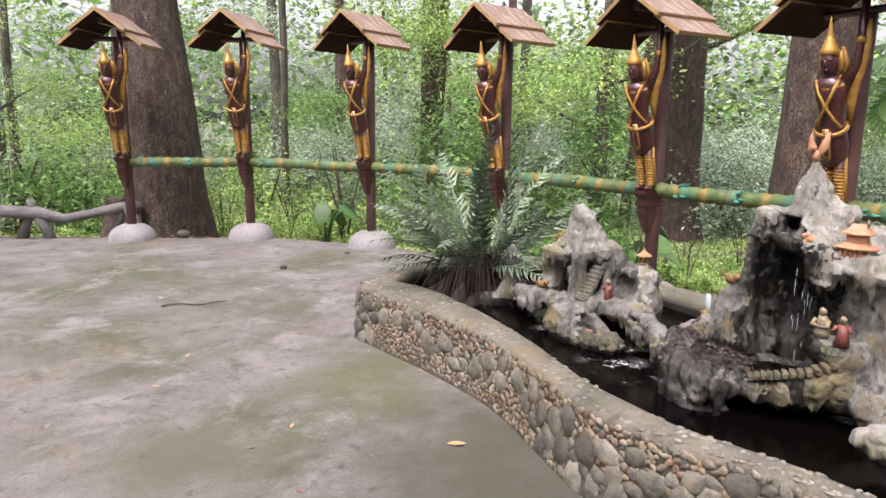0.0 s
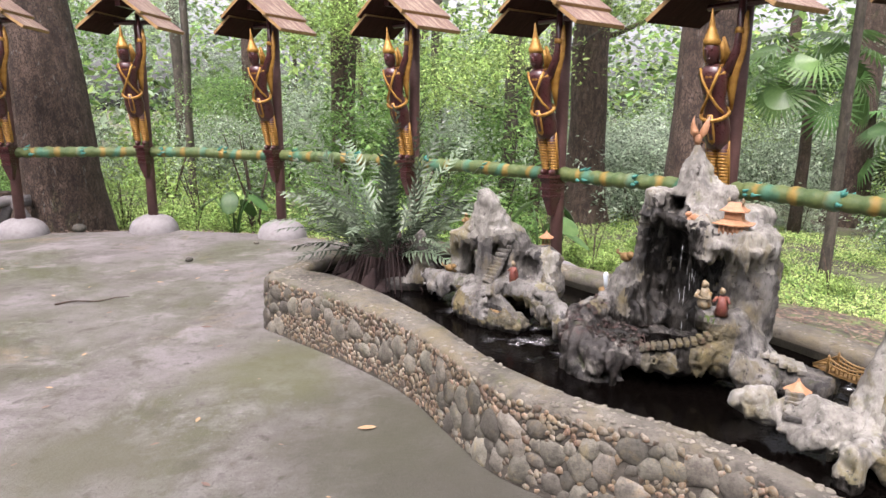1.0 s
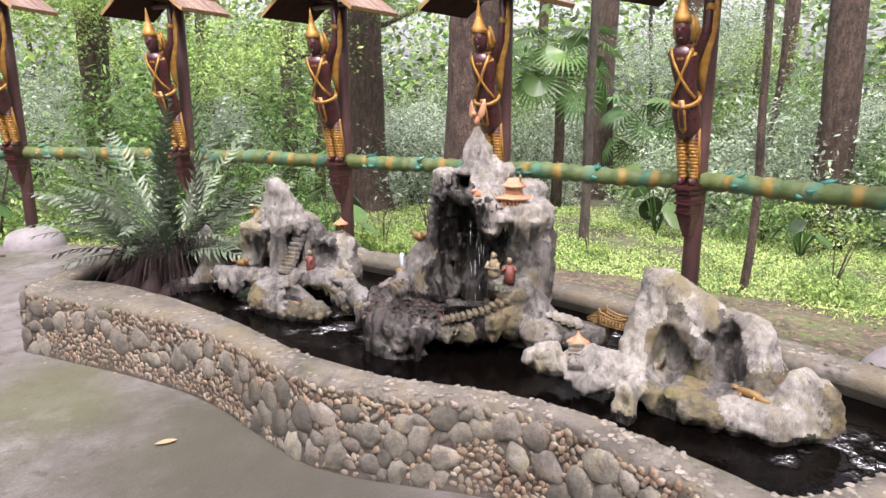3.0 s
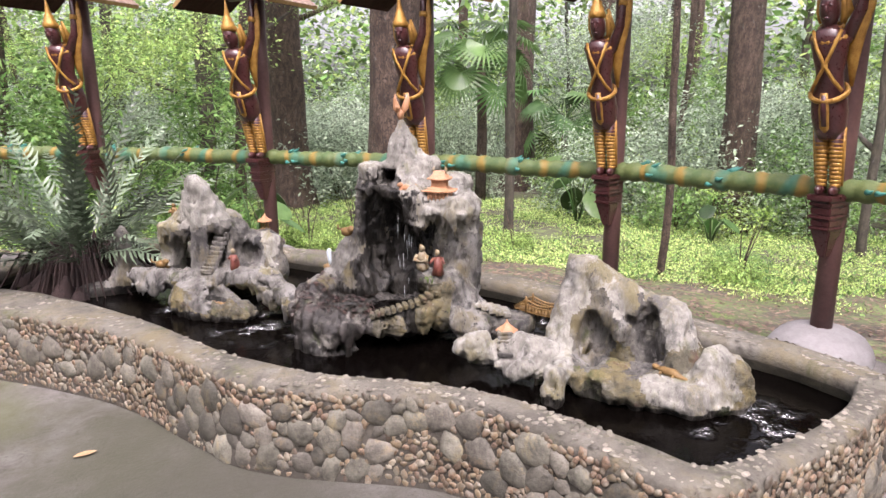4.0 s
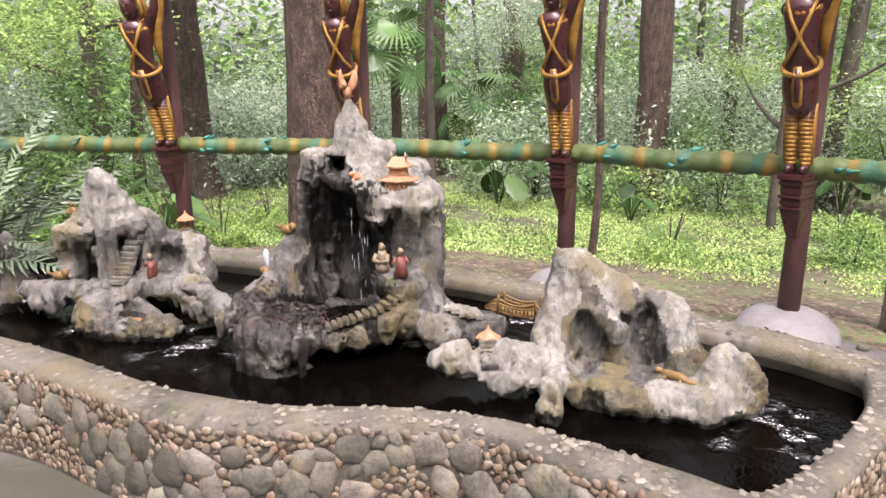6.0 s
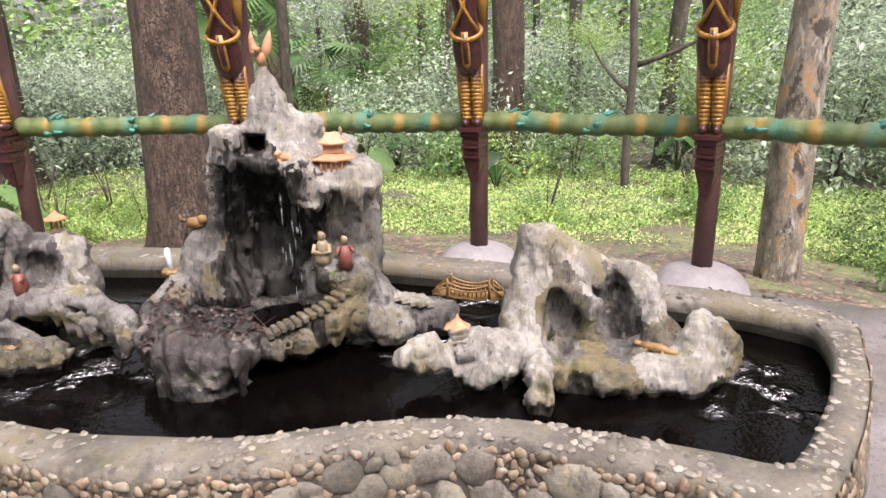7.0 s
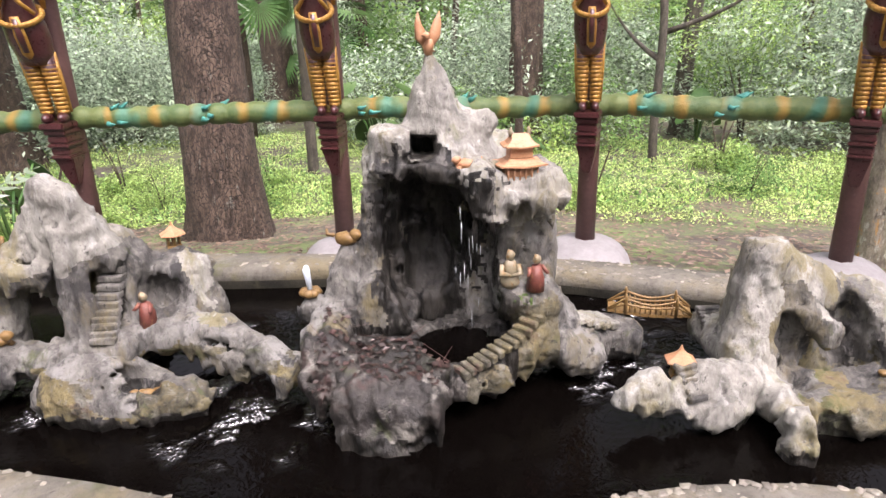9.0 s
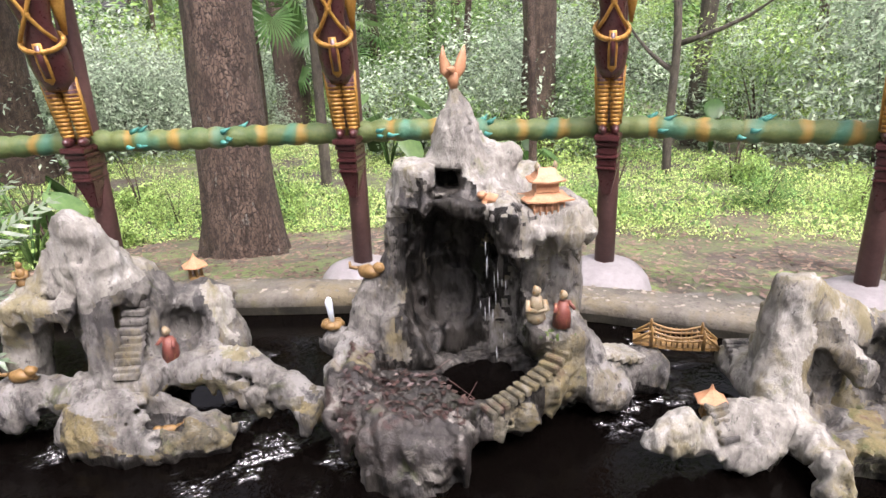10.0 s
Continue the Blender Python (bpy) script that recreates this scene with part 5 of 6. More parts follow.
for _i in range(46):
    _t = RNG.uniform(0, 1)
    _x, _y = -6 + 12 * _t + RNG.uniform(-1, 1), 10.0 - 1.5 * _t + RNG.uniform(-0.4, 2.5)
    _b = float(beyond(np.array([_x]), np.array([_y]))[0])
    if _b > 1.3:
        shrub(_x, _y, RNG.choice((4, 4, 1, 0)), RNG.uniform(0.35, 0.7))

for _x, _y, _k, _s in ((7.15, 5.6, 0, 0.42), (7.5, 5.9, 1, 0.35), (6.8, 5.35, 4, 0.6), (8.6, 4.1, 0, 0.45), (9.4, 3.2, 1, 0.5), (10.5, 5.0, 4, 0.8), (3.0, 9.3, 4, 0.6), (4.4, 9.0, 0, 0.4), (6.1, 1.6, 0, 0.5), (7.4, 2.0, 2, 0.5), (8.5, 1.0, 0, 0.8)):
    shrub(_x, _y, _k, _s)


def carpet(name, material, n, size, seed, where, label, flat=False):
    """Small leaves strewn over the forest floor."""
    r = np.random.RandomState(seed)
    xs, ys = r.uniform(-9, 13, n * 3), r.uniform(0.5, 18, n * 3)
    keep = where(xs, ys, r)
    xs, ys = xs[keep][:n], ys[keep][:n]
    m = len(xs)
    zs = np.where(beyond(xs, ys) < 0.1, 0.0, ground_z(xs, ys))
    v, q = leaf_cloud(m, (0.0, 0.0, 0.0), size, seed + 1, droop=0.0 if flat else -0.5)
    v = v.reshape(m, 4, 3)
    if flat:
        v[:, :, 2] *= 0.25
    v += np.stack([xs, ys, zs + (0.012 if flat else 0.0)], 1)[:, None, :]
    if not flat:
        v[:, :, 2] += (r.rand(m) ** 2 * 0.09)[:, None]
    me = bpy.data.meshes.new(name)
    me.from_pydata(v.reshape(-1, 3).tolist(), [], q.tolist())
    me.materials.append(material)
    tagged(new(name, me), label, "undergrowth", kind="stuff")


def in_green(x, y, r):
    """The clearing is lush, the strip along the posts and the ground under the great trees bare."""
    b = beyond(x, y)
    P = np.stack([x, y, 0 * x], 1)
    lush = 0.5 * np.clip((b - 2.0) / 1.2, -1, 1) * (x > 4.0) + 0.35 * np.clip(b - 1.6, -1, 1) * (x <= 4.0)
    bare = 1.3 * ((x > 0.8) & (x < 6.0) & (y > 4.6) & (b < 3.2)) + 1.1 * ((x > 4.6) & (y < 3.2) & (b < 3.2))
    return (b > 0.4) & (b < 12) & (vnoise(P, 0.55, 60) + 0.7 * vnoise(P, 1.7, 61) + lush - bare > r.uniform(-0.3, 0.7, len(x)))


def in_litter(x, y, r):
    b = beyond(x, y)
    P = np.stack([x, y, 0 * x], 1)
    u, w = (x - 1.7) * 0.62 - (y - 3.6) * 0.785, (x - 1.7) * 0.785 + (y - 3.6) * 0.62
    strip = (b > -0.7) & (b <= 0.1) & (u > -2) & (u < 2.2) & (w > np.interp(u, [-2, -1, 0, 0.6, 1.2, 1.8, 2.2], [1.02, 1.02, 0.92, 0.8, 0.58, 0.28, 0.1])) & (r.rand(len(x)) < 0.3)
    return ((b > 0.1) & (b < 6) & (vnoise(P, 0.55, 60) < 0.3)) | strip


carpet("grass", M_GRASS, 230000, 0.037, 200, in_green, "bright green low herbs covering the forest floor")
carpet("ground_herbs", M_LEAF, 26000, 0.07, 210, in_green, "green low leaves covering the forest floor")
carpet("leaf_litter", M_LITTER, 30000, 0.065, 220, in_litter, "brown dead leaves strewn on the soil", flat=True)


def far_woods():
    r = np.random.RandomState(5)
    n = 95000
    a = r.uniform(-1.0, 1.8, n)
    d = r.uniform(24, 40, n)
    x, y = 1 + d * np.sin(a), 1 + d * np.cos(a)
    P = np.stack([x, y, 0 * x], 1)
    top = 9.0 + 5.0 * vnoise(P, 0.16, 9)
    z = -1.5 + r.rand(n) ** 1.25 * top
    v, q = leaf_cloud(n, (0, 0, 0), 0.36, 8, narrow=0.5)
    v = v.reshape(n, 4, 3) + np.stack([x, y, z], 1)[:, None, :]
    me = bpy.data.meshes.new("far_woods")
    me.from_pydata(v.reshape(-1, 3).tolist(), [], q.tolist())
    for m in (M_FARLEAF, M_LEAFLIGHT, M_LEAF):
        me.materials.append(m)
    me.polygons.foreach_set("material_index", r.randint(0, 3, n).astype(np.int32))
    tagged(new("far_woods", me), "hazy green wall of distant forest leaves", "woods", kind="stuff")


far_woods()


def woods_behind():
    """Unseen forest leaves added round the open place to block low sky light."""
    r = np.random.RandomState(15)
    n = 26000
    a = r.uniform(1.75, 5.3, n)
    d = r.uniform(10, 15, n)
    x, y, z = 0.5 + d * np.sin(a), 1.5 + d * np.cos(a), r.rand(n) * 7.5
    v, q = leaf_cloud(n, (0, 0, 0), 0.55, 18, narrow=0.6)
    v = v.reshape(n, 4, 3) + np.stack([x, y, z], 1)[:, None, :]
    me = bpy.data.meshes.new("woods_behind")
    me.from_pydata(v.reshape(-1, 3).tolist(), [], q.tolist())
    me.materials.append(M_LEAFDARK)
    tagged(new("woods_behind", me), "unseen dark green leaves added to shut out low sky light", "woods", kind="stuff")


woods_behind()

# ---- fern ----


def frond_mesh(L, rise, droop, seed, pairs=24, gap=0.1):
    """A pinnate frond along +x: it starts at the angle rise and bends over by droop."""
    r = random.Random(seed)
    v, f = [], []
    n = 16
    pts, p = [], Vector((0, 0, 0))
    for i in range(n + 1):
        pts.append(p.copy())
        ang = rise - droop * (i / n) ** 1.4
        p = p + Vector((math.cos(ang), 0.06 * math.sin(i * 0.4 + seed), math.sin(ang))) * (L / n)

    def at(t):
        k = min(n - 1, int(t * n))
        return pts[k].lerp(pts[k + 1], t * n - k), (pts[k + 1] - pts[k]).normalized()

    for i in range(n):  # stalk
        w = 0.006 * (1 - i / n) + 0.0015
        b = len(v)
        for q in (pts[i], pts[i + 1]):
            v.extend([q + Vector((0, w, 0)), q + Vector((0, -w, 0)), q + Vector((0, 0, -w * 1.4))])
        for a, c in ((0, 1), (1, 2), (2, 0)):
            f.append((b + a, b + c, b + 3 + c, b + 3 + a))
    for i in range(pairs):
        t = gap + (0.98 - gap) * i / pairs
        c, d = at(t)
        ln = 0.125 * (math.sin(math.pi * (0.2 + 0.74 * t)) ** 0.8) * r.uniform(0.75, 1.12)
        for s in (-1, 1):
            if r.random() < 0.05:
                continue
            side = Vector((0, s, 0))
            up = (side.cross(d) * s).normalized()
            out = (side * 0.72 + d * r.uniform(0.45, 0.85) + up * r.uniform(-0.05, 0.3)).normalized()
            wd = (d - out * d.dot(out)).normalized() * 0.0085
            b = len(v)
            cup = up * ln * 0.08
            a1, a2, tip = c + out * ln * 0.3 + cup, c + out * ln * 0.68 + cup, c + out * ln + d * ln * 0.16 - Vector((0, 0, ln * r.uniform(0, 0.3)))
            v.extend([c - wd * 0.7, c + wd * 0.7, a1 + wd * 1.2, a1 - wd * 1.1, a2 + wd, a2 - wd * 0.7, tip])
            f += [(b, b + 1, b + 2, b + 3), (b + 3, b + 2, b + 4, b + 5), (b + 5, b + 4, b + 6)]
    return mesh_of("frond", v, f, M_FERN, False)


def build_fern():
    root = tagged(new("giant_fern"), "large grey-green fern with arching fronds and dark roots", "fern")
    root.matrix_basis = Matrix.Translation(uw(-2.2, -0.08, 0.2))
    k = Kit()
    rr = random.Random(4)
    for i in range(46):
        a, q = rr.uniform(0, 6.28), rr.random() ** 0.6
        x, y = 0.4 * q * math.cos(a), 0.34 * q * math.sin(a)
        h = 0.36 * (1 - 0.6 * q) * rr.uniform(0.6, 1.1)
        k.ring_tube([(x * 1.15, y * 1.15, -0.1), (x, y, h * 0.5), (x * 0.8, y * 0.8, h)], [0.075, 0.06, 0.02], 7)
    for i in range(120):
        a = rr.uniform(0, 6.28)
        q = rr.uniform(0.12, 0.42)
        x, y = q * math.cos(a), q * math.sin(a) * 0.85
        h = 0.32 * (1 - q)
        k.ring_tube([(x * 0.8, y * 0.8, h + 0.1), (x * 1.1, y * 1.1, h * 0.5), (x * 1.3, y * 1.3, rr.uniform(-0.03, 0.06))], [0.006, 0.005, 0.003], 4)
    child("root_mass", k.mesh("root_mass", [M_ROOT]), root, label="dark reddish fibrous fern roots")
    kinds = [frond_mesh(1.25, radians(82), radians(18), 1, 25), frond_mesh(1.1, radians(74), radians(40), 2, 22), frond_mesh(0.95, radians(58), radians(52), 3, 20), frond_mesh(0.85, radians(40), radians(60), 4, 18), frond_mesh(0.7, radians(24), radians(52), 5, 15), frond_mesh(0.6, radians(66), radians(80), 6, 13)]
    for i in range(74):
        kind = (0, 1, 1)[i % 3] if i < 15 else (2, 3, 4, 3, 5, 2)[i % 6]
        a = i * 2.399 + rr.uniform(-0.3, 0.3)
        s = rr.uniform(0.62, 1.0) if i < 15 else rr.uniform(0.6, 1.0)
        q = 0.26 * rr.random() + 0.03
        tilt = rr.uniform(-0.5, 0.5)
        child("frond", kinds[kind], root, Matrix.Translation((q * math.cos(a), q * math.sin(a), 0.18 + 0.16 * rr.random())) @ Matrix.Rotation(a + rr.uniform(-0.5, 0.5), 4, "Z") @ Matrix.Rotation(tilt, 4, "X") @ Matrix.Diagonal((s, s, s, 1)))
    return root


build_fern()

# ---- small things on the rocks ----
from mathutils.bvhtree import BVHTree

ROCKS = []
for _o in list(scene.collection.objects):
    if _o.type == "MESH" and _o.parent and _o.parent.name in ("central_rockery", "low_rockery", "ridge_rockery") and not _o.name.startswith("step"):
        ROCKS.append(BVHTree.FromPolygons([v.co.copy() for v in _o.data.vertices], [tuple(p.vertices) for p in _o.data.polygons]))


def rest(u, w, z_from):
    """The rock's top under a point of the pond frame."""
    best = None
    for b in ROCKS:
        hit = b.ray_cast(uw(u, w, z_from), Vector((0, 0, -1)))[0]
        if hit is not None and (best is None or hit.z > best):
            best = hit.z
    return uw(u, w, best if best is not None else WATER_Z)


FACE = Matrix.Rotation(math.atan2(-0.785, 0.62), 4, "Z")  # local -y looks out of the pond to the standing place


def settle(ob, u, w, z_from, turn=0.0, sink=0.006, s=1.0):
    p = rest(u, w, z_from)
    ob.matrix_basis = Matrix.Translation((p.x, p.y, p.z - sink)) @ FACE @ Matrix.Rotation(turn, 4, "Z") @ Matrix.Diagonal((s, s, s, 1))
    return ob


def pagoda():
    root = tagged(new("pagoda"), "small terracotta two-tier pagoda on the rock", "pagoda")
    k = Kit()
    k.box((0, 0, 0.02), (0.062, 0.042, 0.024))
    child("lower_storey", k.mesh("lower_storey", [M_TERRA], False), root)
    for i in range(6):
        k = Kit()
        k.ring_tube([(-0.055 + 0.022 * i, -0.05, 0.0), (-0.055 + 0.022 * i, -0.05, 0.045)], [0.004, 0.004], 6)
        child("column", k.mesh("column", [M_TERRA]), root)
    for nm, z, hx, hy, hh in (("lower_roof", 0.046, 0.088, 0.066, 0.035), ("upper_roof", 0.112, 0.062, 0.046, 0.05)):
        v, f = [], []
        prof = ((1.0, 0.0), (1.0, 0.006), (0.78, 0.3 * hh), (0.58, 0.62 * hh), (0.5, hh))
        ring = [(-1, -1), (0, -1), (1, -1), (1, 0), (1, 1), (0, 1), (-1, 1), (-1, 0)]
        for i, (q, dz) in enumerate(prof):
            for x, y in ring:
                lift = 0.012 * (abs(x * y) == 1) * (q - 0.4)
                v.append((x * hx * q, y * hy * q * (0.35 if i == 4 else 1), z + dz + lift))
        for i in range(4):
            for j in range(8):
                f.append((i * 8 + j, i * 8 + (j + 1) % 8, (i + 1) * 8 + (j + 1) % 8, (i + 1) * 8 + j))
        f.append(tuple(reversed(range(8))))
        f.append(tuple(32 + j for j in range(8)))
        child(nm, mesh_of(nm, v, f, M_TERRA, False), root)
    k = Kit()
    k.box((0, 0, 0.096), (0.042, 0.028, 0.018))
    child("upper_storey", k.mesh("upper_storey", [M_TERRA], False), root)
    for s in (-1, 1):
        k = Kit()
        k.ring_tube([(0.03 * s, 0, 0.155), (0.036 * s, 0, 0.172), (0.032 * s, 0, 0.187)], [0.01, 0.009, 0.002], 6)
        child("ridge_horn", k.mesh("ridge_horn", [M_CREAM]), root)
    return root


settle(pagoda(), 0.245, -0.05, 1.1, 0.15, s=0.86)


def lantern():
    root = tagged(new("lantern_pavilion"), "little terracotta pavilion with a pointed roof", "pavilion", group="little pavilions")
    k = Kit()
    k.ring_tube([(0, 0, 0), (0, 0, 0.012)], [0.03, 0.028], 6)
    child("foot", k.mesh("foot", [M_OCHRE], False), root)
    for i in range(6):
        k = Kit()
        a = math.pi / 3 * i
        k.ring_tube([(0.021 * math.cos(a), 0.021 * math.sin(a), 0.01), (0.021 * math.cos(a), 0.021 * math.sin(a), 0.05)], [0.005, 0.005], 6)
        child("column", k.mesh("column", [M_OCHRE]), root)
    k = Kit()
    k.ring_tube([(0, 0, 0.048), (0, 0, 0.052), (0, 0, 0.064), (0, 0, 0.074), (0, 0, 0.082), (0, 0, 0.096)], [0.047, 0.046, 0.026, 0.014, 0.007, 0.002], 6)
    child("roof", k.mesh("roof", [M_TERRA], False), root)
    return root


_l = settle(lantern(), -0.965, 0.17, 0.85)
_l2 = settle(copy_thing(_l, Matrix.Identity(4)), 0.69, -0.375, 0.6, 0.4, s=1.05)


def bridge():
    root = tagged(new("footbridge"), "miniature ochre ceramic footbridge with curved railings", "bridge")
    L = 0.29
    sag = lambda t: -0.012 * math.sin(math.pi * t)
    n = 10
    for i in range(n):
        t0, t1 = i / n, (i + 1) / n
        k = Kit()
        k.box(((t0 + t1) / 2 * L, 0, sag((t0 + t1) / 2)), (L / n / 2 * 0.92, 0.035, 0.006))
        child("deck_board", k.mesh("deck_board", [M_OCHRE], False), root)
    for s in (-1, 1):
        for t in (0.22, 0.82):
            k = Kit()
            k.ring_tube([(t * L, 0.034 * s, -0.01), (t * L, 0.034 * s, 0.055), (t * L, 0.034 * s, 0.066)], [0.0065, 0.006, 0.003], 8)
            child("post", k.mesh("post", [M_OCHRE]), root)
        for lv in (1.0, 0.55):
            k = Kit()
            pts = [(0, 0.034 * s, 0.004)] + [(t * L, 0.034 * s, lv * (0.05 - 0.022 * math.sin(math.pi * (t - 0.22) / 0.6))) for t in (0.22, 0.32, 0.42, 0.52, 0.62, 0.72, 0.82)] + [(L, 0.034 * s, 0.004)]
            k.ring_tube(pts, [0.0045] * len(pts), 6)
            child("rail", k.mesh("rail", [M_OCHRE]), root)
        for i in range(9):
            t = 0.27 + 0.062 * i
            k = Kit()
            k.ring_tube([(t * L, 0.034 * s, -0.005), (t * L, 0.034 * s, 0.036)], [0.003, 0.003], 5)
            child("baluster", k.mesh("baluster", [M_OCHRE]), root)
    a, b = uw(0.6, 0.11, 0.395), uw(0.9, 0.03, 0.395)
    d = b - a
    root.matrix_basis = Matrix.Translation(a) @ Matrix.Rotation(math.atan2(d.y, d.x), 4, "Z")
    return root


bridge()


def figurine(name, label, forms, mats, u, w, zf, turn=0.0, s=1.0):
    """A small plain ceramic ornament of rounded forms."""
    k = Kit()
    for kind, *a in forms:
        if kind == "b":
            k.blob(a[0], a[1], a[2], 10, 7)
        else:
            k.ring_tube(a[0], a[1], 8, a[2], squash=0.35 if kind == "w" else 1.0)
    for v in k.v:
        v += 0.0055 * noise.noise_vector(v * 55) + 0.003 * noise.noise_vector(v * 130)
    ob = tagged(new(name, k.mesh(name, mats)), label, "ornament", group="ceramic ornaments")
    return settle(ob, u, w, zf, turn, 0.006, s)


SEATED = [("b", (0, 0, 0.025), (0.032, 0.028, 0.03), 0), ("b", (0, -0.004, 0.065), (0.024, 0.02, 0.035), 0), ("b", (0, -0.006, 0.11), (0.015, 0.015, 0.018), 1), ("t", [(-0.026, -0.005, 0.08), (-0.03, -0.025, 0.055), (0.0, -0.032, 0.05)], [0.009, 0.009, 0.006], 0), ("t", [(0.026, -0.005, 0.08), (0.03, -0.025, 0.055), (0.0, -0.032, 0.05)], [0.009, 0.009, 0.006], 0)]
STANDING = [("t", [(0, 0, 0), (0, 0, 0.05), (0, -0.004, 0.09)], [0.03, 0.026, 0.016], 0), ("b", (0, -0.005, 0.112), (0.014, 0.014, 0.017), 1), ("t", [(-0.022, 0, 0.085), (-0.035, -0.02, 0.06)], [0.009, 0.007], 0), ("t", [(0.022, 0, 0.085), (0.034, -0.02, 0.065)], [0.009, 0.007], 0)]
CROUCH = [("b", (0, 0, 0.024), (0.04, 0.022, 0.022), 0), ("b", (-0.038, -0.006, 0.04), (0.018, 0.016, 0.017), 0), ("t", [(0.03, -0.015, 0.02), (0.02, -0.026, 0.0)], [0.01, 0.008], 0), ("t", [(-0.025, -0.015, 0.02), (-0.03, -0.026, 0.0)], [0.01, 0.008], 0), ("t", [(0.036, 0.006, 0.03), (0.058, 0.01, 0.034), (0.066, 0.01, 0.05)], [0.006, 0.005, 0.003], 0)]
figurine("seated_figurine", "cream glazed seated ceramic figurine on rock ledge", SEATED, [M_CREAM, M_CREAM], 0.205, -0.17, 0.68, s=1.0)
figurine("standing_figurine", "red-brown glazed standing ceramic figurine", STANDING, [M_RED, M_CREAM], 0.285, -0.175, 0.72, 0.3, 0.95)
figurine("reclining_figurine", "terracotta reclining ceramic figurine beside spout", CROUCH, [M_TERRA, M_CREAM], 0.075, -0.07, 1.05, s=0.8)
figurine("standing_figurine", "red robed ceramic figurine on low rockery", STANDING, [M_RED, M_CREAM], -0.985, -0.09, 0.56, -0.3, 0.95)
figurine("crouching_ornament", "ochre ceramic crouching ornament on rock ledge", CROUCH, [M_OCHRE], -0.33, 0.03, 0.95, 2.6, 1.1)
figurine("crouching_ornament", "ochre ceramic crouching ornament by the rock cave", CROUCH, [M_OCHRE], -1.42, -0.2, 0.5, 3.0, 1.0)
figurine("crouching_ornament", "yellow ceramic ornament in island hollow", CROUCH, [M_OCHRE], -0.95, -0.28, 0.5, 0.4, 0.8)
figurine("branching_ornament", "brown branching ceramic ornament on rock shoulder", SEATED, [M_OCHRE, M_OCHRE], -1.45, -0.03, 0.9, 0.2, 0.7)
figurine("crawling_ornament", "long ochre ceramic crawling ornament on damp ledge", [("t", [(-0.07, 0, 0.02), (-0.03, 0, 0.024), (0.02, 0, 0.024), (0.06, 0, 0.016), (0.1, 0.01, 0.008)], [0.014, 0.02, 0.02, 0.012, 0.003], 0), ("b", (-0.08, 0, 0.028), (0.02, 0.015, 0.014), 0), ("t", [(-0.035, -0.015, 0.02), (-0.045, -0.03, 0.0)], [0.008, 0.006], 0), ("t", [(0.03, -0.015, 0.02), (0.022, -0.03, 0.0)], [0.008, 0.006], 0)], [M_OCHRE], 1.36, -0.42, 0.6, -0.5, 0.8)
figurine("winged_finial", "terracotta finial with two raised wings on the peak", [("t", [(0, 0, 0), (0, -0.005, 0.03), (0.004, -0.012, 0.055)], [0.016, 0.02, 0.01], 0), ("b", (-0.012, -0.022, 0.066), (0.015, 0.014, 0.013), 0), ("w", [(-0.006, 0, 0.035), (-0.027, 0.004, 0.065), (-0.036, 0.006, 0.11), (-0.034, 0.008, 0.15)], [0.012, 0.022, 0.013, 0.001], 0), ("w", [(0.008, 0, 0.035), (0.026, 0.004, 0.07), (0.036, 0.006, 0.11), (0.046, 0.008, 0.15)], [0.012, 0.024, 0.016, 0.001], 0), ("t", [(-0.002, 0.01, 0.025), (0.03, 0.02, 0.008)], [0.01, 0.003], 0)], [M_TERRA], -0.03, 0.1, 1.5, 0.2, 0.86)


def fountain_nozzle():
    root = tagged(new("fountain_nozzle"), "pale blue plastic nozzle on mossy ochre base", "nozzle")
    k = Kit()
    for i in range(7):
        a = i * 0.9
        k.blob((0.022 * math.cos(a), 0.022 * math.sin(a), 0.015), (0.022, 0.018, 0.016), 0, 8, 5)
    child("foot", k.mesh("foot", [M_OCHRE]), root)
    k = Kit()
    k.ring_tube([(0, 0, 0.01), (-0.004, 0, 0.06), (-0.008, 0, 0.1), (-0.006, 0, 0.116)], [0.009, 0.011, 0.014, 0.008], 10)
    child("pipe", k.mesh("pipe", [M_NOZZLE]), root)
    return root


settle(fountain_nozzle(), -0.48, 0.1, 0.7)


def basin_debris():
    r = random.Random(12)
    v, f = [], []
    for i in range(260):
        u, w = r.uniform(-0.4, 0.0), r.uniform(-0.44, -0.12)
        p = rest(u, w, 0.62)
        if p.z < 0.3:
            continue
        a, L, wd = r.uniform(0, 6.28), r.uniform(0.012, 0.034), r.uniform(0.2, 0.4)
        d, s = Vector((math.cos(a), math.sin(a), r.uniform(-0.2, 0.3))), Vector((-math.sin(a), math.cos(a), r.uniform(-0.3, 0.3)))
        b = len(v)
        p = p + Vector((0, 0, 0.004))
        v += [p - d * L / 2, p + s * L * wd + Vector((0, 0, 0.006)), p + d * L / 2, p - s * L * wd]
        f.append((b, b + 1, b + 2, b + 3))
    for i in range(26):
        u, w = r.uniform(-0.38, 0.05), r.uniform(-0.4, -0.1)
        p = rest(u, w, 0.62) + Vector((0, 0, 0.008))
        a, L = r.uniform(0, 6.28), r.uniform(0.06, 0.16)
        d, s = Vector((math.cos(a), math.sin(a), r.uniform(-0.05, 0.3))), Vector((-math.sin(a), math.cos(a), 0)) * 0.0012
        b = len(v)
        v += [p - s, p + s, p + d * L + s, p + d * L - s]
        f.append((b, b + 1, b + 2, b + 3))
    tagged(new("basin_debris", mesh_of("basin_debris", v, f, M_DEBRIS, False)), "red-brown wet dead leaves and twigs lying in the basin", "debris", kind="stuff")


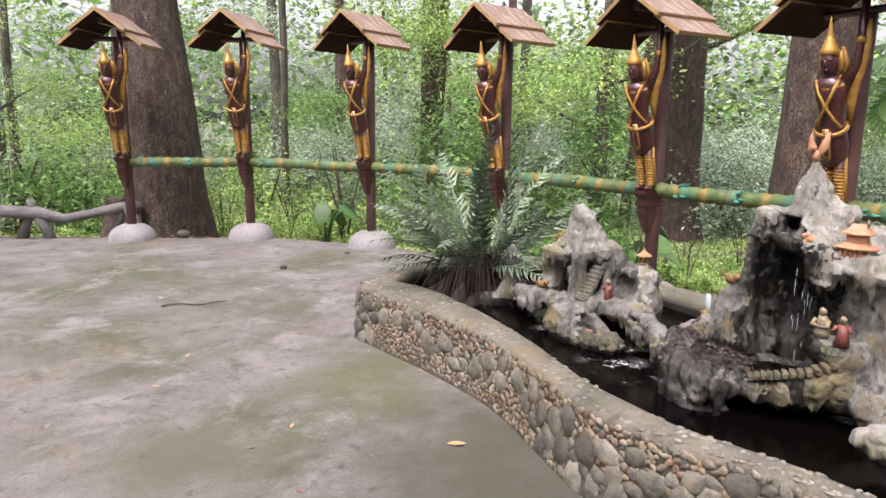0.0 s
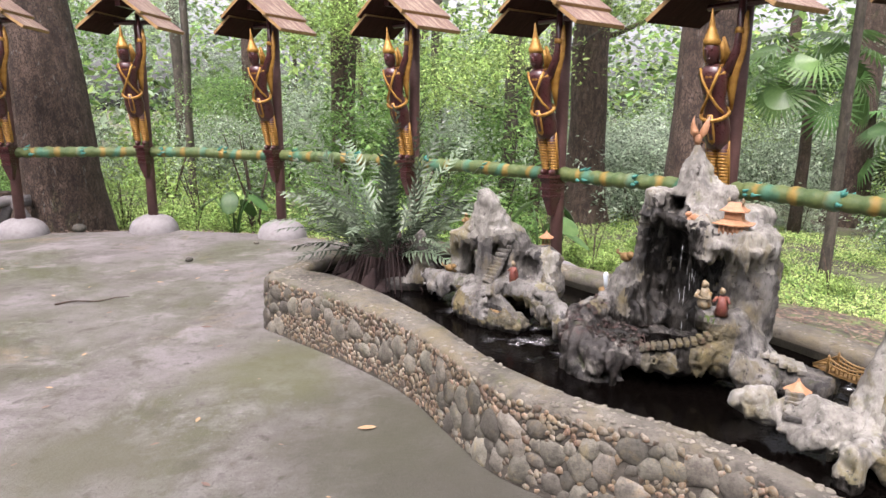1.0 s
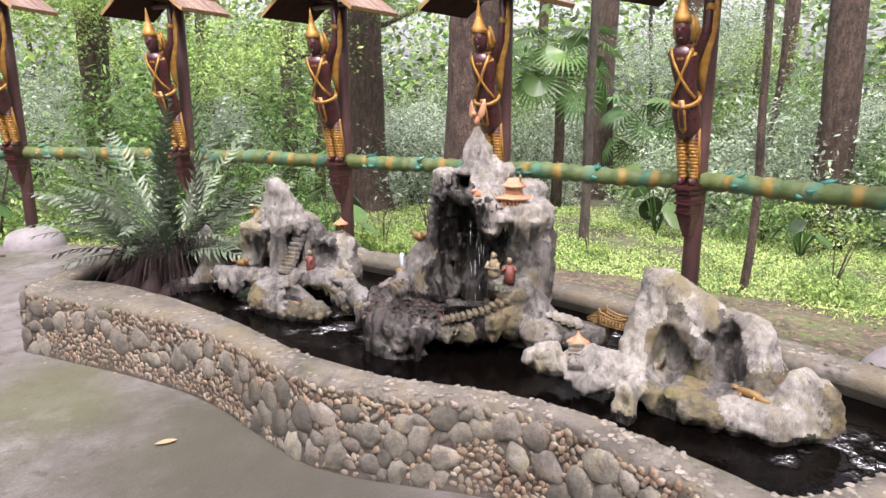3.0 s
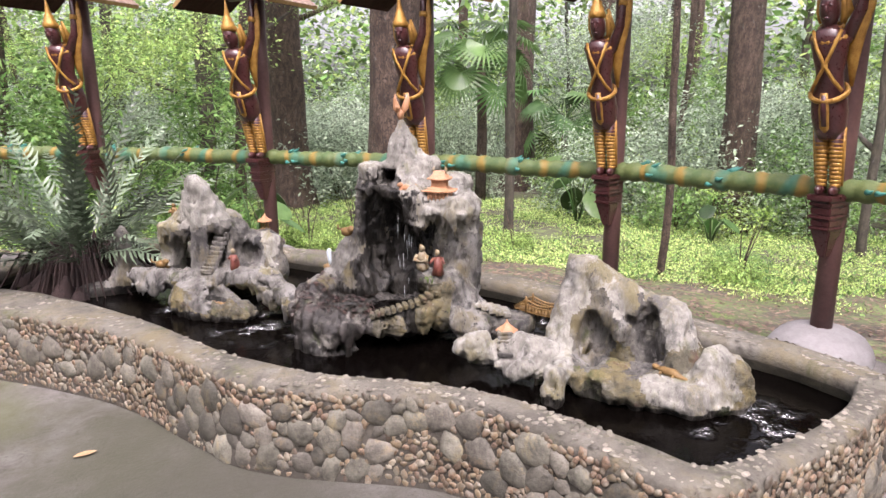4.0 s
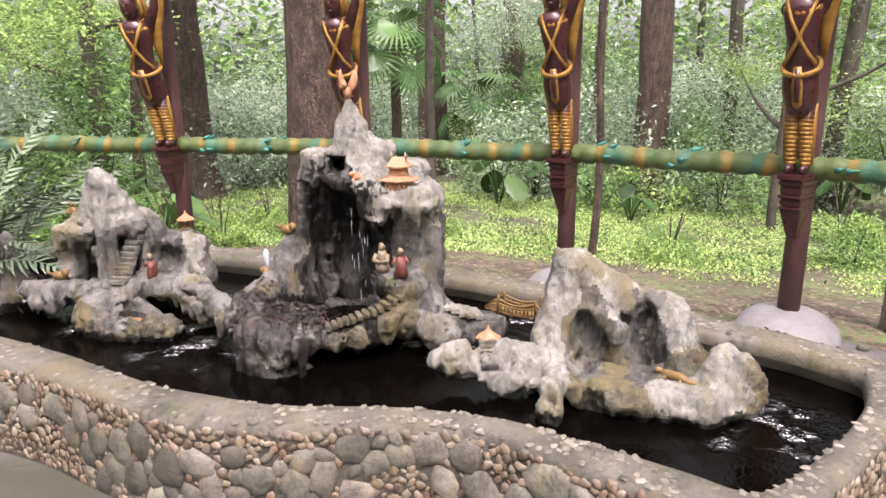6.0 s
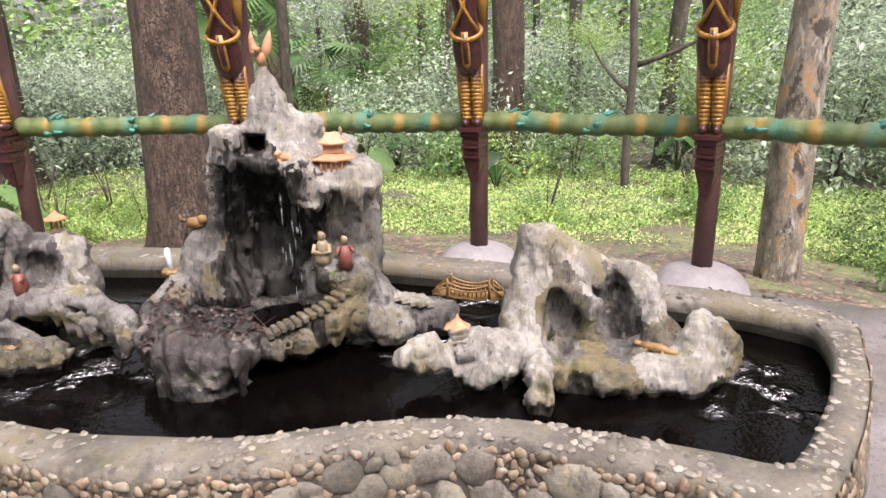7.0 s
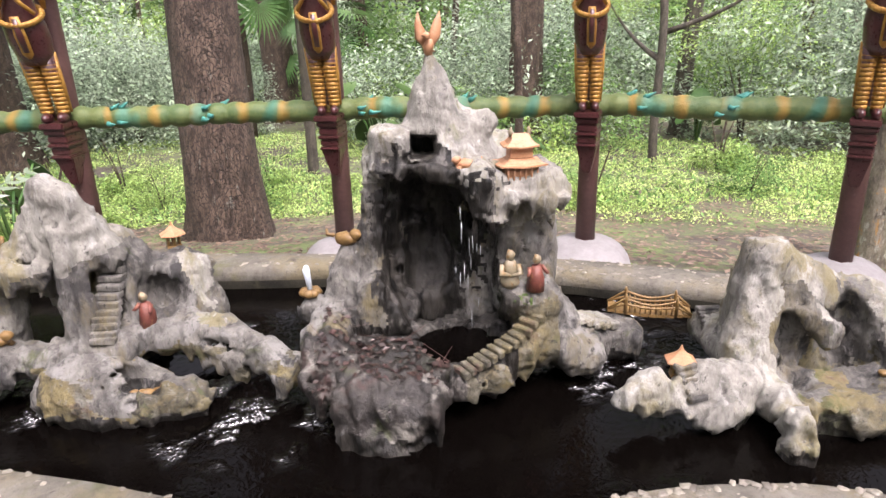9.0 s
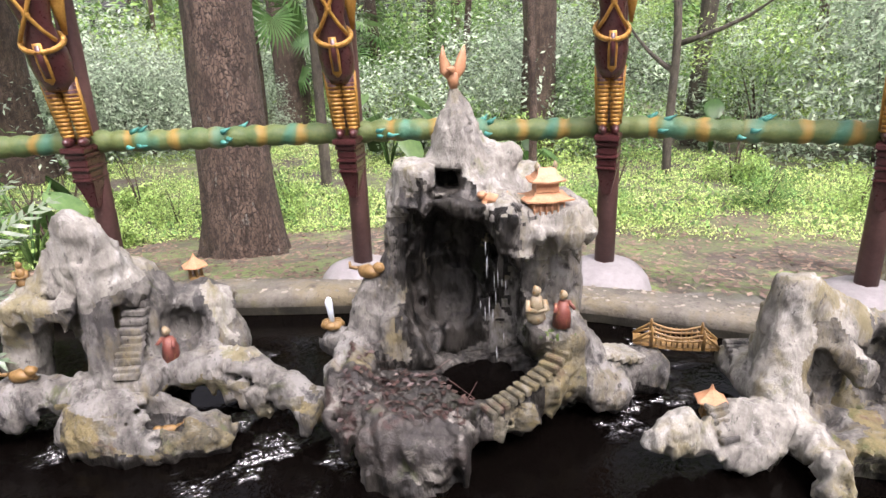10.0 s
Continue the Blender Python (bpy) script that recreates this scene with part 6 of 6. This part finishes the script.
def basin_pool():
    v = [uw(0.06, -0.16, 0.392)] + [uw(0.06 + 0.17 * math.cos(a * 0.2618), -0.16 + 0.15 * math.sin(a * 0.2618), 0.392) for a in range(24)]
    f = [(0, 1 + i, 1 + (i + 1) % 24) for i in range(24)]
    tagged(new("basin_water", mesh_of("basin_water", v, f, M_WATER, False)), "small dark pool standing in the rock basin", "water", kind="structure")


basin_pool()
M_DEBRIS = mat("wet_dead_leaf", [(0.025, 0.013, 0.011), (0.075, 0.046, 0.037)], 3.0, 0.45, 0, 10, random_by="island", world_space=True)
basin_debris()


def water_drips():
    r = random.Random(3)
    k = Kit()
    for i in range(18):
        u, w = r.uniform(0.03, 0.12), r.uniform(-0.13, -0.08)
        z0 = r.uniform(0.5, 0.86)
        ln = r.uniform(0.02, 0.07)
        p, q = uw(u, w, z0), uw(u, w, z0 - ln)
        k.ring_tube([p, (p + q) / 2, q], [0.0005, 0.0015, 0.0005], 5)
    m = bpy.data.materials.new("falling_water")
    m.use_nodes = True
    b = m.node_tree.nodes["Principled BSDF"]
    b.inputs["Base Color"].default_value = (0.8, 0.85, 0.85, 1)
    b.inputs["Roughness"].default_value = 0.05
    b.inputs["Transmission Weight"].default_value = 0.5
    tagged(new("water_drips", k.mesh("water_drips", [m])), "thin bright strands of water dripping in the cave", "water", kind="stuff")


water_drips()

# ---- loose things on the ground ----


def fallen_leaf(x, y, L, turn, material):
    v, f, n = [], [], 6
    for i in range(n + 1):
        t = i / n
        w = L * 0.2 * math.sin(math.pi * t) ** 0.8
        z = 0.006 + 0.02 * L * 8 * (t - 0.5) ** 2
        v += [(L * (t - 0.5), w, z + w * 0.35), (L * (t - 0.5), 0, z), (L * (t - 0.5), -w, z + w * 0.3)]
    for i in range(n):
        for j in (0, 1):
            a = i * 3 + j
            f.append((a, a + 3, a + 4, a + 1))
    ob = new("fallen_leaf", mesh_of("fallen_leaf", v, f, material))
    ob.matrix_basis = Matrix.Translation((x, y, 0.0)) @ Matrix.Rotation(turn, 4, "Z")
    return tagged(ob, "dry curled fallen leaf on the concrete paving", "leaf", group="fallen leaves")


M_DRYLEAF = mat("dry_ochre_leaf", [(0.32, 0.2, 0.1), (0.45, 0.31, 0.18)], 20.0, 0.7, 0.1, 60)
fallen_leaf(0.204, 3.442, 0.09, 0.1, M_DRYLEAF)
for _x, _y in ((-1.467, 3.954), (-0.936, 4.919), (-2.312, 5.705), (-1.644, 6.1), (-1.9, 3.1), (-0.6, 5.9), (-2.9, 4.6), (-3.2, 6.6), (-0.2, 6.3), (-1.2, 6.5), (-2.2, 7.3), (0.3, 2.6), (-0.75, 4.55), (-0.4, 3.0), (3.3, 2.1), (3.6, 1.9), (-1.0, 7.4)):
    fallen_leaf(_x, _y, RNG.uniform(0.04, 0.08), RNG.uniform(0, 6.28), RNG.choice((M_DRYLEAF, M_LITTER)))

for _i in range(46):
    _x, _y = RNG.uniform(-3.6, 0.2), RNG.uniform(2.4, 7.9)
    if _x < 0.55 - 0.25 * max(0, _y - 3.5):
        fallen_leaf(_x, _y, RNG.uniform(0.02, 0.055), RNG.uniform(0, 6.28), RNG.choice((M_DRYLEAF, M_LITTER, M_LITTER)))


def twig(x, y, L, turn):
    k = Kit()
    pts = [(L * (t - 0.5), 0.05 * L * math.sin(t * 9), 0.008 + 0.02 * L * math.sin(t * 5) ** 2) for t in (0, 0.15, 0.3, 0.45, 0.6, 0.8, 1.0)]
    k.ring_tube(pts, [0.007, 0.007, 0.006, 0.006, 0.005, 0.004, 0.002], 6)
    ob = new("twig", k.mesh("twig", [M_BARK]))
    ob.matrix_basis = Matrix.Translation((x, y, 0)) @ Matrix.Rotation(turn, 4, "Z")
    tagged(ob, "thin dark broken twig on the concrete paving", "twig")


twig(-1.95, 5.55, 0.5, 0.35)
twig(-0.15, 5.0, 0.22, 1.2)


def loose_stone(x, y, s, z=0.0):
    k = Kit()
    k.blob((0, 0, s * 0.35), (s, s * 0.75, s * 0.55), 0, 10, 7)
    ob = new("loose_stone", k.mesh("loose_stone", [M_STONE]))
    ob.matrix_basis = Matrix.Translation((x, y, z)) @ Matrix.Rotation(x * 3, 4, "Z")
    tagged(ob, "small rounded grey stone lying on the ground", "stone")


loose_stone(-1.658, 6.919, 0.045)
loose_stone(-1.2, 7.75, 0.035)
loose_stone(-3.4, 8.5, 0.1)
loose_stone(3.96, 2.3, 0.035)


def log_rail():
    root = tagged(new("log_rail"), "low grey cement log rail with forked legs", "rail")
    k = Kit()
    pts = [(-6.6, 7.75, 0.3), (-6.0, 7.95, 0.3), (-5.4, 8.1, 0.33), (-5.05, 8.2, 0.3), (-4.8, 8.32, 0.22), (-4.5, 8.45, 0.28), (-4.25, 8.6, 0.34), (-4.05, 8.75, 0.33)]
    k.ring_tube(pts, [0.07, 0.07, 0.075, 0.085, 0.06, 0.055, 0.065, 0.07], 12)
    child("log", k.mesh("log", [M_LOGWOOD]), root)
    for x, y in ((-6.1, 7.9), (-5.1, 8.18), (-4.2, 8.63)):
        for s in (-1, 1):
            k = Kit()
            k.ring_tube([(x + 0.02 * s, y, 0.33), (x + 0.12 * s, y + 0.03, 0.14), (x + 0.2 * s, y + 0.04, -0.06)], [0.06, 0.055, 0.07], 10)
            child("leg", k.mesh("leg", [M_LOGWOOD]), root)
    k = Kit()
    k.ring_tube([(-5.1, 8.2, 0.3), (-5.12, 8.2, 0.47)], [0.06, 0.04], 10)
    child("knot", k.mesh("knot", [M_LOGWOOD]), root)


log_rail()


def tree_stump(x, y, r, h):
    ob = new("tree_stump", trunk_mesh("tree_stump", r, h, (0, 0), M_BARK, 3, 1.5))
    bm = bmesh.new()
    bm.from_mesh(ob.data)
    bmesh.ops.holes_fill(bm, edges=[e for e in bm.edges if e.is_boundary])
    bm.to_mesh(ob.data)
    bm.free()
    ob.location = (x, y, gz(x, y))
    tagged(ob, "old brown broken tree stump in the undergrowth", "stump")


tree_stump(-4.75, 9.3, 0.17, 0.75)

# ---- broad-leaved plants and a fan palm ----


def ear_leaf(L):
    v, f, n = [], [], 10
    for i in range(n + 1):
        t = i / n
        w = L * 0.42 * (math.sin(math.pi * min(1, 0.12 + 0.88 * (1 - t))) ** 0.7) * (1 - 0.25 * t)
        if i == n:
            w = 0.0
        x, z = L * (t - 0.15), -0.35 * L * t * t
        v += [(x, w, z - 0.12 * w), (x, w * 0.5, z + 0.05 * w), (x, 0, z - 0.02), (x, -w * 0.5, z + 0.05 * w), (x, -w, z - 0.12 * w)]
    for i in range(n):
        for j in range(4):
            a = i * 5 + j
            f.append((a, a + 5, a + 6, a + 1))
    return mesh_of("leaf", v, f, M_BROAD)


M_BROAD = mat("broad_glossy_leaf", [(0.06, 0.13, 0.04), (0.11, 0.2, 0.065)], 3.0, 0.35, 0.15, 14, random_by="object", trans=0.35)
EAR = ear_leaf(0.5)


def ear_plant(x, y, s, n, seed):
    root = tagged(new("elephant_ear_plant"), "elephant-ear plant with broad green leaves", "plant", group="broad-leaved plants")
    root.location = (x, y, gz(x, y))
    r = random.Random(seed)
    for i in range(n):
        a = i * 2.4 + r.uniform(-0.4, 0.4)
        h, q = s * r.uniform(0.5, 1.1), s * r.uniform(0.15, 0.45)
        k = Kit()
        tip = (q * math.cos(a), q * math.sin(a), h)
        k.ring_tube([(0, 0, -0.05), (tip[0] * 0.4, tip[1] * 0.4, h * 0.6), tip], [0.018, 0.014, 0.01], 6)
        st = child("stalk", k.mesh("stalk", [M_BROAD]), root)
        child("leaf", EAR, root, Matrix.Translation(tip) @ Matrix.Rotation(a, 4, "Z") @ Matrix.Rotation(r.uniform(0.1, 0.8), 4, "Y") @ Matrix.Diagonal((s, s, s, 1)))


ear_plant(8.8, 10.5, 1.25, 7, 1)
ear_plant(10.2, 10.9, 0.9, 6, 2)
ear_plant(9.6, 8.0, 0.7, 5, 4)
ear_plant(2.1, 8.6, 0.8, 6, 5)
ear_plant(-2.0, 10.1, 0.7, 6, 6)
ear_plant(13.4, 6.2, 1.0, 6, 7)


def fan_leaf():
    v, f, n = [], [], 22
    for i in range(n):
        a0 = radians(-125 + 250 * i / n)
        a1 = radians(-125 + 250 * (i + 0.85) / n)
        am = (a0 + a1) / 2
        b = len(v)
        v += [(0, 0, 0), (0.42 * math.cos(a0), 0.42 * math.sin(a0), 0.03), (0.42 * math.cos(a1), 0.42 * math.sin(a1), 0.0), (0.78 * math.cos(am), 0.78 * math.sin(am), -0.16)]
        f += [(b, b + 1, b + 2), (b + 1, b + 3, b + 2)]
    return mesh_of("fan_leaf", v, f, M_BROAD, False)


def fan_palm(x, y, h, n):
    root = tagged(new("fan_palm"), "fan palm with drooping split green leaves", "palm")
    root.location = (x, y, gz(x, y))
    me = fan_leaf()
    k = Kit()
    k.ring_tube([(0, 0, -0.1), (0.05, 0, h * 0.5), (0, 0, h)], [0.14, 0.12, 0.1], 12)
    child("trunk", k.mesh("trunk", [M_BARK]), root)
    for i in range(n):
        a = i * 2.4
        up = 1.1 - 1.9 * i / n
        q = 1.0
        tip = (q * math.cos(a) * math.cos(up * 0.7), q * math.sin(a) * math.cos(up * 0.7), h + q * math.sin(up))
        k = Kit()
        k.ring_tube([(0, 0, h), (tip[0] * 0.5, tip[1] * 0.5, h + (tip[2] - h) * 0.6), tip], [0.02, 0.015, 0.01], 6)
        child("stalk", k.mesh("stalk", [M_BROAD]), root)
        child("fan_leaf", me, root, Matrix.Translation(tip) @ Matrix.Rotation(a, 4, "Z") @ Matrix.Rotation(0.9 - up * 0.8, 4, "Y"))


fan_palm(9.0, 14.4, 3.4, 16)
fan_palm(12.5, 15.5, 2.0, 12)

# ---- stones and pebbles of the pond wall ----


def stone_mesh(name, seed, material, flat=0.45):
    """A low dome: z is the outward way, the rim sinks behind the mortar."""
    r = random.Random(seed)
    n = 9
    rim = [1 + r.uniform(-0.28, 0.16) for _ in range(n)]
    v, f = [], []
    for q, z in ((1.0, -0.12), (0.86, 0.22 * flat / 0.45), (0.5, flat)):
        for j in range(n):
            a = 2 * math.pi * (j + 0.15 * (q < 0.9)) / n
            v.append((q * rim[j] * math.cos(a), q * rim[j] * math.sin(a), z + r.uniform(-0.04, 0.04)))
    v.append((r.uniform(-0.1, 0.1), r.uniform(-0.1, 0.1), flat + 0.06))
    for i in range(2):
        for j in range(n):
            f.append((i * n + j, i * n + (j + 1) % n, (i + 1) * n + (j + 1) % n, (i + 1) * n + j))
    for j in range(n):
        f.append((2 * n + j, 2 * n + (j + 1) % n, 3 * n))
    return mesh_of(name, v, f, material)


STONES = [stone_mesh("stone", i, M_STONE) for i in range(8)]
PEBS = [stone_mesh("pebble", 20 + i, M_PEBBLE, 0.6) for i in range(6)]
# run of the outer face from the far left side over the front to the right end
_start = next(i for i in range(len(CO)) if i == 41 * PER)
RUN = [CO[(_start + i) % len(CO)] for i in range((len(CO) - _start) + 27 * PER)]
SEG = np.concatenate([[0], np.cumsum([np.linalg.norm(b - a) for a, b in zip(RUN, RUN[1:])])])


def on_face(s, h):
    """Place and outward matrix on the outer face at run s and height h."""
    i = int(np.clip(np.searchsorted(SEG, s) - 1, 0, len(RUN) - 2))
    t = (s - SEG[i]) / max(1e-6, SEG[i + 1] - SEG[i])
    p = RUN[i] * (1 - t) + RUN[i + 1] * t
    d = (RUN[min(i + 2, len(RUN) - 1)] - RUN[max(i - 1, 0)])
    d = d / np.linalg.norm(d)
    nrm = np.array([d[1], -d[0]])
    p = p + nrm * (0.026 * (1 - h / TOP_Z) - 0.001)
    W = POND.to_3x3()
    X, Z = W @ Vector((*d, 0)), W @ Vector((*nrm, 0.0))
    Z = (Z + Vector((0, 0, 0.06))).normalized()
    Y = Z.cross(X).normalized()
    X = Y.cross(Z)
    m = Matrix((X, Y, Z)).transposed().to_4x4()
    m.translation = uw(*p, h)
    return m, p


# beds of large stones, as (u, height, radius) along the front
BEDS = [(-2.42, 0.12, 0.2), (-2.3, 0.2, 0.12), (-2.1, 0.26, 0.07), (-1.9, 0.27, 0.07), (-1.75, 0.25, 0.06), (-1.6, 0.2, 0.07), (-1.43, 0.17, 0.07), (-1.25, 0.16, 0.06), (-1.1, 0.2, 0.06), (-0.95, 0.24, 0.06),
        (-0.78, 0.26, 0.06), (-0.62, 0.2, 0.09), (-0.5, 0.1, 0.12), (-0.35, 0.14, 0.13), (-0.15, 0.1, 0.14), (0.05, 0.12, 0.14), (0.25, 0.1, 0.15), (0.32, 0.22, 0.09), (0.45, 0.28, 0.07), (0.6, 0.28, 0.08), (0.72, 0.24, 0.08),
        (0.85, 0.15, 0.07), (1.0, 0.2, 0.1), (1.12, 0.2, 0.09), (1.25, 0.2, 0.08), (1.38, 0.08, 0.1), (1.5, 0.06, 0.12), (1.7, 0.05, 0.08), (1.95, 0.06, 0.08), (2.1, 0.1, 0.1), (-2.7, 0.2, 0.15), (-2.6, 0.08, 0.12)]


def lay_wall():
    r = random.Random(31)
    total = SEG[-1]
    big, small = [], []
    grid = {}

    def free(s, h, q, tight):
        for a in range(int((s - 0.12) / 0.1), int((s + 0.12) / 0.1) + 1):
            for s2, h2, q2 in grid.get(a, ()):
                if (s - s2) ** 2 + (h - h2) ** 2 < (tight * (q + q2)) ** 2:
                    return False
        return True

    for _ in range(16000):
        s, h = r.uniform(0.05, total - 0.05), r.uniform(0.025, TOP_Z - 0.035)
        p = on_face(s, h)[1]
        if not any((p[0] - u) ** 2 + (h - z) ** 2 < q * q for u, z, q in BEDS):
            continue
        q = r.choice((0.066, 0.06, 0.052, 0.042)) if _ < 6000 else r.uniform(0.024, 0.036)
        if h + q * 0.8 > TOP_Z - 0.01 or h - q * 0.9 < -0.01 or not free(s, h, q, 0.88):
            continue
        grid.setdefault(int(s / 0.1), []).append((s, h, q))
        big.append((s, h, q))
    for _ in range(60000):
        s, h = r.uniform(0.02, total - 0.02), r.uniform(0.012, TOP_Z - 0.02)
        q = r.choice((0.019, 0.016, 0.0135)) if _ < 30000 else r.uniform(0.008, 0.013)
        if not free(s, h, q, 0.84):
            continue
        p = on_face(s, h)[1]
        if any((p[0] - u) ** 2 + (h - z) ** 2 < (0.92 * k) ** 2 for u, z, k in BEDS) and r.random() < 0.85:
            continue
        grid.setdefault(int(s / 0.1), []).append((s, h, q))
        small.append((s, h, q))
    for s, h, q in big[:300]:
        m, _ = on_face(s, h)
        st = r.uniform(0.7, 1.0)
        child("stone", r.choice(STONES), POND_WALL, m @ Matrix.Rotation(r.uniform(0, 6.28), 4, "Z") @ Matrix.Diagonal((q * 1.3, q * st * 1.24, q * 0.55, 1)))
    verts, faces = [], []
    near = [x for x in small if 0.0 < on_face(x[0], x[1])[1][0] < 0.75]
    keep = set(near[:200])
    for s, h, q in small:
        m, _ = on_face(s, h)
        m = m @ Matrix.Rotation(r.uniform(0, 6.28), 4, "Z") @ Matrix.Diagonal((q * 1.25, q * r.uniform(0.75, 1.0), q * 0.55, 1))
        me = r.choice(PEBS)
        if (s, h, q) in keep:
            child("pebble", me, POND_WALL, m)
            continue
        b = len(verts)
        verts += [m @ v.co for v in me.vertices]
        faces += [tuple(b + i for i in p.vertices) for p in me.polygons]
    child("pebble_bed", mesh_of("pebble_bed", verts, faces, M_PEBBLES), POND_WALL, label="small brown pebbles set in cement")["kind"] = "stuff"
    # pale pebbles flush in the coping
    verts, faces = [], []
    n = len(CO)
    for i in range(n):
        for _ in range(5):
            t, e = r.uniform(0.12, 0.88), r.random()
            p = (CO[i] * (1 - t) + CI[i] * t) * (1 - e) + (CO[(i + 1) % n] * (1 - t) + CI[(i + 1) % n] * t) * e
            q = r.uniform(0.006, 0.0145)
            m = Matrix.Translation(uw(*p, TOP_Z + 0.0005)) @ Matrix.Rotation(r.uniform(0, 6.28), 4, "Z") @ Matrix.Diagonal((q * 1.3, q * 0.9, q * 0.42, 1))
            me = r.choice(PEBS)
            b = len(verts)
            verts += [m @ v.co for v in me.vertices]
            faces += [tuple(b + k for k in pl.vertices) for pl in me.polygons]
    child("coping_pebbles", mesh_of("coping_pebbles", verts, faces, M_FLECK), POND_WALL, label="pale pebbles flush in the cement coping")["kind"] = "stuff"


lay_wall()
